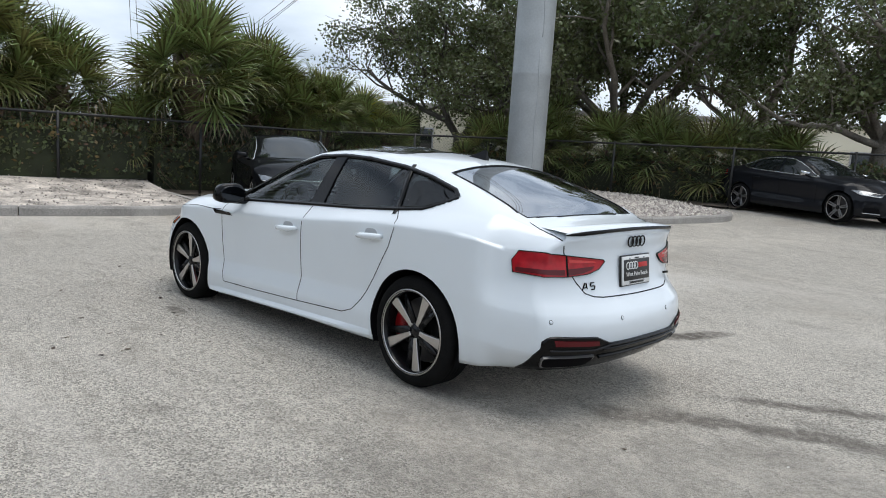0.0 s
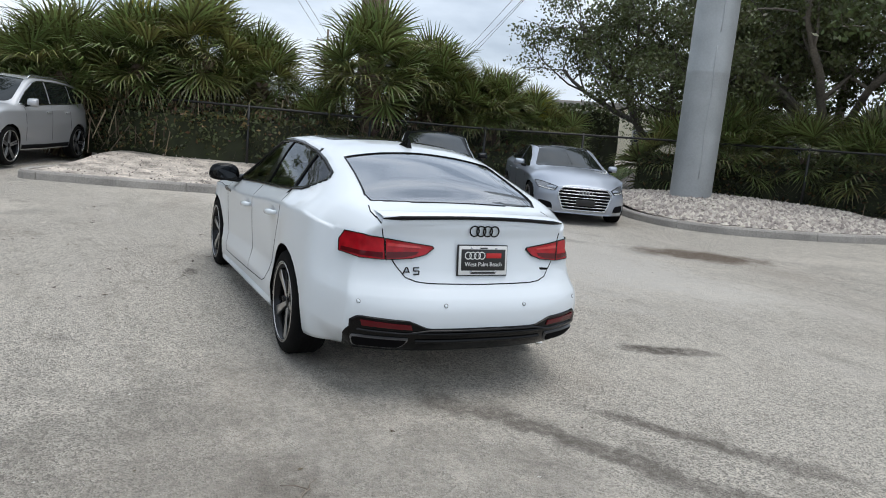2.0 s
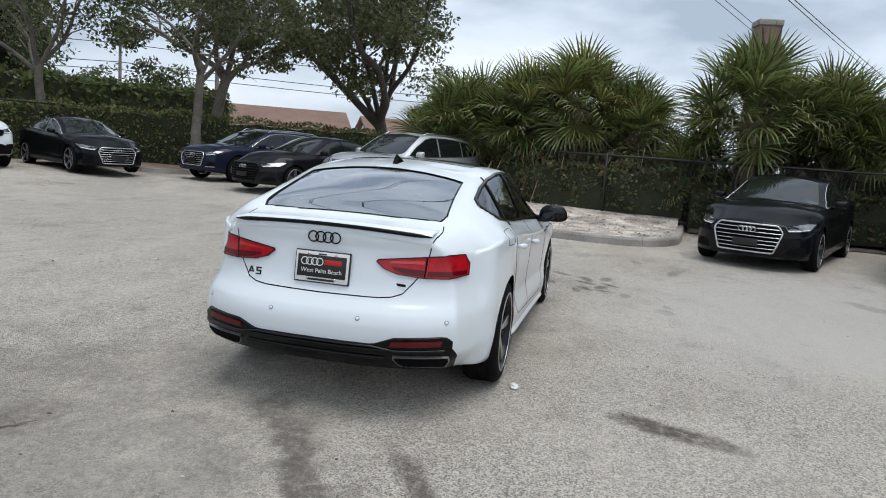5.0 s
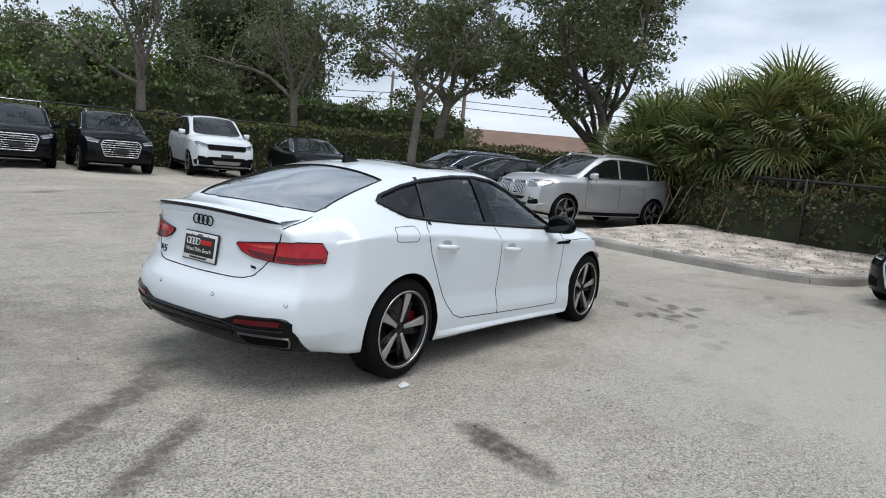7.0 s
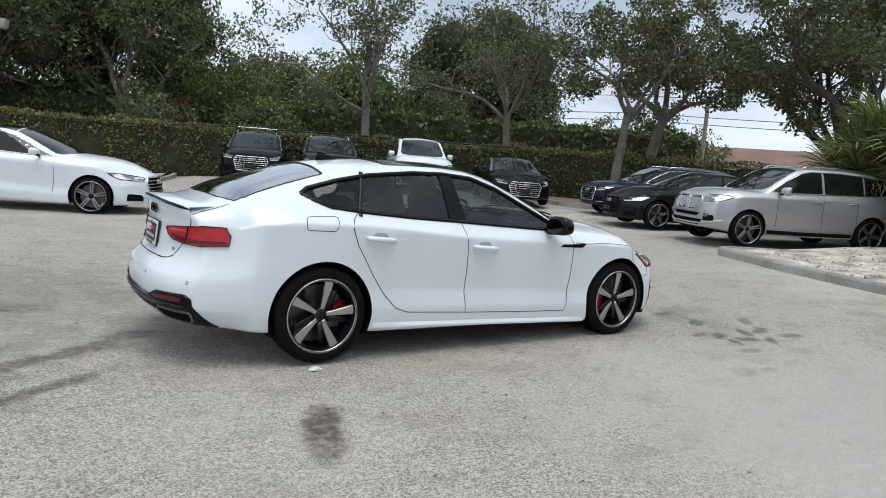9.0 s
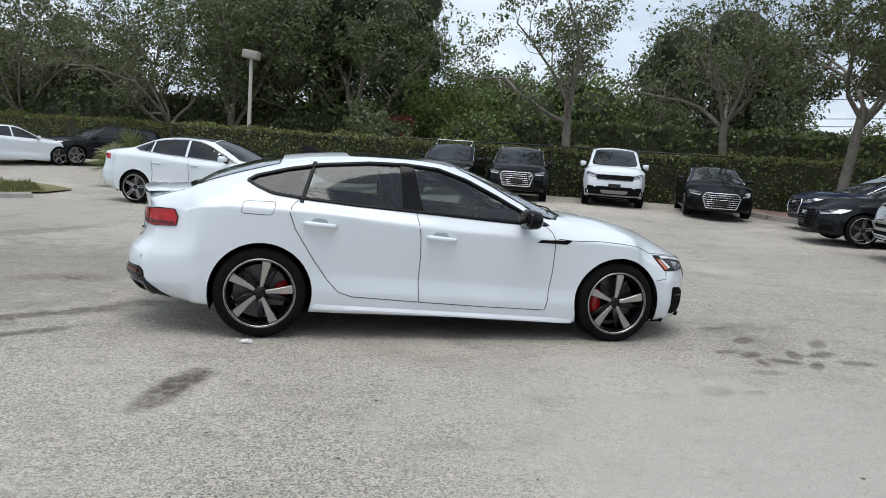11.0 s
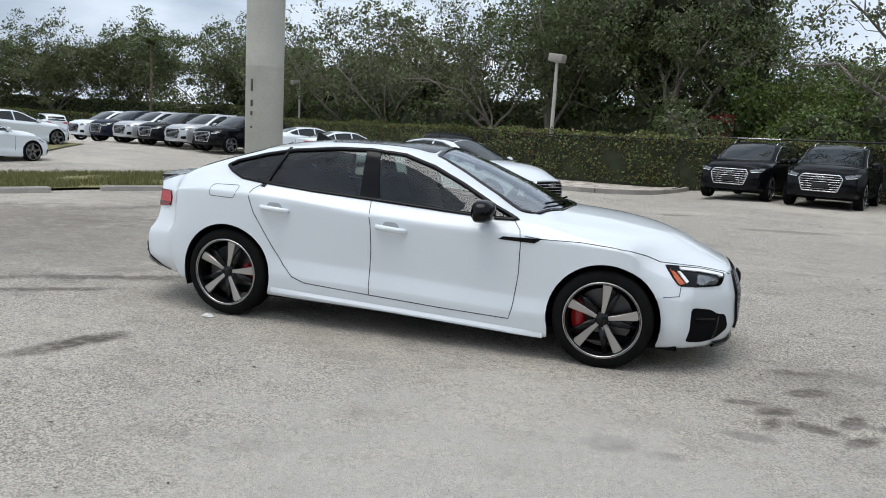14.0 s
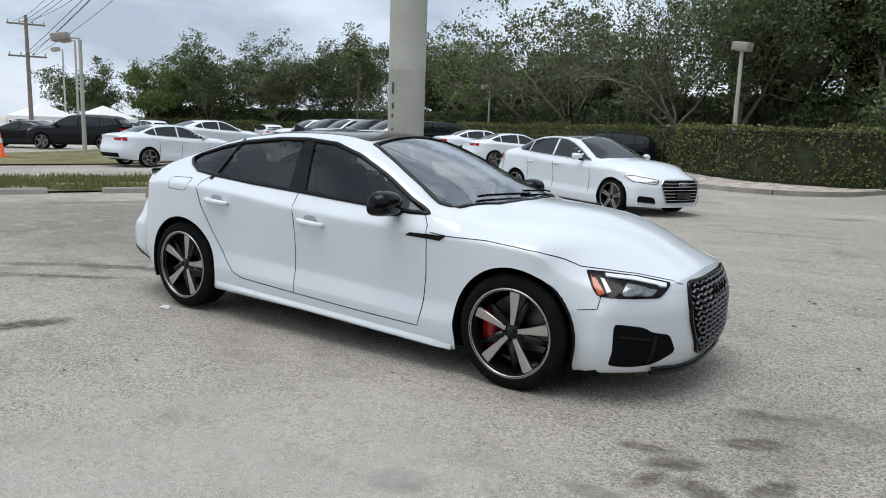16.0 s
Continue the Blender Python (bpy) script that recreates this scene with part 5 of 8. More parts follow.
def bed(name, label, mat, outline, height, step=0.35, category="ground"):
    """A planting bed: its surface over a grid inside an outline, with height(x, y) over the pavement."""
    poly = [tuple(p) for p in outline]
    xs, ys = [p[0] for p in poly], [p[1] for p in poly]
    x0, y0 = min(xs), min(ys)
    nx, ny = math.ceil((max(xs) - x0) / step), math.ceil((max(ys) - y0) / step)
    cells = [(i, j) for i in range(nx) for j in range(ny) if inside(poly, x0 + (i + 0.5) * step, y0 + (j + 0.5) * step)]
    count = {}
    for i, j in cells:
        for q in ((i, j), (i + 1, j), (i + 1, j + 1), (i, j + 1)):
            count[q] = count.get(q, 0) + 1
    index, verts = {}, []
    for q, c in count.items():
        x, y = x0 + q[0] * step, y0 + q[1] * step
        if c < 4:
            x, y = nearest(poly, x, y)
        index[q] = len(verts)
        verts.append((x, y, lie(x, y) + height(x, y) + 0.03 * noise.noise((x * 1.3, y * 1.3, 0)) * (c == 4)))
    bm = raw(verts, [(index[i, j], index[i + 1, j], index[i + 1, j + 1], index[i, j + 1]) for i, j in cells])
    return tagged(mesh_object(name, bm, mat), label, category, kind="structure")


def kerb(pts, label="weathered concrete kerb with worn edges", height=0.15, width=0.16, piece=2.4):
    """A kerb of cast lengths along a line."""
    line = smooth_line(pts, 0.25)
    root = thing("kerb", label, "kerb", kind="structure")
    run, start, lengths = 0.0, 0, []
    for i in range(1, len(line)):
        run += (line[i] - line[i - 1]).length
        if run >= piece or i == len(line) - 1:
            lengths.append((start, i))
            start, run = i, 0.0
    for a, b in lengths:
        verts = []
        seg = line[a:b + 1]
        for k, p in enumerate(seg):
            d = (seg[min(k + 1, len(seg) - 1)] - seg[max(k - 1, 0)]).normalized()
            s = Vector((-d.y, d.x))
            z = lie(p.x, p.y)
            dz = 0.006 * noise.noise((p.x * 2.1, p.y * 2.1, 3.0))
            q = p + d * (0.006 if k == 0 else -0.006 if k == len(seg) - 1 else 0)
            for off, h in ((0, -0.08), (0.012, height - 0.035), (0.035, height + dz), (width, height + dz), (width + 0.01, -0.08)):
                verts.append((q.x + s.x * off, q.y + s.y * off, z + h))
        c = len(seg)
        faces = [(k * 5 + j, k * 5 + 5 + j, k * 5 + 6 + j, k * 5 + 1 + j) for k in range(c - 1) for j in range(4)]
        faces += [(0, 1, 2, 3, 4), tuple(reversed([(c - 1) * 5 + j for j in range(5)]))]
        bm = raw(verts, faces)
        bmesh.ops.recalc_face_normals(bm, faces=bm.faces)
        part("kerb_stone", bm, CONCRETE, root, "", False)
    return root


# the palm bed ahead of the car
PALM_KERB = [(13.0, 1.5), (10.6, 2.3), (9.7, 2.75), (8.65, 3.2), (8.25, 2.4), (7.75, 1.0), (7.4, -0.4), (7.25, -1.55), (7.5, -2.25), (8.1, -2.65), (8.9, -2.85), (11.4, -3.1)]
kerb(PALM_KERB)
palm_in = [(13.0, 1.4), (10.6, 2.2), (9.65, 2.64), (8.72, 3.05), (8.37, 2.32), (7.87, 0.95), (7.53, -0.4), (7.38, -1.5), (7.6, -2.15), (8.12, -2.52), (8.9, -2.72), (11.4, -2.95)]
bed("palm_bed", "pale sandy mulch bed under the palms", SAND, [tuple(p) for p in smooth_line(palm_in, 0.3)] + [(18, -3.3), (18, 1.6)], lambda x, y: 0.13 + 0.2 * smooth01(9.0, 12.0, x))
bed("fence_verge", "dark leaf-strewn earth along the fence", material("leaf_litter_earth", (0.13, 0.105, 0.08), 0.95, vary=0.4, scale=1.5, fine=0.4, fine_scale=25, bump=0.8), [(10.9, -3.15), (10.4, -5.5), (10.0, -8.2), (9.4, -9.2), (17, -12), (18, -3.4)], lambda x, y: 0.02 + 0.25 * smooth01(10.5, 12.5, x), 0.5)

# the gravel bed round the steel column
GRAVEL_KERB = [(9.3, -9.0), (7.9, -8.75), (6.9, -8.45), (5.9, -8.05), (4.7, -8.0), (3.7, -8.55), (2.8, -9.85), (2.2, -11.3), (2.1, -12.1), (2.4, -12.65), (3.2, -13.1)]
kerb(GRAVEL_KERB)
gravel_in = [(9.3, -9.12), (7.9, -8.88), (6.85, -8.58), (5.9, -8.19), (4.75, -8.14), (3.8, -8.65), (2.92, -9.9), (2.33, -11.3), (2.25, -12.05), (2.5, -12.53), (3.25, -12.97)]


def mound(x, y):
    d = math.hypot(x - 6.8, y + 10.9)
    return 0.12 + 0.20 * math.exp(-(d / 2.6) ** 2)


bed("gravel_bed", "heaped pale gravel bed round the column", GRAVEL, [tuple(p) for p in smooth_line(gravel_in, 0.3)] + [(5.2, -14.2), (17, -18), (17, -12.2)], mound)
bed("oak_bed", "dark leaf-strewn earth under the oaks", bpy.data.materials["leaf_litter_earth"], [(2.7, -14.5), (5.1, -14.3), (17, -18.2), (30, -30), (0, -30), (-7, -20.5), (-2, -16.8)], lambda x, y: 0.05, 0.8)

bed("lawn", "green lawn strip behind the fence", material("green_lawn", (0.11, 0.15, 0.045), 0.95, vary=0.3, scale=1.5, fine=0.35, fine_scale=30, bump=0.5), [(11.5, -12.2), (14.5, -10.0), (24, -8.0), (34, -12), (32, -20), (17, -17.8)], lambda x, y: 0.16, 0.8)

# the planted strip before the hedge
STRIP_KERB = [(-8.2, 29.2), (-7.6, 26.0), (-6.6, 23.0), (-5.0, 21.0), (-2.6, 19.4), (-0.9, 18.4), (0.6, 18.45), (2.2, 20.2), (3.0, 22.6), (3.1, 24.6)]
kerb([p for p in reversed(STRIP_KERB)])
strip_in = [(-8.0, 29.2), (-7.4, 26.1), (-6.4, 23.15), (-4.9, 21.2), (-2.55, 19.6), (-0.85, 18.6), (0.5, 18.65), (2.0, 20.3), (2.82, 22.6), (2.9, 24.6)]
bed("hedge_strip", "pale sandy strip in front of the hedge", SAND, [tuple(p) for p in smooth_line(strip_in, 0.5)] + [(3.2, 27.5), (-8, 31)], lambda x, y: 0.13 + 0.04 * smooth01(0.5, 6.0, y - 19.0 + 0.45 * min(0, x + 2)), 0.4)
bed("mulch_strip", "brown mulch strip beside the parked cars", material("brown_mulch", (0.24, 0.17, 0.13), 0.95, vary=0.3, scale=2, fine=0.35, fine_scale=25, bump=0.7), [(13.2, 12.4), (15.0, 11.2), (22, 9.3), (25, 15.0), (15.8, 18.6), (13.7, 15.6)], lambda x, y: 0.08, 0.5)
kerb([(15.0, 11.05), (13.15, 12.3), (13.5, 15.7)])

# grass medians on the far side of the lot
bed("grass_median", "dry patchy grass median between the lanes", GRASS, [(-13.6, -3), (-10.9, 3.0), (-9.5, 6.8), (-8.0, 10.2), (-6.4, 11.6), (-6.2, 13.2), (-8.0, 15.6), (-11.4, 14.8), (-13.4, 10.2), (-15.0, 5.2), (-17, -2)], lambda x, y: 0.04 + 0.03 * noise.noise((x * 0.7, y * 0.7, 1)), 0.4)
bed("grass_median", "dry grass strip with a lamp post", GRASS, [(-21.4, 5.0), (-20.6, 9.5), (-20.4, 16.0), (-22.5, 20.5), (-26.5, 17), (-27.5, 10), (-27.5, 4)], lambda x, y: 0.05, 0.5)


def stop_block(x, y, turn):
    """A cast concrete wheel stop."""
    prof = [(-0.085, 0), (-0.065, 0.09), (-0.04, 0.115), (0.04, 0.115), (0.065, 0.09), (0.085, 0)]
    verts = []
    for u in (-0.915, -0.89, -0.3, 0.3, 0.89, 0.915):
        k = 0.9 if abs(u) > 0.9 else 1
        verts += [(u, v * k, w * k) for v, w in prof]
    faces = [(i * 6 + j, i * 6 + 6 + j, i * 6 + 7 + j, i * 6 + 1 + j) for i in range(5) for j in range(5)] + [tuple(range(6)), tuple(reversed(range(30, 36)))]
    bm = raw(verts, faces)
    bmesh.ops.recalc_face_normals(bm, faces=bm.faces)
    ob = tagged(mesh_object("wheel_stop", bm, CONCRETE, smooth=False), "weathered concrete wheel stop on the asphalt", "wheel stop", "wheel stops along the median")
    ob.matrix_basis = pose(x, y, lie(x, y), 0, 0, turn)


for x, y, turn in ((-7.0, 9.75, 42), (-8.75, 7.35, 58), (-9.95, 4.75, 64), (-11.1, 2.2, 66)):
    stop_block(x, y, turn)

# ---- plants ----
def leaf_quads(centres, spread, count, size, rng, flat=0.0):
    """Small leaves strewn round centres: corner places and faces."""
    centres = np.asarray(centres, float)
    pick = rng.integers(0, len(centres), count)
    sp = np.asarray(spread, float)
    ball = rng.normal(0, 1, (count, 3))
    ball *= (1.75 * rng.uniform(0.02, 1, count) ** 0.45 / np.linalg.norm(ball, axis=1))[:, None]
    p = centres[pick] + ball * (sp if sp.ndim < 2 else sp[pick])
    u = rng.normal(0, 1, (count, 3))
    u[:, 2] *= 1 - flat
    u /= np.linalg.norm(u, axis=1)[:, None]
    w = rng.normal(0, 1, (count, 3))
    v = np.cross(u, w)
    v /= np.linalg.norm(v, axis=1)[:, None]
    s = size * rng.uniform(0.6, 1.4, count)[:, None]
    quads = np.stack([p - u * s * 0.5, p + v * s * 0.27, p + u * s * 0.5, p - v * s * 0.27], 1)
    return quads.reshape(-1, 3)


def quad_mesh(name, verts, mat):
    me = bpy.data.meshes.new(name)
    k = len(verts) // 4
    me.vertices.add(len(verts))
    me.vertices.foreach_set("co", np.ascontiguousarray(verts, dtype=np.float32).ravel())
    me.loops.add(4 * k)
    me.loops.foreach_set("vertex_index", np.arange(4 * k, dtype=np.int32))
    me.polygons.add(k)
    me.polygons.foreach_set("loop_start", np.arange(0, 4 * k, 4, dtype=np.int32))
    me.update(calc_edges=True)
    me.materials.append(mat)
    return me


def limb(p, d, length, r, rng, wander=0.25, rise=0.1, n=5):
    """A bent branch: its points and radii."""
    pts, rad = [Vector(p)], [r]
    d = Vector(d).normalized()
    for i in range(n):
        d = (d + Vector(rng.normal(0, wander, 3)) + Vector((0, 0, rise))).normalized()
        pts.append(pts[-1] + d * length / n)
        rad.append(r * (1 - 0.62 * (i + 1) / n))
    return pts, rad, d


def tubes(runs):
    """Many round bars as one list of corners and faces."""
    verts, faces = [], []
    for pts, rad, sides in runs:
        a = len(verts)
        ps = np.array([tuple(q) for q in pts])
        ds = np.gradient(ps, axis=0)
        ds /= np.linalg.norm(ds, axis=1)[:, None] + 1e-9
        ref = np.cross(ds[0], (0.3, 0.5, 0.8))
        for p, d, r in zip(ps, ds, rad):
            ref = ref - d * ref.dot(d)
            ref /= np.linalg.norm(ref) + 1e-9
            oth = np.cross(d, ref)
            for k in range(sides):
                t = 2 * math.pi * k / sides
                verts.append(p + (ref * math.cos(t) + oth * math.sin(t)) * r)
        for i in range(len(ps) - 1):
            for k in range(sides):
                k2 = (k + 1) % sides
                faces.append((a + i * sides + k, a + i * sides + k2, a + (i + 1) * sides + k2, a + (i + 1) * sides + k))
    return verts, faces


def tree(name, label, x, y, h, spread, r, leaf, seed, leaves=5000, size=0.16, fork=0.3, limbs=5, lean=(0, 0), z=None, bare=0.0, category="tree", bark=None, clump=0.55, arms=()):
    """A tree: tapered trunk, limbs and twigs, and a crown of small leaves in clumps with gaps between them."""
    rng = np.random.default_rng(seed)
    base = lie(x, y) if z is None else z
    root = thing(name, label, category, pose(x, y, base - 0.05))
    wood = []
    pts, rad, d = limb((0, 0, 0), (lean[0], lean[1], 1), h * fork, r, rng, 0.07, 0.12, 5)
    rad = [r * (1.25 if i == 0 else 1 - 0.3 * i / 5) for i in range(6)]
    wood.append((pts, rad, 8))
    top, tr = pts[-1], rad[-1]
    ends = []
    for k in range(limbs):
        a = 2 * math.pi * (k + rng.uniform(-0.3, 0.3)) / limbs
        up = rng.uniform(0.55, 1.5)
        reach = rng.uniform(0.75, 1.1)
        ln = math.hypot(spread * reach, (h - h * fork) * 0.75) * rng.uniform(0.62, 0.82)
        way, thick = (math.cos(a) * spread, math.sin(a) * spread, up * (h - h * fork) * 0.75), tr * rng.uniform(0.5, 0.75)
        if k < len(arms):
            way, thick = arms[k], tr * (0.8 if k < 2 else 0.5)
        q, qr, qd = limb(top - Vector((0, 0, rng.uniform(0, h * fork * 0.15))), way, ln, thick, rng, 0.2, 0.03, 6)
        wood.append((q, qr, 6))
        for i in (2, 3, 4, 5, 6):
            for _ in range(2):
                d2 = Vector(rng.normal(0, 1, 3))
                d2.z = abs(d2.z) * 0.6 + 0.1
                d2 = (d2 + qd * 0.8).normalized()
                s, sr, sd = limb(q[i], d2, ln * rng.uniform(0.28, 0.5), qr[i] * 0.55, rng, 0.28, 0.02, 4)
                wood.append((s, sr, 4))
                ends += [s[2], s[3], s[4]]
                for _ in range(2):
                    e, er, _d = limb(s[rng.integers(2, 5)], Vector(rng.normal(0, 1, 3)) + sd, ln * 0.2, sr[3] * 0.6, rng, 0.3, 0.0, 3)
                    wood.append((e, er, 3))
                    ends += [e[2], e[3]]
    bm = raw(*tubes(wood))
    part("trunk", bm, bark or BARK, root, "grey bark on trunk and limbs")
    keep = [e for e in ends if rng.uniform() > bare + 0.25]
    tight = rng.uniform(0.45, 1.0, (len(keep), 1)) * np.array([[clump, clump, clump * 0.6]])
    verts = leaf_quads([tuple(e) for e in keep], tight * 0.8, int(leaves * 1.7), size * 0.85, rng)
    crown = new("crown", quad_mesh("crown", verts, leaf))
    crown.parent = root
    return root


def frond_mesh(name, mat, rng, blades=26, stem=0.75, fan=0.85, droop=0.35, width=0.05, arc=230, joined=0.42):
    """One fan leaf: a stem along +x and pleated blades that part into fingers."""
    verts, faces = [], []

    def ribbon(pts, widths):
        a = len(verts)
        for i, (p, w) in enumerate(zip(pts, widths)):
            d = (pts[min(i + 1, len(pts) - 1)] - pts[max(i - 1, 0)]).normalized()
            s = d.cross(Vector((0, 0, 1)))
            s = (s if s.length > 0.05 else Vector((0, 1, 0))).normalized()
            verts.extend([p + s * w / 2, p - s * w / 2])
        for i in range(len(pts) - 1):
            k = a + 2 * i
            faces.append((k, k + 1, k + 3, k + 2))

    hub = Vector((stem, 0, 0.08))
    ribbon([Vector((0, 0, 0)), Vector((stem * 0.5, 0, 0.07)), hub], (0.045, 0.03, 0.022))
    for k in range(blades):
        a = radians(-arc / 2 + arc * k / (blades - 1)) + rng.normal(0, 0.02)
        ln = fan * (1 - 0.22 * (abs(a) / 2.0) ** 2) * rng.uniform(0.93, 1.05)
        d = Vector((math.cos(a), math.sin(a), 0.10 + 0.34 * abs(math.sin(a)) + (0.03 if k % 2 else -0.03)))
        fall = droop * rng.uniform(0.5, 1.5)
        ribbon([hub, hub + d * ln * joined, hub + d * ln * 0.74 - Vector((0, 0, fall * 0.14)), hub + d * ln * 0.98 - Vector((0, 0, fall * 0.6))], (0.008, width * ln, width * 0.62 * ln, 0.004))
    me = bpy.data.meshes.new(name)
    me.from_pydata([tuple(v) for v in verts], [], faces)
    me.materials.append(mat)
    return me


frng = np.random.default_rng(5)
FRONDS = [frond_mesh("frond", mat, frng, blades, stem, fan, droop, 0.05, arc) for mat, blades, stem, fan, droop, arc in ((FROND, 34, 0.80, 0.95, 0.34, 240), (FROND, 32, 0.70, 0.92, 0.52, 240), (FROND, 36, 0.92, 0.95, 0.25, 255), (FROND_OLIVE, 32, 0.78, 0.92, 0.42, 235))]
YELLOW_FRONDS = [frond_mesh("frond", FROND_YELLOW, frng, 30, 0.75, 0.95, 0.4, 0.062)]
DEAD_FRONDS = [frond_mesh("dead_frond", FROND_DEAD, frng, 14, 1.15, 0.6, 1.0, 0.05, 70), frond_mesh("dead_frond", FROND_DEAD, frng, 10, 1.35, 0.5, 1.3, 0.05, 50)]


def palm(x, y, h, seed, fronds=46, dead=10, size=1.0, yellow=0, ground=None, trunk=0.17, label="green fan palm with a fibrous trunk by the fence", group="fan palms along the fence"):
    """A fan palm: trunk with old leaf bases, a crown of fan leaves and a skirt of dead ones."""
    rng = np.random.default_rng(seed)
    z = (lie(x, y) + 0.2) if ground is None else ground
    root = thing("palm", label, "palm", pose(x, y, z - 0.1), group)
    top = max(0.25, h - z)
    prof = [(trunk * 1.15, 0)]
    k = 0.0
    while k < top:
        prof += [(trunk * rng.uniform(0.95, 1.1), k + 0.05), (trunk * rng.uniform(0.78, 0.9), k + 0.10)]
        k += 0.10
    prof.append((trunk * 0.5, top + 0.15))
    part("trunk", lathe(prof, 12), PALM_BARK, root, "brown fibrous trunk")
    wide = trunk * 0.24
    boot = raw([(0, -wide, 0), (0, wide, 0), (0.05, wide * 0.55, 0.26), (0.05, -wide * 0.55, 0.26), (-0.02, 0, 0.1)], [(0, 1, 2, 3), (1, 0, 4), (0, 3, 4), (3, 2, 4), (2, 1, 4)])
    boot_me = bpy.data.meshes.new("leaf_base")
    boot.to_mesh(boot_me)
    boot.free()
    boot_me.materials.append(PALM_BOOT)
    for i in range(max(6, int(top * 20))):
        zz = (0.08 + 0.92 * (i + 0.5) / max(6, int(top * 20))) * top
        shared("leaf_base", boot_me, root, pose(0, 0, zz, 0, 0, i * 137.5) @ pose(trunk * 0.92, 0, 0, rng.choice((-16, 16)), 22, 0))
    for i in range(fronds):
        az = i * 137.5 + rng.uniform(-20, 20)
        lift = 84 - 124 * ((i + 0.5) / fronds) ** 0.80 + rng.uniform(-10, 10)
        me = FRONDS[rng.integers(0, len(FRONDS))] if i >= yellow else YELLOW_FRONDS[0]
        s = size * rng.uniform(0.85, 1.15)
        shared("frond", me, root, pose(0, 0, top + rng.uniform(-0.1, 0.2), 0, 0, az) @ pose(0.03, 0, 0, rng.uniform(-45, 45), -lift, 0) @ Matrix.Scale(s, 4))
    for i in range(dead):
        az = rng.uniform(0, 360)
        shared("dead_frond", DEAD_FRONDS[rng.integers(0, 2)], root, pose(0, 0, top - rng.uniform(-0.1, 0.25 + 0.45 * top), 0, 0, az) @ pose(0.05, 0, 0, rng.uniform(-30, 30), rng.uniform(48, 86), 0) @ Matrix.Scale(size * rng.uniform(0.8, 1.15), 4))
    return root


# place, height of the crown's heart, reach of the leaves, yellow leaves, dead leaves
PALMS = ((11.44, -4.3, 3.05, 1.75, 0, 8), (12.79, -0.41, 3.0, 1.7, 3, 22), (13.29, 1.03, 2.65, 1.7, 2, 14), (12.7, -1.76, 2.5, 1.4, 0, 22), (13.66, 2.67, 2.3, 1.75, 0, 16), (14.52, 3.68, 1.95, 1.5, 0, 14),
         (11.6, -6.0, 2.85, 1.4, 0, 12), (11.5, -6.7, 2.5, 1.25, 0, 14), (11.1, -7.7, 2.4, 1.2, 0, 18), (11.04, -8.88, 2.1, 1.15, 3, 26), (10.65, -9.6, 1.7, 0.9, 1, 16),
         (14.8, 0.27, 2.3, 1.65, 0, 20), (14.7, 2.0, 2.0, 1.65, 0, 18), (14.7, -1.4, 2.1, 1.4, 0, 24), (13.4, -5.8, 2.6, 1.4, 0, 14), (13.0, -7.6, 2.2, 1.3, 0, 16))
for i, (x, y, h, reach, yellow, dead) in enumerate(PALMS):
    palm(x + 0.3, y, h - (0.3 if i else 0.36), 100 + i, 62, dead, (reach + 0.12) / 1.75, yellow, None, 0.24)
for i, (x, y, h) in enumerate(((12.0, -2.9, 1.2), (12.6, -3.4, 1.4), (11.4, -8.3, 1.1))):
    palm(x, y, h, 150 + i, 18, 10, 0.7, 0, None, 0.13, "young fan palm in the thicket by the fence", "young fan palms")
for i, (x, y, h) in enumerate(((8.2, -13.2, 1.5), (6.9, -14.4, 1.6), (9.7, -12.5, 1.2), (5.5, -15.1, 1.5), (4.0, -16.0, 1.4), (8.8, -14.5, 1.8), (2.9, -17.1, 1.3), (6.0, -16.1, 1.8))):
    palm(x, y, h, 200 + i, 34, 8, 0.95, 0, lie(x, y) + 0.05, 0.12, "low saw palmetto with drooping fan leaves", "palmettos under the oaks")
palm(-5.4, 15.6, 0.5, 300, 24, 8, 0.6, 0, -0.05, 0.08, "small fan palm on the median", "palms")


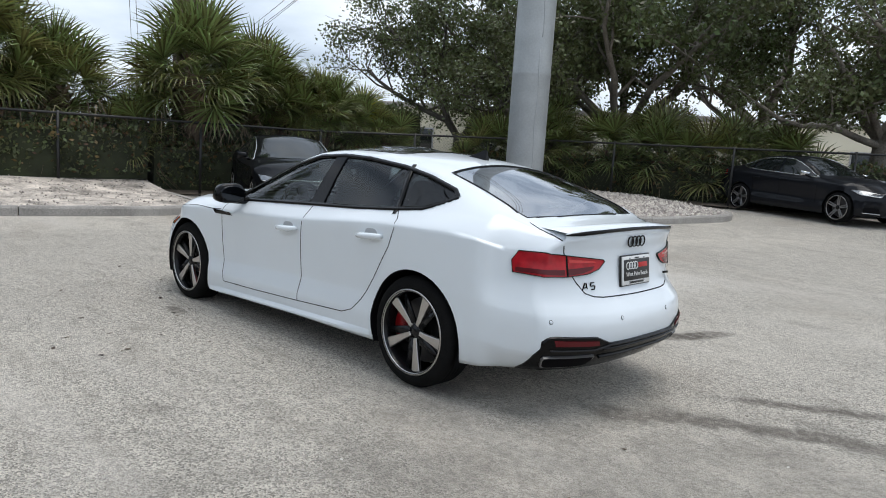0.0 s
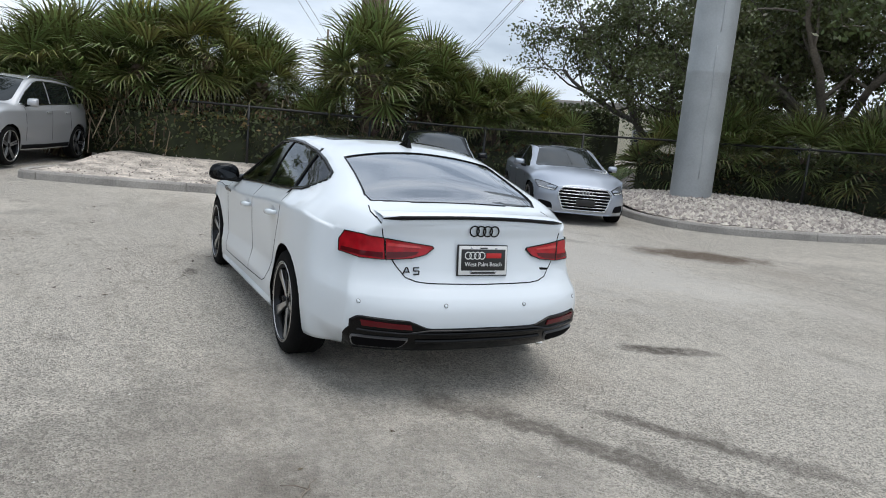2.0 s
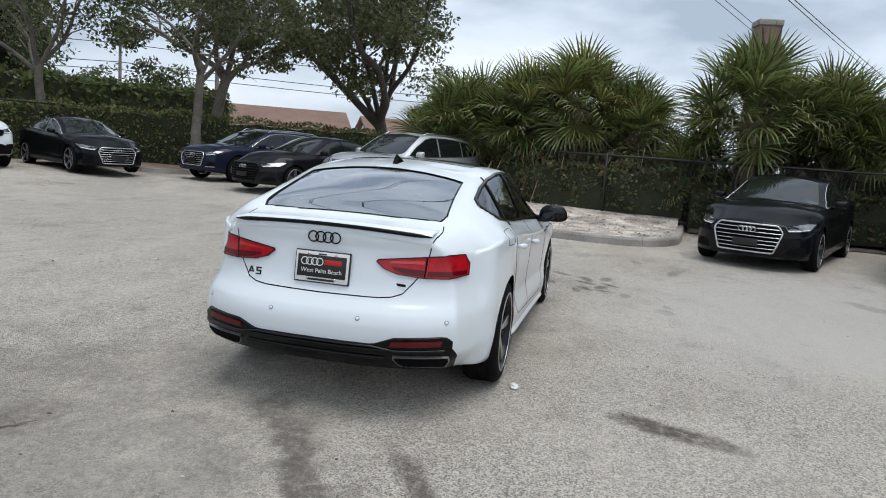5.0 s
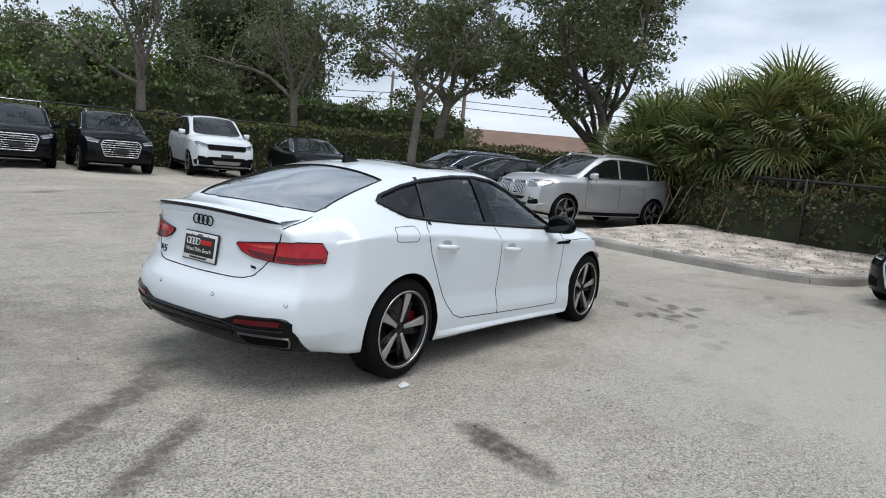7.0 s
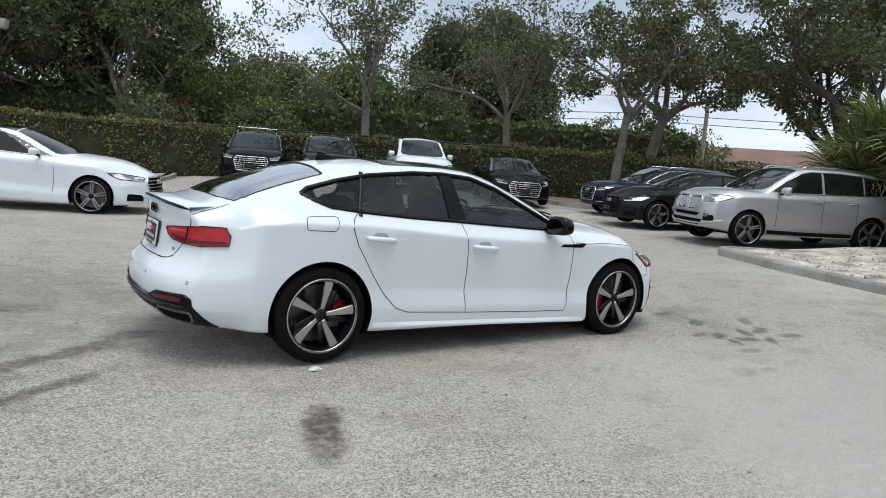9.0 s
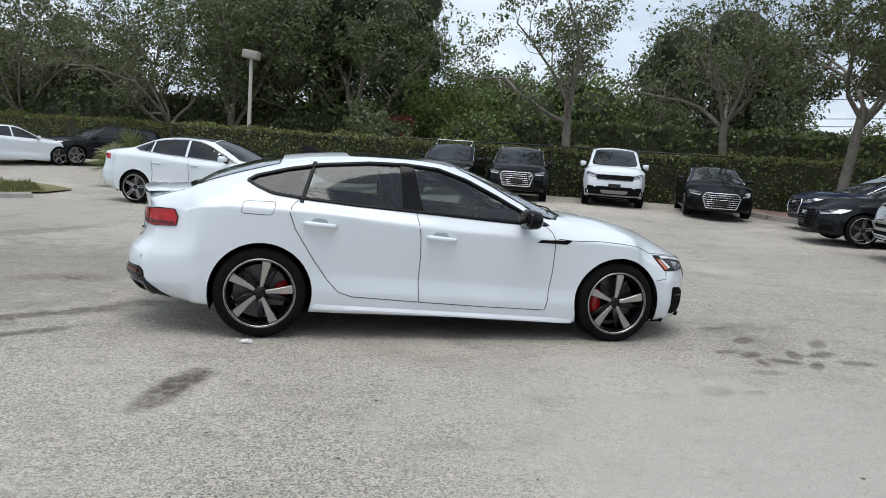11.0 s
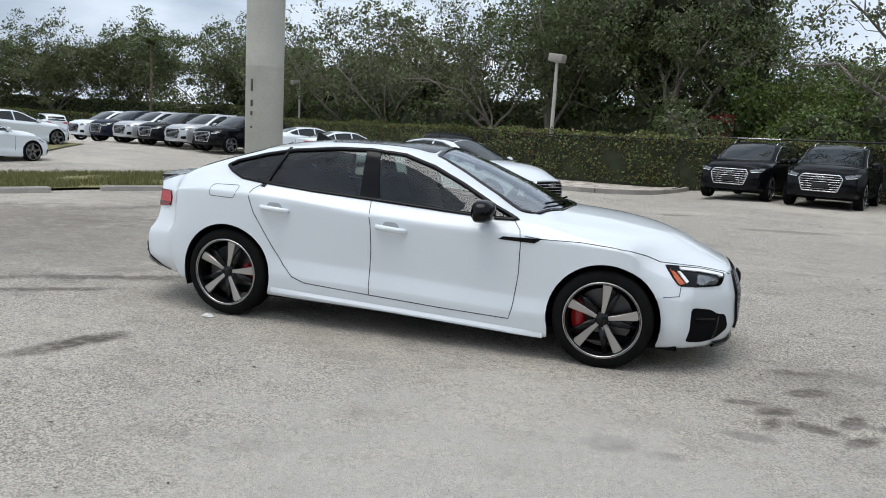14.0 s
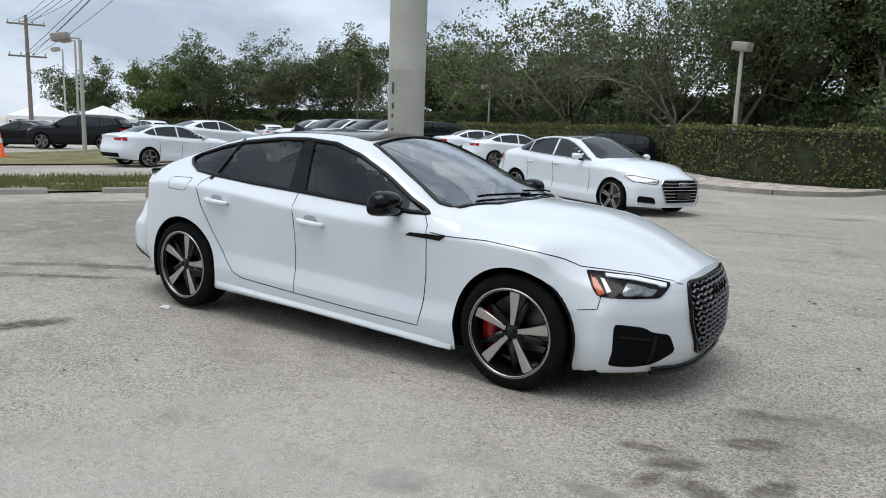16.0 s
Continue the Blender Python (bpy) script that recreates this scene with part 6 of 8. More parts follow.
def thicket(name, label, pts, width, height, leaf, core, seed, per_metre=900, size=0.075, ground=0.0, trimmed=True, kind="stuff"):
    """A hedge or brush along a line: small leaves round a solid core coloured as inner shade."""
    rng = np.random.default_rng(seed)
    line = smooth_line([Vector((*p, 0)) for p in pts], 0.5)
    root = thing(name, label, "hedge", kind="structure" if trimmed else "")
    verts, faces = [], []
    for i, p in enumerate(line):
        d = (line[min(i + 1, len(line) - 1)] - line[max(i - 1, 0)]).normalized()
        s = Vector((-d.y, d.x, 0))
        g = lie(p.x, p.y) + (ground(p.x, p.y) if callable(ground) else ground)
        w, h = width / 2 - 0.12, height * rng.uniform(0.93, 1.0) - 0.12
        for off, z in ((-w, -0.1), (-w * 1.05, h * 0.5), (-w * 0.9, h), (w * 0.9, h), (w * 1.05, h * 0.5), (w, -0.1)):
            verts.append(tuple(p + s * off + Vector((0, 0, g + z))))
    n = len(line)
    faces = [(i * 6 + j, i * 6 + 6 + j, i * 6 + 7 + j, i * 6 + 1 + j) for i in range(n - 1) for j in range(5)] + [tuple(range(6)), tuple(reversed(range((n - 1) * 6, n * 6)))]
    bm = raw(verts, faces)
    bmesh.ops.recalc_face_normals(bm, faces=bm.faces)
    part("hedge_core", bm, core, root, "dark solid core standing in for shade inside the leaves", False)
    chunks = []
    for i in range(n - 1):
        p, q = line[i], line[i + 1]
        d = q - p
        s = Vector((-d.y, d.x, 0)).normalized()
        k = max(1, int(per_metre * d.length))
        t = rng.uniform(0, 1, k)[:, None]
        c = np.array(p) + np.array(d) * t
        g = lie(p.x, p.y) + (ground(p.x, p.y) if callable(ground) else ground)
        lump = 0.10 * np.sin(c[:, 0] * 2.3 + seed) * np.sin(c[:, 1] * 1.9 + 2 * seed) + 0.05 * np.sin(c[:, 0] * 6.1 + c[:, 1] * 4.3)
        top = rng.uniform(0, 1, k) < width / (width + 2 * height)
        zz = height * rng.uniform(0, 1, k)
        skin_in = rng.exponential(0.05, k)
        off = np.where(top, rng.uniform(-width / 2, width / 2, k), (width / 2 + lump + 0.06 * np.sin(zz * 5 + c[:, 0] * 3) - skin_in) * np.where(rng.uniform(0, 1, k) < 0.5, 1, -1))
        c = c + np.array(s) * off[:, None]
        c[:, 2] = g + np.where(top, height + lump - skin_in + 0.04 * rng.normal(0, 1, k), zz)
        chunks.append(c)
    c = np.concatenate(chunks)
    u = rng.normal(0, 1, (len(c), 3))
    u /= np.linalg.norm(u, axis=1)[:, None]
    v = np.cross(u, rng.normal(0, 1, (len(c), 3)))
    v /= np.linalg.norm(v, axis=1)[:, None]
    s = size * rng.uniform(0.6, 1.5, len(c))[:, None]
    quads = np.stack([c - u * s * 0.5, c + v * s * 0.3, c + u * s * 0.5, c - v * s * 0.3], 1).reshape(-1, 3)
    mats = leaf if isinstance(leaf, (list, tuple)) else [leaf]
    k = len(c)
    share = rng.integers(0, 5, k)
    for i, mm in enumerate(mats):
        pick = (share >= 1) if i == 0 and len(mats) > 1 else (share < 1) if len(mats) > 1 else np.ones(k, bool)
        sel = np.repeat(pick, 4)
        o = new("hedge_leaves", quad_mesh("hedge_leaves", quads[sel], mm))
        o.parent = root
        tagged(o, kind="stuff")
    return root


HEDGE = [(-66, 40), (-54, 47), (-40, 50), (-24, 43), (-12, 33.5), (-6, 27.2), (-2.6, 24.0), (0, 22.6), (2.6, 21.9), (5.4, 20.9), (7, 20.0), (9, 18.9), (11.2, 18.35), (14.4, 16.7)]
thicket("hedge", "clipped dark green hedge along the lot", HEDGE[3:], 0.9, 1.78, [LEAF_HEDGE, LEAF_BRONZE], SHADE_CORE, 11, 850, 0.10, lambda x, y: max(0.0, 0.15 - lie(x, y)))
thicket("hedge", "clipped hedge with reddish tips at the far lot", HEDGE[:4], 1.2, 1.9, [LEAF_HEDGE, LEAF_BRONZE], SHADE_CORE, 12, 260, 0.17, 0.0)
thicket("hedge", "clipped dark green hedge by the street", [(14.2, 16.8), (15.6, 15.5), (16.7, 13.4), (18.6, 10.6), (20.7, 8.0), (23.5, 5.2), (28, 1.5), (36, -4)], 0.9, 1.82, [LEAF_HEDGE, LEAF_BRONZE], SHADE_CORE, 13, 600, 0.11, 0.05)
thicket("brush", "low green brush and dead stems under the palms", [(13.6, 1.7), (12.3, 0.2), (11.7, -1.6), (11.6, -3.0)], 0.9, 1.0, [LEAF_OAK, LEAF_BRONZE], SHADE_CORE, 14, 800, 0.09, 0.42, False)
thicket("brush", "low green brush behind the fence", [(11.6, -3.2), (11.2, -5.6), (10.8, -8.2), (10.0, -10.0)], 0.9, 0.95, [LEAF_OAK, LEAF_BRONZE], SHADE_CORE, 15, 700, 0.09, 0.2, False)
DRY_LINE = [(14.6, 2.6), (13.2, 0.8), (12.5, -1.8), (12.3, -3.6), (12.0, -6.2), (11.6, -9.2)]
thicket("brush", "shaded green brush among the palm trunks", DRY_LINE, 1.2, 1.35, [LEAF_DARK, LEAF_BRONZE], SHADE_CORE, 19, 700, 0.11, 0.3, False)


def dry_stems(pts, per_metre, seed):
    """Dead leaf stems and thin hanging blades under the palms."""
    rng = np.random.default_rng(seed)
    chunks = []
    line = smooth_line([Vector((*p, 0)) for p in pts], 0.5)
    for p, q in zip(line, line[1:]):
        d = q - p
        k = int(per_metre * d.length)
        c = np.array(p) + np.array(d) * rng.uniform(0, 1, (k, 1))
        c[:, :2] += rng.uniform(-0.85, 0.85, (k, 2))
        c[:, 2] = lie(p.x, p.y) + rng.uniform(0.7, 2.0, k)
        u = np.stack([rng.normal(0, 0.35, k), rng.normal(0, 0.35, k), -np.ones(k)], 1)
        u /= np.linalg.norm(u, axis=1)[:, None]
        v = np.cross(u, rng.normal(0, 1, (k, 3)))
        v /= np.linalg.norm(v, axis=1)[:, None]
        ln, w = rng.uniform(0.4, 1.0, (k, 1)), rng.uniform(0.006, 0.018, (k, 1))
        chunks.append(np.stack([c - v * w, c + v * w, c + u * ln + v * w * 0.4, c + u * ln - v * w * 0.4], 1).reshape(-1, 3))
    ob = new("dead_stems", quad_mesh("dead_stems", np.concatenate(chunks), FROND_DEAD))
    tagged(ob, "thin dry brown palm stems hanging behind the fence", "brush", kind="stuff")


dry_stems(DRY_LINE, 150, 20)
thicket("brush", "tall green brush beyond the lawn", [(14.6, -7.4), (15.6, -9.6), (16.4, -12.5), (17, -16)], 1.4, 2.5, [LEAF_DARK, LEAF_OAK], SHADE_CORE, 22, 500, 0.14, 0.0, False)
thicket("brush", "dense dark brush under the oaks", [(9.9, -11.6), (8.6, -12.9), (6.65, -14.44), (4.2, -15.7), (1.8, -16.5), (-1.3, -17.6), (-6.5, -20)], 1.2, 1.15, [LEAF_DARK, LEAF_BRONZE], SHADE_CORE, 16, 700, 0.10, 0.05, False)

# trees that stand out
tree("oak_tree", "spreading live oak with grey limbs and small leaves", 7.2, -16.4, 8.6, 6.0, 0.30, LEAF_OAK, 21, 26000, 0.15, 0.22, 6, (0.1, 0.2))
tree("oak_tree", "spreading live oak with grey limbs and small leaves", 1.3, -19.6, 8.0, 5.4, 0.30, LEAF_OAK, 22, 13000, 0.15, 0.25, 6)
tree("oak_tree", "live oak with dark limbs hanging over the fence", 12.0, -13.9, 8.4, 4.7, 0.26, LEAF_OAK, 27, 19000, 0.13, 0.20, 7, (-0.05, 0.2), None, 0.0, "tree", DARK_BARK, 0.6)
tree("oak_tree", "dense dark live oak behind the fence", 12.6, -17.4, 9.0, 5.5, 0.28, LEAF_DARK, 23, 13000, 0.17, 0.22, 6)
tree("oak_tree", "dense dark live oak behind the fence", 5.0, -21.0, 9.5, 6.0, 0.3, LEAF_DARK, 24, 13000, 0.18, 0.22, 6)
tree("street_tree", "tall open tree with a forked grey trunk", 22.0, 7.8, 10.2, 8.2, 0.32, LEAF_OAK, 31, 23000, 0.18, 0.25, 7, (0.0, 0.03), None, 0.0, "tree", DARK_BARK, 0.7, ((0.1, 1.0, 1.35), (-0.1, -0.75, 1.2), (0.5, 0.15, 1.5), (-0.8, 0.4, 1.3), (0.6, -0.6, 1.4), (0.3, 0.9, 0.9), (-0.4, -0.9, 1.6)))
tree("street_tree", "slim grey tree standing at the hedge", 14.9, 11.85, 8.6, 3.3, 0.18, LEAF_OAK, 32, 3800, 0.16, 0.42, 4, (0.02, 0.06), None, 0.35)
tree("street_tree", "dark forked tree behind the hedge", 17.6, 13.1, 9.6, 4.6, 0.24, LEAF_OAK, 33, 9500, 0.17, 0.36, 5, (0.1, -0.05), None, 0.2)
tree("street_tree", "thin grey tree with sparse leaves at the hedge", 9.0, 19.05, 9.0, 3.9, 0.20, LEAF_OAK, 34, 3600, 0.15, 0.34, 5, (0, 0), None, 0.35)
tree("street_tree", "thin grey tree with sparse leaves at the hedge", 14.8, 17.45, 9.0, 3.6, 0.18, LEAF_OAK, 35, 3400, 0.15, 0.36, 5, (0, 0), None, 0.35)
tree("shade_tree", "leaning dark-trunked tree behind the hedge", 2.6, 27.6, 9.5, 4.6, 0.30, LEAF_DARK, 36, 8000, 0.18, 0.28, 6, (-0.05, 0.1))
tree("shade_tree", "bare-limbed tree with thin leaves behind the hedge", -6.4, 29.8, 8.5, 4.4, 0.18, LEAF_OAK, 37, 3800, 0.15, 0.22, 6, (0, 0), None, 0.3)
tree("shade_tree", "bare-limbed tree with thin leaves behind the hedge", -24.0, 46.5, 10.0, 5.0, 0.26, LEAF_OAK, 38, 6000, 0.18, 0.22, 6, (0, 0), None, 0.2)
tree("shade_tree", "grey tree with thin upright limbs behind the hedge", -14.0, 37.5, 9.5, 4.6, 0.18, LEAF_OAK, 39, 4200, 0.16, 0.25, 5, (0, 0), None, 0.25)

wood_rng = np.random.default_rng(77)
GROVE = ((-3.5, 30, 9.6, 4.2), (6.5, 29.0, 5.6, 3.6), (18, 27.5, 5.0, 3.4), (1.5, 34, 10, 5.0), (9.5, 37, 6.0, 4.2), (18, 38, 6.0, 4.0), (-8, 34, 9.8, 4.6), (-15, 38, 10.5, 4.8),
        (-20, 43, 11, 5.0), (-27, 49, 9.5, 4.8), (-46, 54, 10, 5), (-53, 50, 9.4, 5.0), (-59, 46, 8.4, 4.6), (-65, 43, 7.2, 4.2), (-70, 39, 6.0, 4.0), (-50, 57, 10, 5.0), (-57, 53, 9.0, 5.0), (-64, 49, 8.0, 4.8), (-38, 54, 10, 5), (-31, 52, 10, 5), (-12, 42, 9.5, 5.0), (-3, 41, 9.5, 5.0), (25, 32, 6.0, 4.5), (33, 27, 5.4, 4.5), (40, 32, 5.0, 4.6), (30, 38, 6.5, 5.0),
        (52, 12, 6.0, 4.5), (58, 2, 6.0, 4.5), (20, -28, 10, 6))
for i, (x, y, h, s) in enumerate(GROVE):
    mat = (LEAF_DARK, LEAF_BRIGHT, LEAF_DARK, LEAF_OAK)[i % 4]
    d = math.hypot(x, y)
    h *= 1.35 if x < -28 or -4.5 < x < 3 else 1.2 if x < 3 else 1.0
    open_crown = -33 < x < -4.5
    tree("woodland_tree", "leafy green tree in the wood behind the lot", x, y, h, s, 0.18, mat, 400 + i, 2400 if open_crown else 8000, 0.20 if d < 36 else 0.27, 0.14, 7, (0, 0), None, 0.3 if open_crown else 0.0, "tree", None, 0.75)


def dense_tree(x, y, r, h, leaf, seed, label, count=9000, size=0.2, trunk=0.22):
    """A close-crowned tree: lumpy masses of leaves over solid balls coloured as inner shade, on a short forked trunk.
    """
    rng = np.random.default_rng(seed)
    z = lie(x, y)
    root = thing("shade_tree", label, "tree", pose(x, y, z - 0.05))
    runs = [limb((0, 0, 0), (0.05, 0.02, 1), h * 0.45, trunk, rng, 0.06, 0.1, 5)[:2] + (8,)]
    top = runs[0][0][-1]
    lumps = []
    for k in range(17):
        a = k * 2.4 + rng.uniform(-0.3, 0.3)
        up = ((k + 0.5) / 17) ** 0.8
        ring = r * 0.72 * math.sqrt(max(0.05, 1 - (up * 1.1 - 0.25) ** 2 * 1.1))
        c = Vector((math.cos(a) * ring, math.sin(a) * ring, h * (0.30 + 0.55 * up)))
        lumps.append((c, r * rng.uniform(0.30, 0.46)))
        q, qr, _ = limb(top * rng.uniform(0.5, 1), c - top, (c - top).length * 0.9, trunk * 0.4, rng, 0.12, 0.02, 5)
        runs.append((q, qr, 5))
    part("trunk", raw(*tubes(runs)), BARK, root, "grey trunk and limbs")
    inner, chunks = [], []
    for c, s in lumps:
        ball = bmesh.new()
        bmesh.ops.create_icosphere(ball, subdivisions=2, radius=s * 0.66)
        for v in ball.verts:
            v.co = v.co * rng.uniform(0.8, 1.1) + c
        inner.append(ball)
        k = int(count / 17)
        d = rng.normal(0, 1, (k, 3))
        d /= np.linalg.norm(d, axis=1)[:, None]
        wave = 1 + 0.16 * np.sin(d[:, 0] * 7 + seed) * np.sin(d[:, 1] * 6) + 0.12 * np.sin(d[:, 2] * 9 + c.x)
        p = np.array(c) + d * (s * wave * (1.06 - rng.exponential(0.13, k)))[:, None]
        drop = d * 0.5 + rng.normal(0, 0.55, (k, 3)) - np.array((0, 0, 0.5))
        drop /= np.linalg.norm(drop, axis=1)[:, None]
        v = np.cross(drop, d + rng.normal(0, 0.4, (k, 3)))
        v /= np.linalg.norm(v, axis=1)[:, None] + 1e-6
        w = size * rng.uniform(0.6, 1.4, k)[:, None]
        chunks.append(np.stack([p - drop * w * 0.5, p + v * w * 0.24, p + drop * w * 0.5, p - v * w * 0.24], 1).reshape(-1, 3))
    # added balls whose dark colour gives the crown its inner shade
    part("crown_inside", join(*inner), SHADE_CORE, root, "dark solid balls standing in for shade inside the crown", False)
    crown = new("crown", quad_mesh("crown", np.concatenate(chunks), leaf))
    crown.parent = root
    return root


dense_tree(13.2, 31.5, 4.6, 5.8, LEAF_BRIGHT, 501, "round bright green mango tree behind the hedge", 16000, 0.24)
dense_tree(22.0, 30.0, 5.0, 10.2, LEAF_DARK, 502, "tall rounded dark olive tree behind the hedge", 16000, 0.22)
dense_tree(3.4, 31.0, 3.8, 11.4, LEAF_DARK, 503, "tall dense green tree behind the hedge", 12000, 0.20)
dense_tree(-0.8, 31.8, 3.7, 11.0, LEAF_OAK, 504, "tall dense green tree behind the hedge", 12000, 0.20)
dense_tree(7.0, 33.0, 2.6, 4.8, LEAF_BRIGHT, 505, "low leafy bright green tree behind the hedge", 9000, 0.22)
dense_tree(7.2, 25.6, 1.9, 3.1, LEAF_BRIGHT, 506, "leafy bright green bush over the hedge", 6000, 0.17, 0.1)
dense_tree(-12.5, 40.5, 4.0, 5.6, LEAF_DARK, 507, "dense dark tree in the wood behind the lot", 9000, 0.26)
dense_tree(-34.0, 57.0, 5.5, 9.5, LEAF_DARK, 508, "dense dark tree in the far wood", 8000, 0.34)
dense_tree(-22.0, 50.0, 5.0, 6.4, LEAF_OAK, 509, "dense green tree in the far wood", 8000, 0.32)
thicket("brush", "dense green undergrowth behind the hedge", [(-66, 44), (-50, 53), (-34, 52), (-20, 44), (-11, 36.5), (0, 30.5), (10, 28), (20, 23), (27, 18.5)], 3.0, 3.0, [LEAF_DARK, LEAF_BRIGHT], SHADE_CORE, 17, 420, 0.24, 0.2, False)
thicket("bush", "bush with red leaves behind the hedge", [(3.6, 26.7), (4.6, 26.5)], 0.8, 2.7, LEAF_RED, SHADE_CORE, 18, 700, 0.13, 0.2, False)


def tall_palm(x, y, h, seed):
    rng = np.random.default_rng(seed)
    root = thing("coconut_palm", "tall thin palm above the far trees", "palm", pose(x, y, 0))
    pts = [(0.25 * math.sin(k / 4), 0, h * 0.72 * k / 8) for k in range(9)]
    part("trunk", tube(pts, 0.12, 8), PALM_BARK, root)
    for i in range(22):
        az, up = i * 137.5, rng.uniform(-0.3, 1.0)
        d = Vector((math.cos(radians(az)), math.sin(radians(az)), up)).normalized()
        verts, faces = [], []
        spine = [d * 2.6 * k / 7 - Vector((0, 0, 1.5 * (k / 7) ** 2)) for k in range(8)]
        for k in range(1, 8):
            for sgn in (1, -1):
                s = d.cross(Vector((0, 0, 1))).normalized() * sgn
                for j in range(3):
                    p = spine[k - 1].lerp(spine[k], j / 3)
                    e = p + s * 0.5 * (1 - 0.6 * k / 8) + d * 0.2 - Vector((0, 0, 0.25))
                    a = len(verts)
                    verts += [p, p + d * 0.09, e]
                    faces.append((a, a + 1, a + 2))
        bm = raw([v + Vector(pts[-1]) for v in verts], faces)
        part("frond", bm, LEAF_DARK, root, "", False)


tall_palm(-43, 50.5, 11.5, 61)
tall_palm(-17.5, 43, 8.6, 62)

# ---- the parked cars ----
NOTCH = dict(
    z_top=((-2.42, 1.02), (-2.3, 1.06), (-2.1, 1.085), (-1.85, 1.105), (-1.65, 1.14), (-1.35, 1.26), (-1.0, 1.355), (-0.6, 1.395), (-0.2, 1.395), (0.05, 1.378), (0.3, 1.312), (0.6, 1.198), (0.9, 1.072), (1.08, 0.996), (1.2, 0.988), (1.42, 0.968), (1.7, 0.925), (1.95, 0.862), (2.12, 0.79), (2.28, 0.70)),
    z_edge=((-2.42, 1.0), (-2.2, 1.035), (-1.9, 1.06), (-1.65, 1.10), (-1.4, 1.19), (-1.15, 1.275), (-0.9, 1.325), (-0.64, 1.345), (-0.37, 1.348), (-0.1, 1.328), (0.13, 1.262), (0.37, 1.155), (0.62, 1.035), (0.80, 0.955), (1.1, 0.925), (1.42, 0.905), (1.74, 0.855), (2.0, 0.785), (2.28, 0.665)),
)
SUV = dict(
    length=(-2.30, 2.25), axles=(-1.41, 1.41), hub=0.365, wheel=0.365, track=0.82,
    bottom=((-2.3, 0.36), (-1.9, 0.28), (0, 0.25), (1.8, 0.26), (2.25, 0.32)),
    w_bottom=((-2.3, 0.72), (-1.8, 0.86), (0, 0.87), (1.8, 0.86), (2.25, 0.76)),
    z_sill=((-2.3, 0.52), (-1, 0.46), (1, 0.44), (2.25, 0.46)),
    w_sill=((-2.3, 0.80), (-1.8, 0.91), (-1.4, 0.935), (-0.8, 0.90), (0.8, 0.90), (1.4, 0.935), (1.8, 0.91), (2.25, 0.80)),
    z_mid=((-2.3, 0.78), (0, 0.74), (2.25, 0.66)),
    w_mid=((-2.3, 0.80), (-1.8, 0.92), (-1.4, 0.945), (0, 0.92), (1.4, 0.945), (1.8, 0.915), (2.25, 0.80)),
    z_line=((-2.3, 1.02), (-1, 1.02), (0.8, 0.98), (1.5, 0.97), (2.0, 0.90), (2.25, 0.80)),
    w_line=((-2.3, 0.76), (-1.8, 0.90), (0, 0.905), (1.4, 0.91), (1.8, 0.89), (2.25, 0.80)),
    z_belt=((-2.3, 1.14), (-1.5, 1.13), (0, 1.09), (0.9, 1.06), (1.5, 1.04), (2.0, 0.99), (2.25, 0.90)),
    w_belt=((-2.3, 0.72), (-1.7, 0.85), (0, 0.855), (0.9, 0.85), (1.5, 0.82), (2.0, 0.77), (2.25, 0.71)),
    z_edge=((-2.3, 1.24), (-2.15, 1.40), (-1.95, 1.50), (-1.5, 1.555), (-0.8, 1.595), (0.0, 1.59), (0.25, 1.545), (0.6, 1.37), (0.95, 1.15), (1.1, 1.085), (1.5, 1.085), (2.0, 1.03), (2.25, 0.94)),
    w_edge=((-2.3, 0.62), (-2.0, 0.66), (-1.5, 0.665), (0.0, 0.675), (0.6, 0.72), (0.95, 0.77), (1.1, 0.75), (1.5, 0.70), (2.0, 0.66), (2.25, 0.58)),
    z_top=((-2.3, 1.28), (-2.15, 1.47), (-1.95, 1.58), (-1.5, 1.63), (-0.8, 1.66), (-0.1, 1.655), (0.2, 1.61), (0.6, 1.44), (0.95, 1.25), (1.18, 1.12), (1.5, 1.12), (1.9, 1.085), (2.12, 1.03), (2.25, 0.965)),
    front=((0.25, -0.06), (0.4, 0.0), (0.6, 0.015), (0.8, -0.02), (0.9, -0.07), (1.0, -0.12)),
    rear=((0.35, 0.06), (0.5, -0.03), (0.65, -0.02), (0.8, 0.03), (1.1, 0.05), (1.5, 0.16), (1.66, 0.2)),
    front_sweep=(0.24, 4.4, 0.9), rear_sweep=(0.20, 3.2, 0.85), ramp=(1.5, -1.7),
)
SEDAN_GLASS = [(-1.50, 1.10), (-1.36, 1.165), (-1.15, 1.245), (-0.9, 1.295), (-0.64, 1.318), (-0.37, 1.325), (-0.1, 1.306), (0.13, 1.238), (0.37, 1.13), (0.62, 1.004), (0.79, 0.932), (0.38, 0.944), (-0.25, 0.978), (-0.75, 1.002), (-1.11, 1.03), (-1.36, 1.05)]
SUV_GLASS = [(-2.02, 1.22), (-1.92, 1.40), (-1.7, 1.475), (-1.2, 1.53), (-0.6, 1.555), (0.0, 1.548), (0.22, 1.505), (0.58, 1.33), (0.93, 1.105), (0.7, 1.085), (-0.3, 1.125), (-1.5, 1.165)]
SCREEN = [(0.13, -0.52), (0.11, 0), (0.13, 0.52), (0.40, 0.585), (0.78, 0.685), (0.90, 0.66), (1.03, 0.40), (1.08, 0), (1.03, -0.40), (0.90, -0.66), (0.78, -0.685), (0.40, -0.585)]
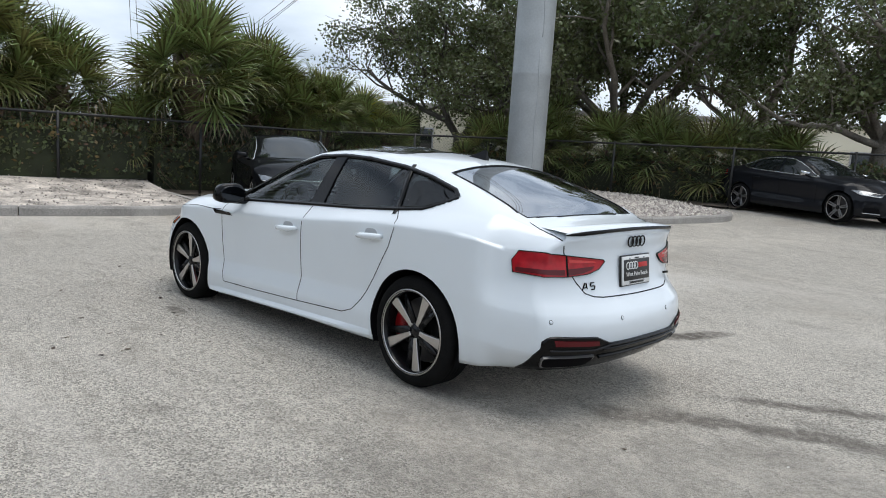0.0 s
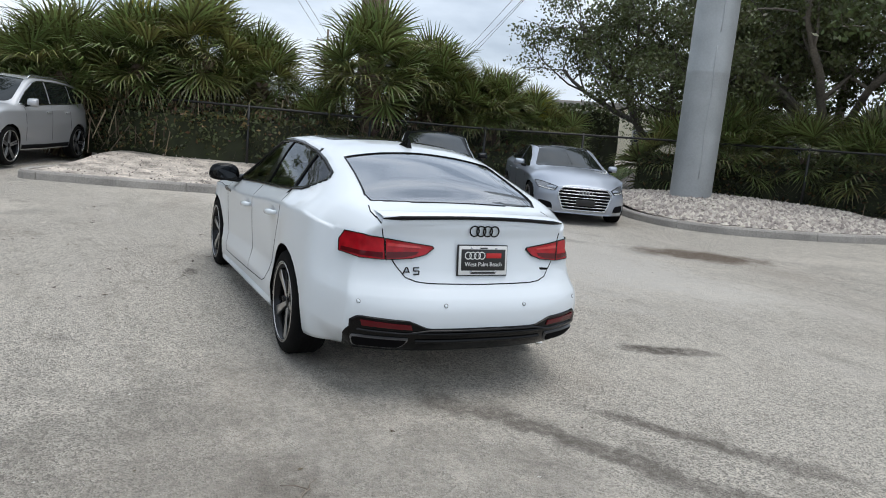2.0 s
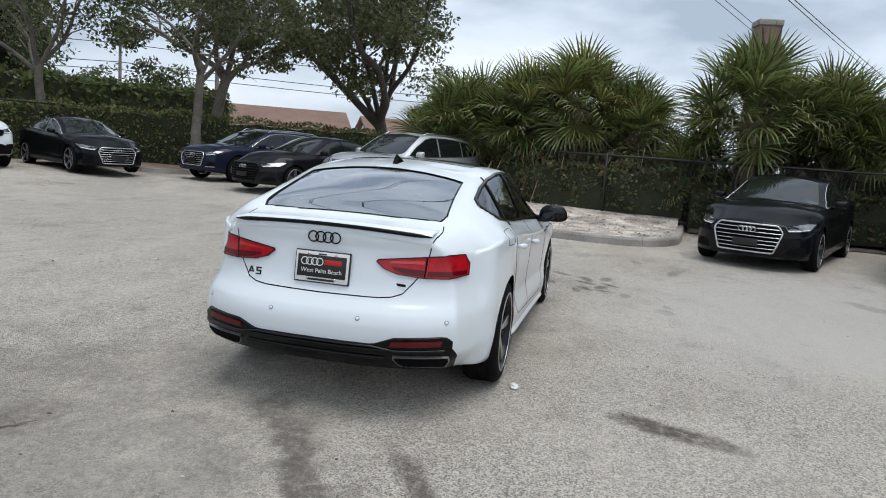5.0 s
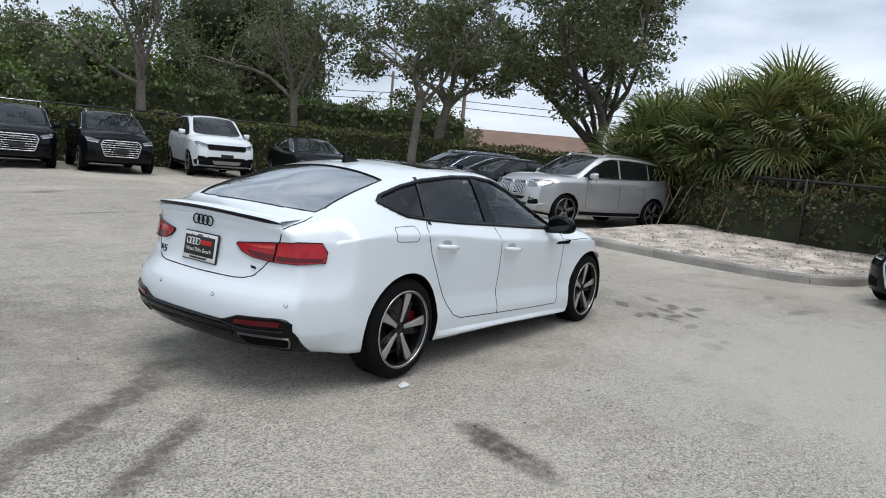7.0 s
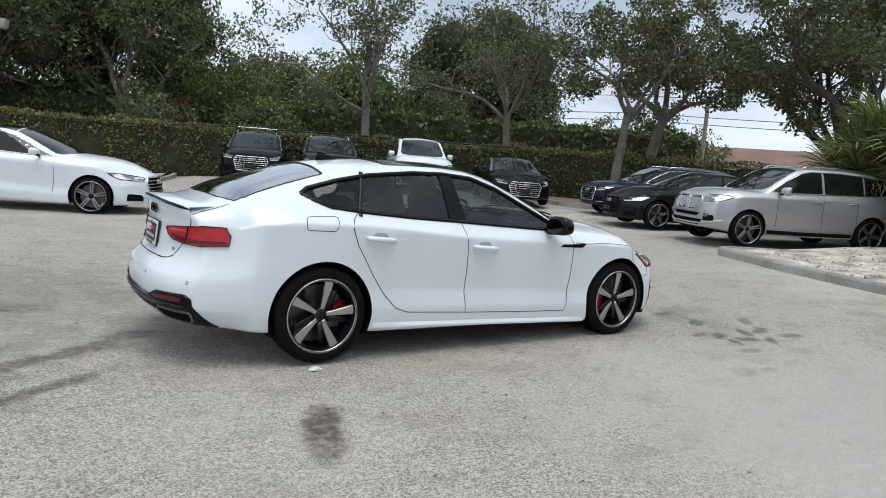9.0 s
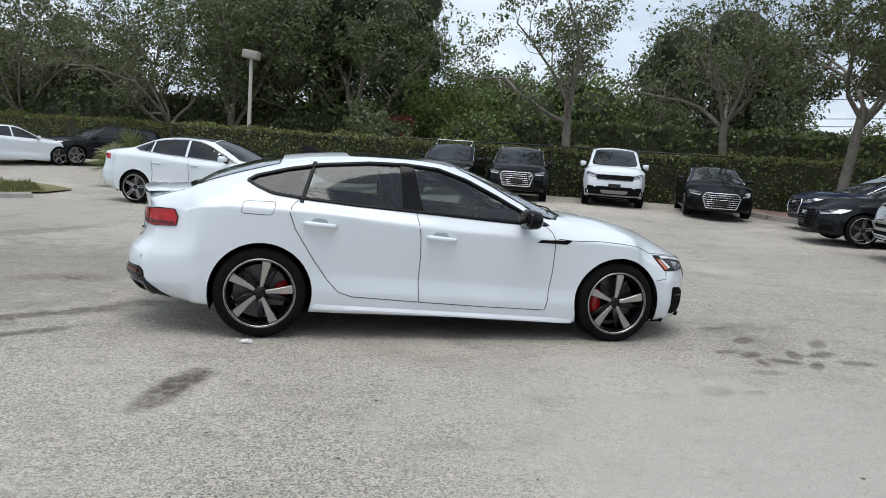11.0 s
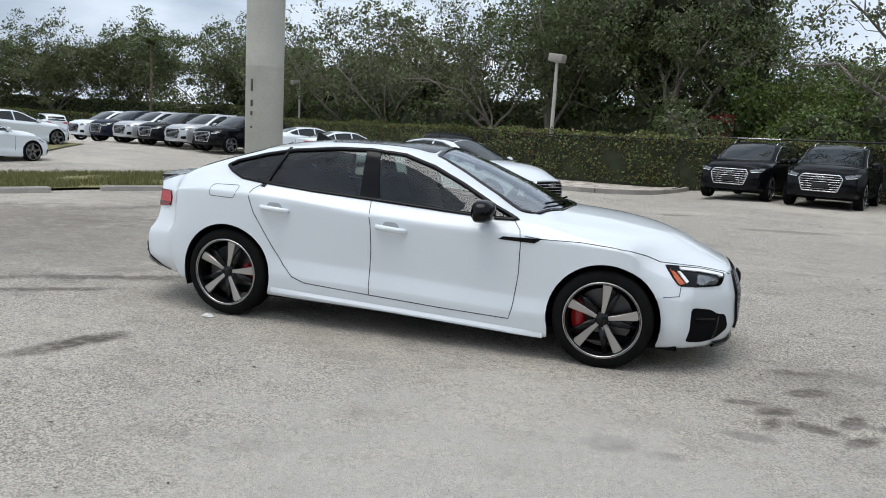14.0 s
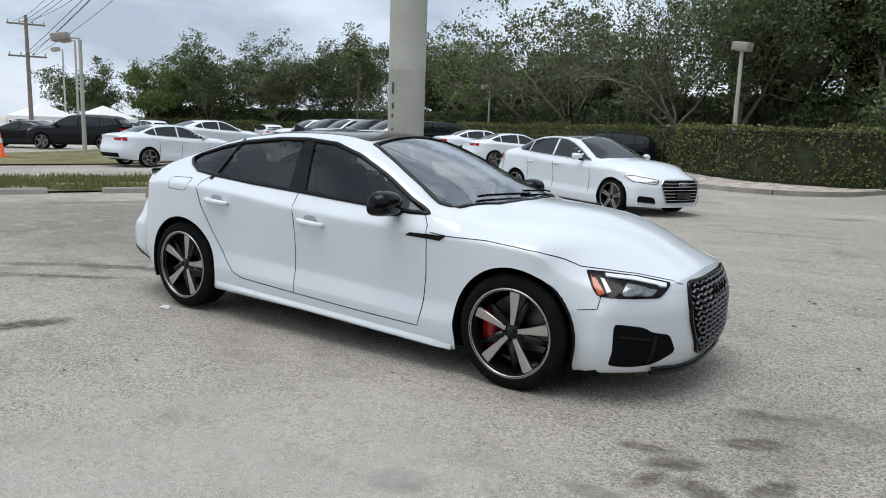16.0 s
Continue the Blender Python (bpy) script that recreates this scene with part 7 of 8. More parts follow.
SUV_SCREEN = [(0.24, -0.58), (0.21, 0), (0.24, 0.58), (0.58, 0.65), (0.92, 0.70), (1.02, 0.66), (1.13, 0.4), (1.17, 0), (1.13, -0.4), (1.02, -0.66), (0.92, -0.70), (0.58, -0.65)]
BACKLIGHT = [(-1.06, -0.50), (-1.02, 0), (-1.06, 0.50), (-1.35, 0.545), (-1.6, 0.57), (-1.68, 0.3), (-1.70, 0), (-1.68, -0.3), (-1.6, -0.57), (-1.35, -0.545)]
COUPE_BACK = [(-1.31, -0.50), (-1.28, 0), (-1.31, 0.50), (-1.6, 0.535), (-1.88, 0.575), (-1.97, 0.555), (-2.03, 0), (-1.97, -0.555), (-1.88, -0.575), (-1.6, -0.535)]


def parked(kind, color, x, y, heading, label, grille="single", rim="grey", length=1.0, height=1.0, trim=CHROME, near=True, rack=False, group="cars parked round the lot", roof=None):
    """A parked car: kind is sedan, coupe or suv; grille is single, kidney or slim."""
    if kind == "suv":
        plan = scaled(SUV, length, 1.0, height)
        sg, ws, rw = SUV_GLASS, SUV_SCREEN, None
    else:
        plan = scaled(SPORTBACK, length, 1.0, height, None if kind == "coupe" else {k: tuple((a * length, b * height) for a, b in v) for k, v in NOTCH.items()})
        sg, ws, rw = SEDAN_GLASS, SCREEN, (COUPE_BACK if kind == "coupe" else BACKLIGHT)
    L, H = length, height
    fit_s = lambda poly: [(u * L, v * H) for u, v in poly]
    fit_t = lambda poly: [(u * L, v) for u, v in poly]
    fit_e = lambda poly: [(u, v * H) for u, v in poly]
    car = thing("car", label, "car", pose(x, y, lie(x, y), 0, 0, heading), group)
    st = 0.055 if near else 0.09
    bm = loft(plan, st, 0.9 if near else 0.6)
    skin = Skin(bm)
    r = plan["wheel"] + 0.045
    for sign in (1, -1):
        for ax in plan["axles"]:
            cut(bm, arch(ax, plan["hub"], r), "side", lambda c: c.y * sign > 0.45)
    part("body", bm, color, car, "glossy painted body")
    for sign in (1, -1):
        sgl = fit_s(sg)
        cuts = (-0.33 * L, -1.1 * L) if kind != "suv" else (-0.25 * L, -1.22 * L)
        front = clip(sgl, (cuts[0] + 0.03, 3), (cuts[0] + 0.03, 0))
        mid = clip(clip(sgl, (cuts[0] - 0.03, 0), (cuts[0] - 0.03, 3)), (cuts[1] + 0.02, 3), (cuts[1] + 0.02, 0))
        last = clip(sgl, (cuts[1] - 0.02, 0), (cuts[1] - 0.02, 3))
        for name, poly in (("front_door_window", front), ("rear_door_window", mid), ("quarter_window", last)):
            if len(poly) > 2:
                part(name, patch(skin, poly, "side", sign, 0.004, 0.01, 0.06), CAR_GLASS, car, "dark glass pane")
        if near:
            part("window_trim", strip(skin, sgl, "side", sign, 0.022, 0.007, 0.08, True), trim, car, "bright window surround" if trim is CHROME else "black window surround")
            zt = 0.30 * H if kind != "suv" else 0.42 * H
            zb = 0.95 * H if kind != "suv" else 1.08 * H
            for gx in (0.80 * L, -0.25 * L, -1.05 * L):
                part("panel_gap", strip(skin, [(gx, zb - 0.01), (gx + 0.03, (zb + zt) / 2), (gx, zt)], "side", sign, 0.008, 0.002, 0.1), SEAM, car)
            for hx in (-0.10 * L, -0.92 * L):
                p, n = skin.at("side", hx, zb - 0.12, sign)
                part("door_handle", box(0.20, 0.03, 0.028, p + n * 0.014, 0.01), color, car)
        mx, mz = (0.58 * L, 1.0 * H) if kind != "suv" else (0.74 * L, 1.14 * H)
        tall = 0.125 if kind != "suv" else 0.165
        shell = box(0.11, 0.20, tall, (0, 0, 0), 0.035)
        for v in shell.verts:
            if v.co.x > 0:
                v.co.y, v.co.z = v.co.y * 0.8, v.co.z * 0.7
            v.co.z *= 1 + 0.9 * sign * v.co.y
            v.co.x -= 0.25 * abs(v.co.y + sign * 0.1)
        bmesh.ops.translate(shell, vec=(mx, sign * 0.98, mz), verts=shell.verts)
        part("door_mirror", shell, CHROME if trim is CHROME and color is not WHITE and near and "mirror" in label else color, car)
        part("mirror_foot", tube([(mx, sign * 0.84, mz - 0.07), (mx, sign * 0.95, mz - 0.05)], 0.026, 6), GLOSS_BLACK, car)
        for ax in plan["axles"]:
            verts, faces = [], []
            for k in range(17):
                a = math.pi * (-0.1 + 1.2 * k / 16)
                for yy in (0.88, 0.5):
                    verts.append((ax + r * math.cos(a), sign * yy, plan["hub"] + r * math.sin(a)))
            verts.append((ax, sign * 0.5, plan["hub"]))
            for k in range(16):
                faces += [(2 * k, 2 * k + 2, 2 * k + 3, 2 * k + 1), (2 * k + 1, 2 * k + 3, len(verts) - 1)]
            part("wheel_arch_liner", raw(verts, faces), MATT_BLACK, car, "", False)
    part("windscreen", patch(skin, fit_t(ws), "top", 1, 0.003, 0.008, 0.07), CAR_GLASS, car, "dark windscreen")
    if rw:
        part("rear_window", patch(skin, fit_t(rw), "top", 1, 0.003, 0.008, 0.07), CAR_GLASS, car, "dark rear window")
    else:
        part("rear_window", patch(skin, fit_e([(0.60, 1.14), (0.56, 1.44), (-0.56, 1.44), (-0.60, 1.14)]), "end", -1, 0.004, 0.01, 0.08), CAR_GLASS, car, "dark rear window")
    if roof:
        part("roof", patch(skin, fit_t([(0.10, -0.52), (0.08, 0), (0.10, 0.52), (-0.35, 0.61), (-0.75, 0.61), (-1.0, 0.52), (-0.97, 0), (-1.0, -0.52), (-0.75, -0.61), (-0.35, -0.61)]), "top", 1, 0.003, 0.006, 0.08), roof, car, "black roof panel")
    # front end
    top = 0.66 * H if kind != "suv" else 0.86 * H
    low = 0.25 * H if kind != "suv" else 0.44 * H
    if grille == "kidney":
        for sign in (1, -1):
            kid = rounded([(sign * 0.02, top + 0.05), (sign * 0.40, top + 0.07), (sign * 0.47, top - 0.05), (sign * 0.40, top - 0.22), (sign * 0.05, top - 0.23)], 0.05, 3)
            g = part("grille", patch(skin, kid, "end", 1, 0.006, 0.03, 0.05), SEAM, car, "black kidney-shaped grille")
            part("grille_frame", strip(skin, kid, "end", 1, 0.022, 0.024, 0.05, True), CHROME, g, "chrome grille frame")
            for k in range(7):
                u = sign * (0.075 + 0.054 * k)
                part("grille_bar", strip(skin, [(u, top - 0.20), (u, top + 0.03)], "end", 1, 0.018, 0.018, 0.06), CHROME, g, "chrome grille bar")
            p, n = skin.at("end", sign * 0.66, low + 0.14, 1)
            fog = lathe([(0.0, 0.0), (0.045, 0.0), (0.055, 0.02), (0.0, 0.022)], 16)
            ob = part("fog_lamp", fog, LAMP_CLEAR, car, "round fog lamp")
            ob.matrix_basis = Matrix.Translation(p) @ n.to_track_quat("Z", "Y").to_matrix().to_4x4()
            part("bumper_blade", strip(skin, [(sign * 0.84, low + 0.03), (sign * 0.62, low - 0.05), (0, low - 0.06)], "end", 1, 0.03, 0.016, 0.06), SILVER_PAINT, car, "silver bumper blade")
        part("bumper_intake", patch(skin, rounded([(0.50, low + 0.16), (-0.50, low + 0.16), (-0.40, low + 0.09), (0.40, low + 0.09)], 0.02), "end", 1, 0.006, 0.02, 0.05), SEAM, car, "black upper intake")
        part("bumper_intake", patch(skin, rounded([(0.56, low + 0.03), (-0.56, low + 0.03), (-0.48, low - 0.09), (0.48, low - 0.09)], 0.03), "end", 1, 0.006, 0.02, 0.05), SEAM, car, "black lower intake")
    else:
        if grille == "single":
            gp = [(0.42, top), (0.50, top - 0.10), (0.40, low + 0.02), (-0.40, low + 0.02), (-0.50, top - 0.10), (-0.42, top)]
        else:
            gp = [(0.55, top), (0.52, top - 0.13), (-0.52, top - 0.13), (-0.55, top)]
        gp = rounded(gp, 0.03, 2)
        g = part("grille", patch(skin, gp, "end", 1, 0.006, 0.03, 0.05), SEAM, car, "black grille")
        bars = 7 if grille == "single" else 3
        z0, z1 = min(q[1] for q in gp), max(q[1] for q in gp)
        for k in range(1, bars):
            z = z0 + (z1 - z0) * k / bars
            wide = max(abs(u) for u, v in gp)
            while wide > 0.1 and not inside(gp, wide, z):
                wide -= 0.01
            part("grille_bar", strip(skin, [(-wide, z), (0, z), (wide, z)], "end", 1, 0.011, 0.018, 0.1), trim, g, "bright grille bar" if trim is CHROME else "")
        part("grille_frame", strip(skin, gp, "end", 1, 0.022, 0.022, 0.06, True), trim, g, "grille frame")
        part("number_board", box(0.015, 0.36, 0.11, skin.at("end", 0, low + 0.16, 1)[0] + Vector((0.035, 0, 0)), 0.004), PLATE_BLACK, car, "black number board")
        if grille == "single" and near:
            p, n = skin.at("end", 0, top - 0.075, 1)
            emblem(4, 0.038, 0.007, CHROME, car, Matrix.Translation((p.x + 0.03, 0, top - 0.075)) @ pose(0, 0, 0, 0, 0, 90), "front_emblem")
    if grille == "slim":
        part("lower_bumper", patch(skin, rounded([(0.50, low + 0.13), (0.64, low + 0.06), (0.86, low + 0.02), (0.84, low - 0.12), (-0.84, low - 0.12), (-0.86, low + 0.02), (-0.64, low + 0.06), (-0.50, low + 0.13)], 0.03), "end", 1, 0.008, 0.02, 0.05), MATT_BLACK, car, "black lower bumper")
        part("skid_plate", patch(skin, rounded([(0.42, low + 0.02), (-0.42, low + 0.02), (-0.36, low - 0.08), (0.36, low - 0.08)], 0.02), "end", 1, 0.016, 0.01, 0.05), GREY_ALLOY, car, "silver skid plate")
    zl = 0.70 * H if kind != "suv" else 0.90 * H
    for sign in (1, -1):
        flip = (lambda q: q) if sign > 0 else mirror
        hl = [(0.50, zl - 0.045), (0.56, zl - 0.115), (0.80, zl - 0.085), (0.84, zl + 0.02), (0.74, zl + 0.02)]
        if grille == "kidney":
            hl = [(0.50, zl + 0.07), (0.51, zl - 0.07), (0.58, zl - 0.10), (0.80, zl - 0.06), (0.86, zl + 0.04), (0.80, zl + 0.075)]
        lamp = part("headlamp", patch(skin, flip(hl), "end", 1, 0.006, 0.02, 0.05), LAMP_CLEAR, car, "clear headlamp")
        part("light_strip", strip(skin, flip([(0.56, zl - 0.105), (0.70, zl - 0.092), (0.79, zl - 0.075)]), "end", 1, 0.014, 0.010, 0.06), LAMP_WHITE, lamp, "white light strip")
        part("lamp_surround", strip(skin, flip(hl), "end", 1, 0.012, 0.009, 0.05, True), GLOSS_BLACK, lamp)
        it = rounded([(0.80, low + 0.14), (0.60, low + 0.12), (0.56, low), (0.80, low)], 0.03, 2)
        part("bumper_intake", patch(skin, flip(it), "end", 1, 0.006, 0.02, 0.05), MATT_BLACK, car, "black side intake")
        if near and color is not BLACK_PAINT:
            part("intake_trim", strip(skin, flip([(0.80, low + 0.01), (0.56, low + 0.0)]), "end", 1, 0.016, 0.012, 0.06), trim, car)
        zr = 0.90 * H if kind != "suv" else 1.0 * H
        tl = [(0.36, zr + 0.035), (0.74, zr + 0.06), (0.76, zr - 0.06), (0.44, zr - 0.04)]
        part("tail_lamp", patch(skin, flip(tl), "end", -1, 0.006, 0.02, 0.05), RED_LENS, car, "red tail lamp")
    part("rear_valance", patch(skin, fit_e([(0.62, 0.46), (-0.62, 0.46), (-0.60, 0.33), (0.60, 0.33)]), "end", -1, 0.006, 0.02, 0.08), MATT_BLACK, car, "black rear valance")
    part("underbody", box(3.9 * L, 1.5, 0.06, (0, 0, plan["hub"] - 0.08)), MATT_BLACK, car)
    if kind == "suv":
        for sign in (1, -1):
            part("side_cladding", strip(skin, [(-0.98 * L, 0.325 * H), (0, 0.31 * H), (0.98 * L, 0.315 * H)], "side", sign, 0.08, 0.012, 0.1), MATT_BLACK, car, "black lower cladding")
            if near:
                pts = [skin.at("top", u * L, sign * 0.60)[0] + Vector((0, 0, 0.05 if abs(u + 0.7) < 0.85 else 0.0)) for u in (-1.7, -1.5, -0.7, 0.05, 0.2)]
                part("roof_rail", tube(pts, 0.016, 6), trim, car, "roof rail")
    if rack:
        for u in (-0.1,):
            p = skin.at("top", u, 0)[0]
            part("roof_bar", box(0.06, 1.25, 0.03, (u, 0, p.z + 0.10), 0.01), CHROME, car, "bright roof bar")
            for sign in (1, -1):
                part("bar_foot", box(0.06, 0.04, 0.12, (u, sign * 0.56, p.z + 0.04), 0.01), GLOSS_BLACK, car)
    add_wheels(car, plan, rim)
    return car


BLACK_TRIM = GLOSS_BLACK
parked("sedan", BLACK_PAINT, 8.0, -4.44, 157, "black sedan with chrome barred grille, parked at the fence", length=1.045, height=1.05)
parked("coupe", ICE_PAINT, 6.95, -6.95, 158, "silver sportback with wide barred grille, parked by the gravel bed", length=1.0, height=1.0, roof=GLOSS_BLACK)
parked("suv", SILVER_PAINT, 11.55, 3.72, 158, "silver SUV with kidney grille, parked beside the palms", grille="kidney", length=1.03, height=1.04)
parked("sedan", GREY_PAINT, 12.15, 6.55, 158, "dark grey sedan with black grille parked in the row", trim=BLACK_TRIM, height=1.03)
parked("suv", NAVY_PAINT, 14.0, 9.1, 158, "navy estate with barred chrome grille, parked in the row", length=1.05, height=0.92)
parked("sedan", BLACK_PAINT, 11.7, 13.55, -116, "black sedan with a chrome barred grille by the hedge", length=1.02, height=1.03)
parked("suv", WHITE, 9.48, 15.84, -114, "white boxy SUV with black lower bumper by the hedge", grille="slim", trim=BLACK_TRIM, length=1.04, height=1.10)
parked("suv", BLACK_PAINT, 6.45, 16.45, -111, "black SUV with a chrome framed grille by the hedge")
parked("suv", BLACK_PAINT, 4.5, 17.75, -113, "black SUV with a roof bar and chrome grille", rack=True)
parked("sedan", WHITE, -2.52, 10.18, -25, "white sedan with a dark roof and large chrome grille", length=1.045, height=1.05, roof=GLOSS_BLACK)
parked("sedan", GREY_PAINT, 1.35, -14.9, 157, "dark grey sedan with silver mirror caps under the oaks", height=1.03)
# the far side of the lot
parked("sedan", WHITE, -19.35, 12.29, 84, "white sedan with dark windows on the far lane", length=1.045, height=1.05)
parked("coupe", WHITE, -23.5, 17.6, 80, "white coupe parked behind the white sedan", near=False)
parked("suv", BLACK_PAINT, -30.0, 15.0, 215, "black coupe-like SUV on the far lane", near=False)
parked("sedan", BLACK_PAINT, -35.5, 15.0, 215, "black sedan on the far lane", near=False)
parked("sedan", SILVER_PAINT, -44.0, 20.5, 20, "silver sedan far across the lot", near=False)
parked("sedan", WHITE, -10.9, 22.9, 52, "white sedan with black tail panel, seen from behind", near=False)
parked("sedan", WHITE, -13.1, 23.9, 52, "white sedan with red tail lamps, seen from behind", near=False)
parked("suv", GREY_PAINT, -8.2, 25.4, 215, "dark grey estate by the hedge", near=False, height=0.95)
for i, (kind, color, words) in enumerate((("suv", BLACK_PAINT, "black"), ("suv", SILVER_PAINT, "silver"), ("suv", BLACK_PAINT, "black"), ("suv", SILVER_PAINT, "silver"), ("suv", NAVY_PAINT, "navy"), ("suv", WHITE, "white"))):
    parked(kind, color, -16.6 - 2.05 * i, 23.7 + 0.72 * i, 252, words + " SUV in the row along the far hedge", near=False, rim="dark" if i == 3 else "grey", group="cars in the far row")
for i in range(7):
    a = 40 + 4.5 * i
    color = (WHITE, GREY_PAINT, WHITE, SILVER_PAINT, BLACK_PAINT, WHITE, GREY_PAINT)[i]
    parked("sedan" if i % 2 else "suv", color, -44 - 4.2 * i, 40 - 3.0 * i, 150 + 12 * (i % 3), ("white", "dark grey", "white", "silver", "black", "white", "dark grey")[i] + " car far across the lot", near=False, group="cars far across the lot")

# ---- columns, lamps, fence, wires, houses ----
def column(x, y, r, h, mat, label, lift=0.0, streak=True):
    """A tall round steel column with welded rings and a door plate."""
    z = lie(x, y) + lift
    root = thing("steel_column", label, "column", pose(x, y, z))
    part("shaft", lathe([(r, -0.4), (r, 3.0), (r * 1.004, 3.01), (r * 1.004, 3.05), (r, 3.06), (r, 6.0), (r * 1.004, 6.01), (r * 1.004, 6.05), (r, 6.06), (r * 0.98, h)], 40), mat, root)
    for a, z0, z1 in ((150, 0.6, 3.6), (152, 3.9, 6.5)) if streak else ():
        pts = [(r * 1.001 * math.cos(radians(a + 2 * math.sin(k))), r * 1.001 * math.sin(radians(a + 2 * math.sin(k))), z0 + (z1 - z0) * k / 12) for k in range(13)]
        part("weld_seam", tube(pts, 0.012, 5), mat, root, "rough weld seam")
    return root


column(6.95, -10.75, 0.475, 14, STEEL_POLE, "thick galvanised steel column standing in gravel", 0.15)
pole = column(-8.2, 11.2, 0.48, 14, PAINTED_POLE, "thick cream painted column on the median", 0.0, False)
for z, hh in ((2.55, 0.30), (2.1, 0.16), (1.85, 0.10), (1.5, 0.05)):
    a = radians(-100)
    part("conduit_clip", box(0.05, 0.05, hh, (0.485 * math.cos(a), 0.485 * math.sin(a), z), 0.01), material("dark_stain_paint", (0.09, 0.08, 0.07), 0.8), pole, "dark conduit clip")


def lot_lamp(x, y, z, h, turn, label, arm=0.0):
    """A parking-lot lamp: square post and a box head."""
    root = thing("lamp_post", label, "lamp post", pose(x, y, z, 0, 0, turn))
    part("post", lathe([(0.10, -0.2), (0.085, 0.3), (0.065, h)], 12), PAINTED_POLE, root)
    part("base", box(0.3, 0.3, 0.12, (0, 0, 0.05), 0.02), CONCRETE, root, "concrete foot")
    head = part("lamp_head", box(0.62, 0.42, 0.30, (arm, 0, h + 0.08), 0.03, pose(0, 0, 0, 0, 8, 0)), LAMP_BOX, root, "brown box lamp head")
    part("lens", box(0.50, 0.34, 0.02, (arm, 0, h - 0.08), 0.004, pose(0, 0, 0, 0, 8, 0)), PALE_TRIM, head, "pale lamp lens")
    if arm:
        part("arm", box(arm, 0.06, 0.06, (arm / 2, 0, h + 0.05), 0.01), PAINTED_POLE, root)


lot_lamp(-2.5, 23.75, 0.25, 4.45, -20, "short cream lamp post before the hedge")
lot_lamp(-25.0, 12.2, -0.12, 4.6, 215, "lamp post with a box head on the far median", 0.75)
lot_lamp(-44, 23, 0.0, 6.4, 200, "distant lamp post with a box head", 0.7)
lot_lamp(-58, 30, 0.0, 7.0, 200, "distant lamp post with a box head", 0.7)
lot_lamp(-25, 45, 0.2, 4.6, 240, "short lamp post before the far hedge", 0.4)


def fence(pts, height, gap=2.6):
    """A black chain-link fence: posts, rails and wire."""
    root = thing("chain_link_fence", "black chain-link fence with a top rail", "fence", kind="structure")
    line = smooth_line(pts, 0.5)
    rail = [Vector((p.x, p.y, lie(p.x, p.y) * 0.75 + height(p.x, p.y))) for p in line]
    part("top_rail", tube(rail, 0.028, 6), FENCE, root, "black top rail")
    run = 0.0
    for i in range(len(line)):
        if i:
            run += (line[i] - line[i - 1]).length
        if i == 0 or run >= gap:
            run = 0.0
            p = line[i]
            z0 = rail[i].z - 1.75
            part("post", tube([(p.x, p.y, z0), (p.x, p.y, rail[i].z + 0.05)], 0.032, 8), FENCE, root)
    verts, faces = [], []
    step = 0.085
    total = sum((line[i + 1] - line[i]).length for i in range(len(line) - 1))

    def at(s):
        acc = 0.0
        for i in range(len(line) - 1):
            d = (line[i + 1] - line[i]).length
            if acc + d >= s or i == len(line) - 2:
                t = min(1, max(0, (s - acc) / d))
                return line[i].lerp(line[i + 1], t), rail[i].z + (rail[i + 1].z - rail[i].z) * t
            acc += d

    h = 1.45
    s = -h
    while s < total:
        for flip in (False, True):
            a0, a1 = max(0, s), min(total, s + h)
            if a1 - a0 > 0.1:
                z0, z1 = a0 - s, a1 - s
                p, zp = at(a0)
                q, zq = at(a1)
                za, zb = (zp - h + z0, zq - h + z1) if not flip else (zp - z0, zq - z1)
                k = len(verts)
                verts += [(p.x, p.y, za - 0.002), (q.x, q.y, zb - 0.002), (q.x, q.y, zb + 0.002), (p.x, p.y, za + 0.002)]
                faces.append((k, k + 1, k + 2, k + 3))
        s += step
    part("wire_mesh", raw(verts, faces), FENCE, root, "black wire mesh", False)


FENCE_LINE = [(15.6, 1.9), (14.0, 1.3), (12.4, 0.5), (11.5, -0.8), (11.1, -2.2), (10.7, -5.0), (10.3, -8.0), (9.1, -10.85), (8.1, -12.3), (5.6, -13.7), (2.8, -14.9), (-0.4, -16.1), (-6.4, -18.4)]
fence(FENCE_LINE, lambda x, y: 1.62)
fence([(14.1, 16.4), (11.0, 18.05), (8.85, 18.6), (6.85, 19.7), (5.25, 20.6), (2.5, 21.6), (-0.1, 22.3), (-2.8, 23.7), (-6.3, 26.8)], lambda x, y: 1.86, 3.0)


def brick_pier():
    root = thing("square_pier", "tall square brown pier rising behind the palms", "pier", pose(12.5, -4.5, 0.2, 0, 0, 8))
    part("shaft", box(0.52, 0.52, 4.62, (0, 0, 2.31), 0.02), BRICK_RED, root)
    part("cap", box(0.56, 0.56, 0.14, (0, 0, 4.69), 0.02), CONCRETE, root, "pale cap")


brick_pier()


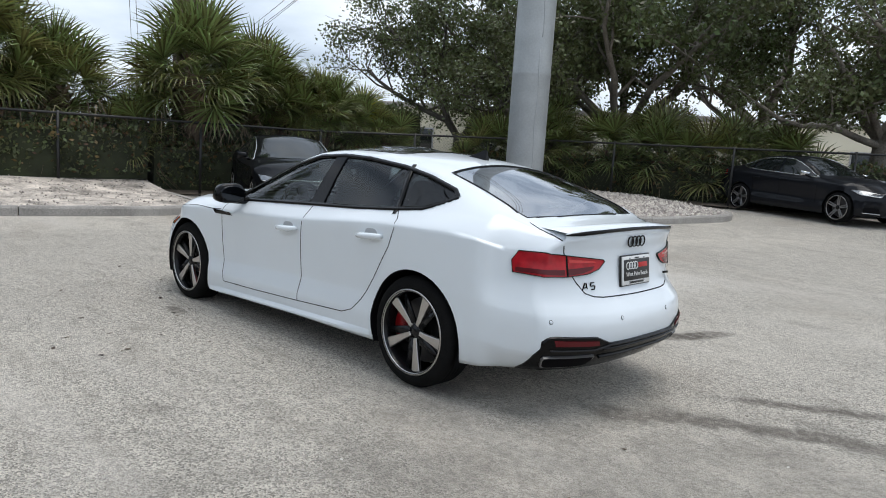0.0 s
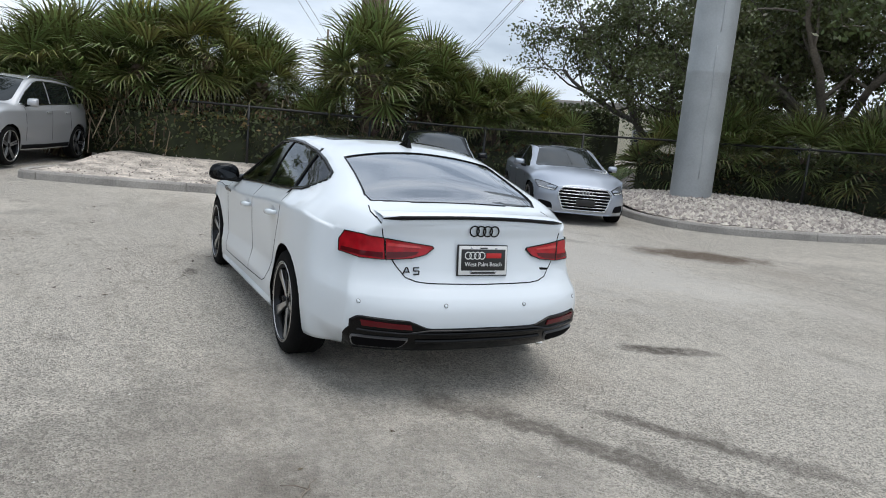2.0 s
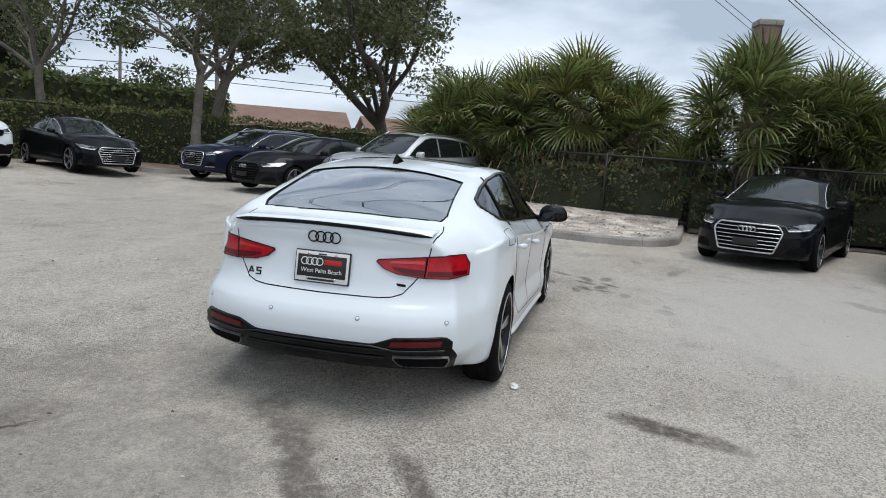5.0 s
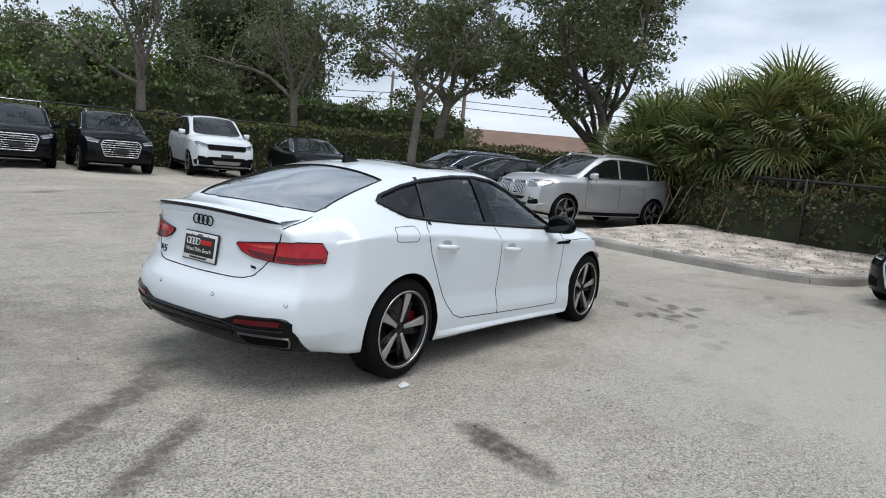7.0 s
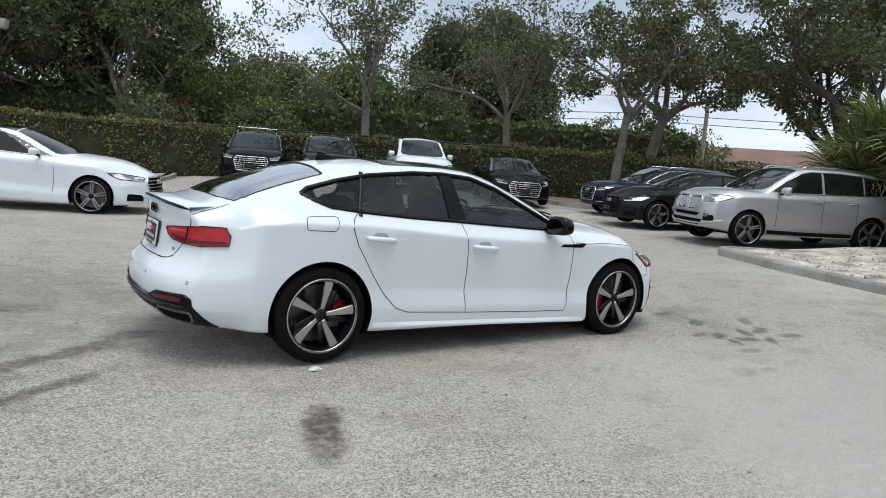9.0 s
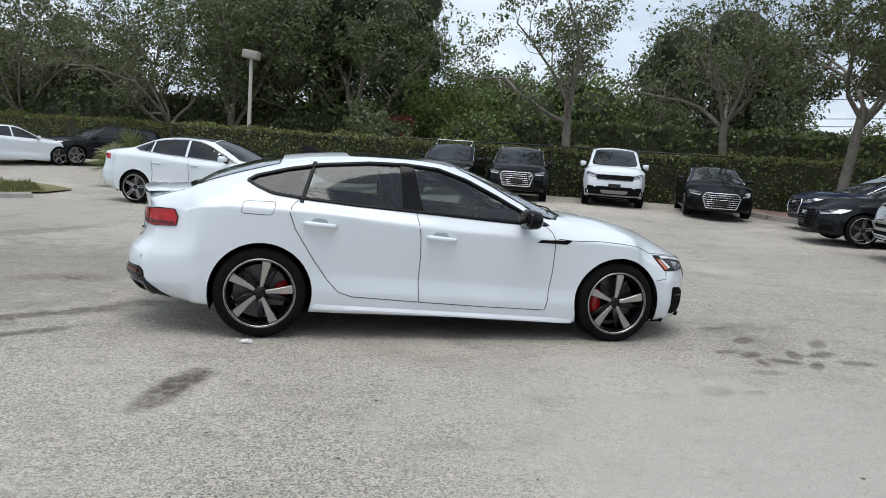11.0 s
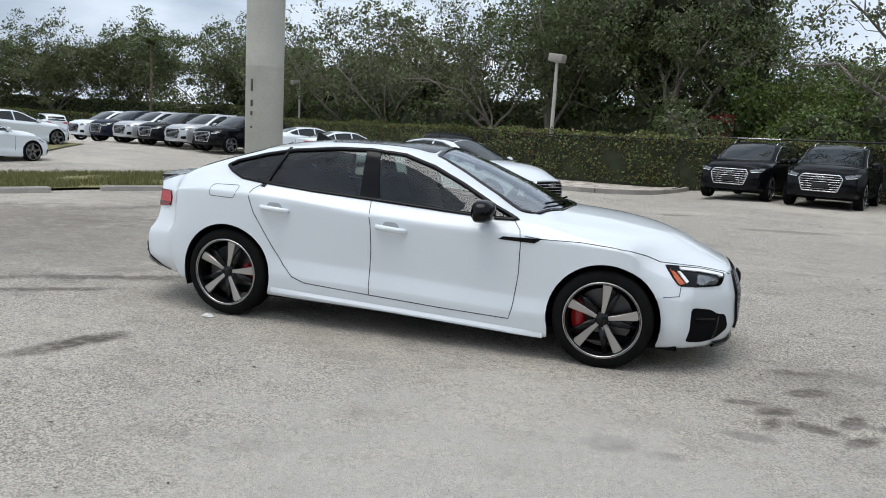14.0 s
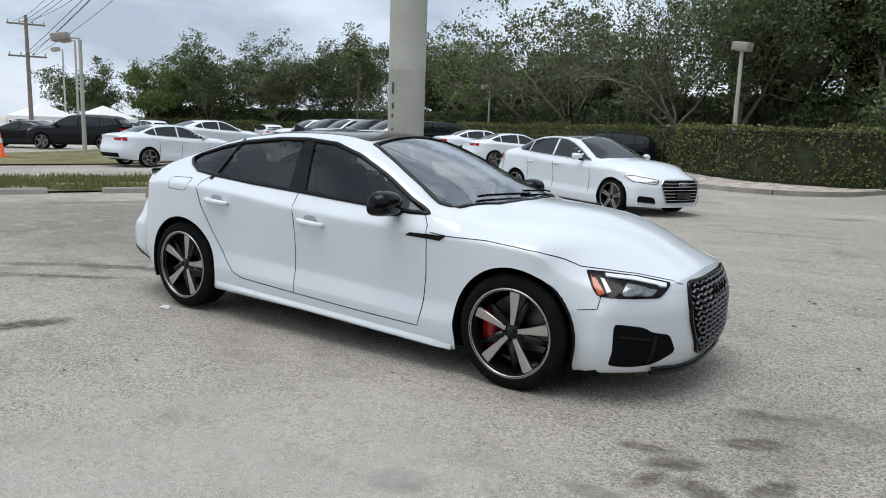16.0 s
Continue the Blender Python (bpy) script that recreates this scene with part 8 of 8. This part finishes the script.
def house(x, y, turn, w, d, eave, ridge, label, wall=WHITE_WALL):
    """A low house: walls, gable roof with eaves, a door and windows."""
    root = thing("house", label, "house", pose(x, y, 0, 0, 0, turn))
    body = raw([(-w / 2, -d / 2, 0), (w / 2, -d / 2, 0), (w / 2, d / 2, 0), (-w / 2, d / 2, 0), (-w / 2, -d / 2, eave), (w / 2, -d / 2, eave), (w / 2, d / 2, eave), (-w / 2, d / 2, eave), (-w / 2, 0, ridge), (w / 2, 0, ridge)],
               [(0, 1, 5, 4), (2, 3, 7, 6), (1, 2, 6, 9, 5), (3, 0, 4, 8, 7)])
    part("wall", body, wall, root, "", False)
    o = 0.5
    s = (ridge - eave) / (d / 2)
    verts = []
    for dz in (0.05, 0.22):
        for xx in (-w / 2 - o, w / 2 + o):
            verts += [(xx, -d / 2 - o, eave - o * s + dz), (xx, 0, ridge + dz), (xx, d / 2 + o, eave - o * s + dz)]
    roof = raw(verts, [(0, 3, 4, 1), (1, 4, 5, 2), (6, 7, 10, 9), (7, 8, 11, 10), (0, 1, 7, 6), (1, 2, 8, 7), (3, 9, 10, 4), (4, 10, 11, 5), (0, 6, 9, 3), (2, 5, 11, 8)])
    bmesh.ops.recalc_face_normals(roof, faces=roof.faces)
    part("roof", roof, ROOF, root, "brown shingle roof", False)
    for k in range(3):
        win = part("window", box(1.2, 0.06, 1.0, (-w / 2 + w * (k + 0.6) / 3.2, -d / 2 - 0.01, 1.5), 0.01), PALE_TRIM, root)
        part("pane", box(1.04, 0.06, 0.84, (-w / 2 + w * (k + 0.6) / 3.2, -d / 2 - 0.02, 1.5), 0.005), CAR_GLASS, win, "dark glass")


house(49.5, 28.5, -62, 14, 9, 2.35, 3.75, "low white house with a brown shingle roof")
house(58, 14.5, -62, 14, 9, 2.3, 3.6, "low house with a brown shingle roof")
house(17.8, 33.0, -30, 8, 6, 1.9, 3.2, "white gabled outbuilding behind the hedge")
house(-11.5, 45.0, 20, 10, 6, 2.6, 3.5, "pale building far behind the trees")


def plain_building(x, y, turn, w, d, h, label):
    root = thing("building", label, "building", pose(x, y, 0, 0, 0, turn))
    part("wall", box(w, d, h, (0, 0, h / 2), 0.02), STUCCO, root, "cream stucco wall")
    part("roof", box(w + 0.3, d + 0.3, 0.3, (0, 0, h + 0.15), 0.02), CONCRETE, root, "flat roof edge")
    for k in range(max(2, int(w / 4))):
        win = part("window", box(1.3, 0.08, 1.4, (-w / 2 + 2 + 4 * k, d / 2 + 0.01, h * 0.5), 0.01), PALE_TRIM, root)
        part("pane", box(1.14, 0.08, 1.24, (-w / 2 + 2 + 4 * k, d / 2 + 0.02, h * 0.5), 0.005), CAR_GLASS, win, "dark glass")


plain_building(21, -36, 28, 40, 10, 3.7, "long cream stucco building behind the oaks")


def utility_pole(x, y, h, turn, arms, label):
    root = thing("utility_pole", label, "utility pole", pose(x, y, 0, 0, 0, turn))
    part("pole", lathe([(0.16, -0.3), (0.11, h)], 10), WOOD, root, "weathered wooden pole")
    for z in arms:
        part("crossarm", box(2.4, 0.10, 0.12, (0, 0, z), 0.01), WOOD, root)
        for u in (-1.1, -0.4, 0.4, 1.1):
            part("insulator", lathe([(0.0, 0.22), (0.04, 0.2), (0.05, 0.08), (0.03, 0.0)], 8), PALE_TRIM, root).matrix_basis = pose(u, 0, z + 0.06)


utility_pole(-50.2, 23.1, 8.4, 60, (7.8, 5.6), "tall wooden utility pole with crossarms and cables")
utility_pole(46.0, 39.0, 8.5, 20, (8.0,), "wooden utility pole beside the street")
utility_pole(33.5, 22.5, 6.2, 10, (), "thin wooden pole behind the hedge")


def cable(p, q, sag, r=0.012, label="thin black overhead cable"):
    pts = [Vector(p).lerp(Vector(q), k / 14) - Vector((0, 0, sag * 4 * (k / 14) * (1 - k / 14))) for k in range(15)]
    tagged(mesh_object("overhead_cable", tube(pts, r, 5), CABLE), label, "cable", "overhead cables")


for k, (u, v) in enumerate(((-31.0, 15.6), (-30.6, 17.2), (-29.4, 18.8), (-28.4, 20.0))):
    cable((-50.2, 22.2 + 0.5 * k, 7.9 if k < 2 else 5.8), (u, v, 8.6 + 2.2 * (k > 1)), 0.5, 0.014)
    cable((u, v, 8.6 + 2.2 * (k > 1)), (u + 34, v + 12, 18), 0.6, 0.014)
for k, z in enumerate((8.1, 6.6, 6.0)):
    cable((46, 39, z), (70, -20, z + 0.3), 0.8, 0.03)
    cable((46, 39, z), (12, 60, z + 0.3), 0.8, 0.03)
utility_pole(-46.0, 12.5, 9.6, 70, (9.0,), "wooden utility pole at the edge of the lot")
utility_pole(72.0, -20.5, 11.0, 60, (9.8, 8.6), "wooden utility pole far behind the palms")
utility_pole(72.0, -28.0, 10.0, 60, (8.8,), "wooden utility pole far behind the palms")
utility_pole(72.0, -36.5, 10.0, 60, (9.2,), "wooden utility pole far behind the palms")
for p, q in (((-50.2, 22.9, 7.9), (72, -20.0, 9.9)), ((-50.0, 23.3, 7.9), (72, -20.9, 9.9)), ((-50.2, 22.9, 5.7), (72, -27.5, 8.9)), ((-50.0, 23.3, 5.7), (72, -28.2, 8.9)),
             ((-46, 12.5, 9.1), (72, -35.9, 9.3)), ((-46, 12.1, 9.1), (72, -36.5, 9.3)), ((-46, 12.9, 9.1), (72, -37.1, 9.3))):
    cable(p, q, 0.35, 0.016)


def road_sign():
    root = thing("road_sign", "yellow diamond road sign on a post", "sign", pose(47.5, 34.8, 0, 0, 0, -55))
    part("post", tube([(0, 0, 0), (0, 0, 3.4)], 0.04, 6), STEEL_POLE, root)
    part("sign_board", box(0.95, 0.02, 0.95, (0, 0, 0), 0.006, pose(0, 0, 0, 0, 45, 0)), SIGN_YELLOW, root, "yellow diamond board").matrix_basis = pose(0, -0.06, 2.9)
    part("sign_mark", box(0.22, 0.02, 0.36, (0, -0.08, 2.88), 0.03), SEAM, root, "black mark")
    root = thing("white_sign", "small white sign behind the hedge", "sign", pose(41.0, 33.5, 0, 0, 0, -55))
    part("post", tube([(0, 0, 0), (0, 0, 2.9)], 0.04, 6), WOOD, root)
    part("sign_board", box(0.7, 0.03, 0.6, (0, -0.05, 2.7), 0.01), PLATE_WHITE, root)
    for k in range(2):
        part("sign_bar", box(0.5, 0.02, 0.08, (0, -0.07, 2.6 + 0.2 * k), 0.005), SEAM, root)


road_sign()


def cone(x, y):
    root = thing("traffic_cone", "orange traffic cone with a pale band", "traffic cone", pose(x, y, lie(x, y) + 0.05))
    part("cone_body", lathe([(0.19, 0.03), (0.16, 0.06), (0.03, 0.92), (0.0, 0.93)], 20), ORANGE, root)
    part("cone_base", box(0.46, 0.46, 0.04, (0, 0, 0.02), 0.01), ORANGE, root)
    part("band", lathe([(0.105, 0.52), (0.072, 0.70)], 20), PLATE_WHITE, root, "pale reflective band")


cone(-25.3, 9.1)
for x, y in ((-58.7, 28.4), (-56.3, 32.4)):
    root = thing("canopy_tent", "white canopy tent far across the lot", "tent", pose(x, y, -1.15))
    part("canopy", raw([(-2, -2, 2.6), (2, -2, 2.6), (2, 2, 2.6), (-2, 2, 2.6), (0, 0, 3.7), (-2, -2, 2.3), (2, -2, 2.3), (2, 2, 2.3), (-2, 2, 2.3)], [(0, 1, 4), (1, 2, 4), (2, 3, 4), (3, 0, 4), (0, 5, 6, 1), (1, 6, 7, 2), (2, 7, 8, 3), (3, 8, 5, 0)]), TENT, root, "", False)
    for sx in (-1.95, 1.95):
        for sy in (-1.95, 1.95):
            part("leg", tube([(sx, sy, 0), (sx, sy, 2.6)], 0.04, 6), PALE_TRIM, root)



# ---- small litter ----
def paper_scrap(x, y):
    """A crumpled scrap: a few folded facets."""
    rng = np.random.default_rng(8)
    bm = bmesh.new()
    bmesh.ops.create_icosphere(bm, subdivisions=2, radius=0.034)
    for v in bm.verts:
        v.co = Vector((v.co.x * 1.5, v.co.y, v.co.z * 0.35)) * rng.uniform(0.65, 1.25)
    ob = tagged(mesh_object("paper_scrap", bm, PLATE_WHITE, smooth=False), "crumpled white paper scrap on the asphalt by the wheel", "litter")
    ob.matrix_basis = pose(x, y, 0.014, 0, 0, 20)


def twig(a, b):
    rng = np.random.default_rng(9)
    pts = [Vector((*a, 0.008)).lerp(Vector((*b, 0.012)), k / 8) + Vector((*rng.normal(0, 0.006, 2), 0)) for k in range(9)]
    stem = tube(pts, 0.005, 5, [0.006 - 0.0005 * k for k in range(9)])
    side = tube([pts[4], pts[4] + Vector((0.03, 0.05, 0.01)), pts[4] + Vector((0.05, 0.11, 0.008))], 0.003, 5)
    tagged(mesh_object("twig", join(stem, side), WOOD), "thin dry brown twig lying on the asphalt", "twig")


def litter(name, label, count, size, color, area, seed, lift=0.004):
    """Dry leaves and grit strewn on the pavement."""
    rng = np.random.default_rng(seed)
    x0, x1, y0, y1 = area
    p = np.stack([rng.uniform(x0, x1, count), rng.uniform(y0, y1, count), np.zeros(count)], 1)
    p[:, 2] = [lie(a, b) + lift for a, b in p[:, :2]]
    a = rng.uniform(0, 2 * math.pi, count)
    u = np.stack([np.cos(a), np.sin(a), rng.uniform(-0.15, 0.3, count)], 1)
    v = np.stack([-np.sin(a), np.cos(a), rng.uniform(-0.2, 0.2, count)], 1)
    s = size * rng.uniform(0.5, 1.6, count)[:, None]
    quads = np.stack([p - u * s * 0.5, p + v * s * 0.28, p + u * s * 0.5, p - v * s * 0.28], 1)
    quads[:, :, 2] = np.maximum(quads[:, :, 2], p[:, 2:3])
    ob = new(name, quad_mesh(name, quads.reshape(-1, 3), color))
    tagged(ob, label, "leaves", kind="stuff")


paper_scrap(-1.49, -1.01)
twig((-3.25, 1.26), (-3.09, 1.13))
DRY = material("dry_leaf", (0.085, 0.06, 0.04), 0.8, per_island=0.6)
litter("fallen_leaves", "dry brown leaves strewn on the asphalt", 1000, 0.042, DRY, (0, 12, 0.5, 16), 51)
litter("fallen_leaves", "dry brown leaves strewn on the asphalt", 420, 0.022, DRY, (-12, 8, -10, 6), 52)
PALE_CHIP = material("pale_chip", (0.62, 0.60, 0.56), 0.9)
litter("pale_chips", "pale chips of stone on the asphalt", 200, 0.018, PALE_CHIP, (-7, 6, -6, 6), 53)


def stones(name, label, count, size, outline, height, seed):
    """Loose stones on a bed: small faceted lumps in one mesh."""
    rng = np.random.default_rng(seed)
    xs, ys = [p[0] for p in outline], [p[1] for p in outline]
    shape = np.array([(0.5, 0, 0.05), (-0.5, 0.05, 0), (0, 0.4, 0.02), (0.05, -0.4, 0), (0.08, 0.05, 0.38), (0, 0, -0.3)])
    tri = [(0, 2, 4), (2, 1, 4), (1, 3, 4), (3, 0, 4), (2, 0, 5), (1, 2, 5), (3, 1, 5), (0, 3, 5)]
    verts, faces = [], []
    while len(faces) < count * 8:
        x, y = rng.uniform(min(xs), max(xs)), rng.uniform(min(ys), max(ys))
        if not inside(outline, x, y):
            continue
        a, s = rng.uniform(0, 6.3), size * rng.uniform(0.4, 1.5)
        c, d = math.cos(a), math.sin(a)
        k = len(verts)
        z = lie(x, y) + height(x, y) + 0.01
        for q in shape * (1 + rng.normal(0, 0.18, shape.shape)):
            verts.append((x + s * (c * q[0] - d * q[1]), y + s * (d * q[0] + c * q[1]), z + s * q[2]))
        faces += [tuple(k + i for i in t) for t in tri]
    ob = mesh_object(name, raw(verts, faces), STONE, smooth=False)
    tagged(ob, label, "stones", kind="stuff")


stones("gravel_stones", "loose pale stones heaped in the gravel bed", 5200, 0.11, gravel_in + [(5.4, -13.8), (8.3, -12.2)], mound, 54)
stones("mulch_chips", "sandy chips on the palm bed", 500, 0.045, palm_in, lambda x, y: 0.13 + 0.2 * smooth01(9.0, 12.0, x), 55)


def grass(outline, count, seed, h=0.10):
    rng = np.random.default_rng(seed)
    xs, ys = [p[0] for p in outline], [p[1] for p in outline]
    quads = []
    while len(quads) < count:
        x, y = rng.uniform(min(xs), max(xs)), rng.uniform(min(ys), max(ys))
        if inside(outline, x, y) and noise.noise((x * 0.8, y * 0.8, 4)) > -0.25:
            a, t = rng.uniform(0, 6.3), h * rng.uniform(0.4, 1.4)
            c, d = math.cos(a) * 0.012, math.sin(a) * 0.012
            lx, ly = rng.normal(0, 0.03, 2)
            z = lie(x, y) + 0.03
            quads.append([(x - c, y - d, z), (x + c, y + d, z), (x + lx + c * 0.2, y + ly + d * 0.2, z + t), (x + lx - c * 0.2, y + ly - d * 0.2, z + t)])
    ob = new("grass", quad_mesh("grass", np.array(quads).reshape(-1, 3), BLADE))
    tagged(ob, "short dry grass blades on the median", "grass", kind="stuff")


grass([(-13.6, -3), (-10.9, 3.0), (-9.5, 6.8), (-8.0, 10.2), (-6.4, 11.6), (-8.0, 15.6), (-11.4, 14.8), (-13.4, 10.2), (-15.0, 5.2), (-17, -2)], 26000, 56)
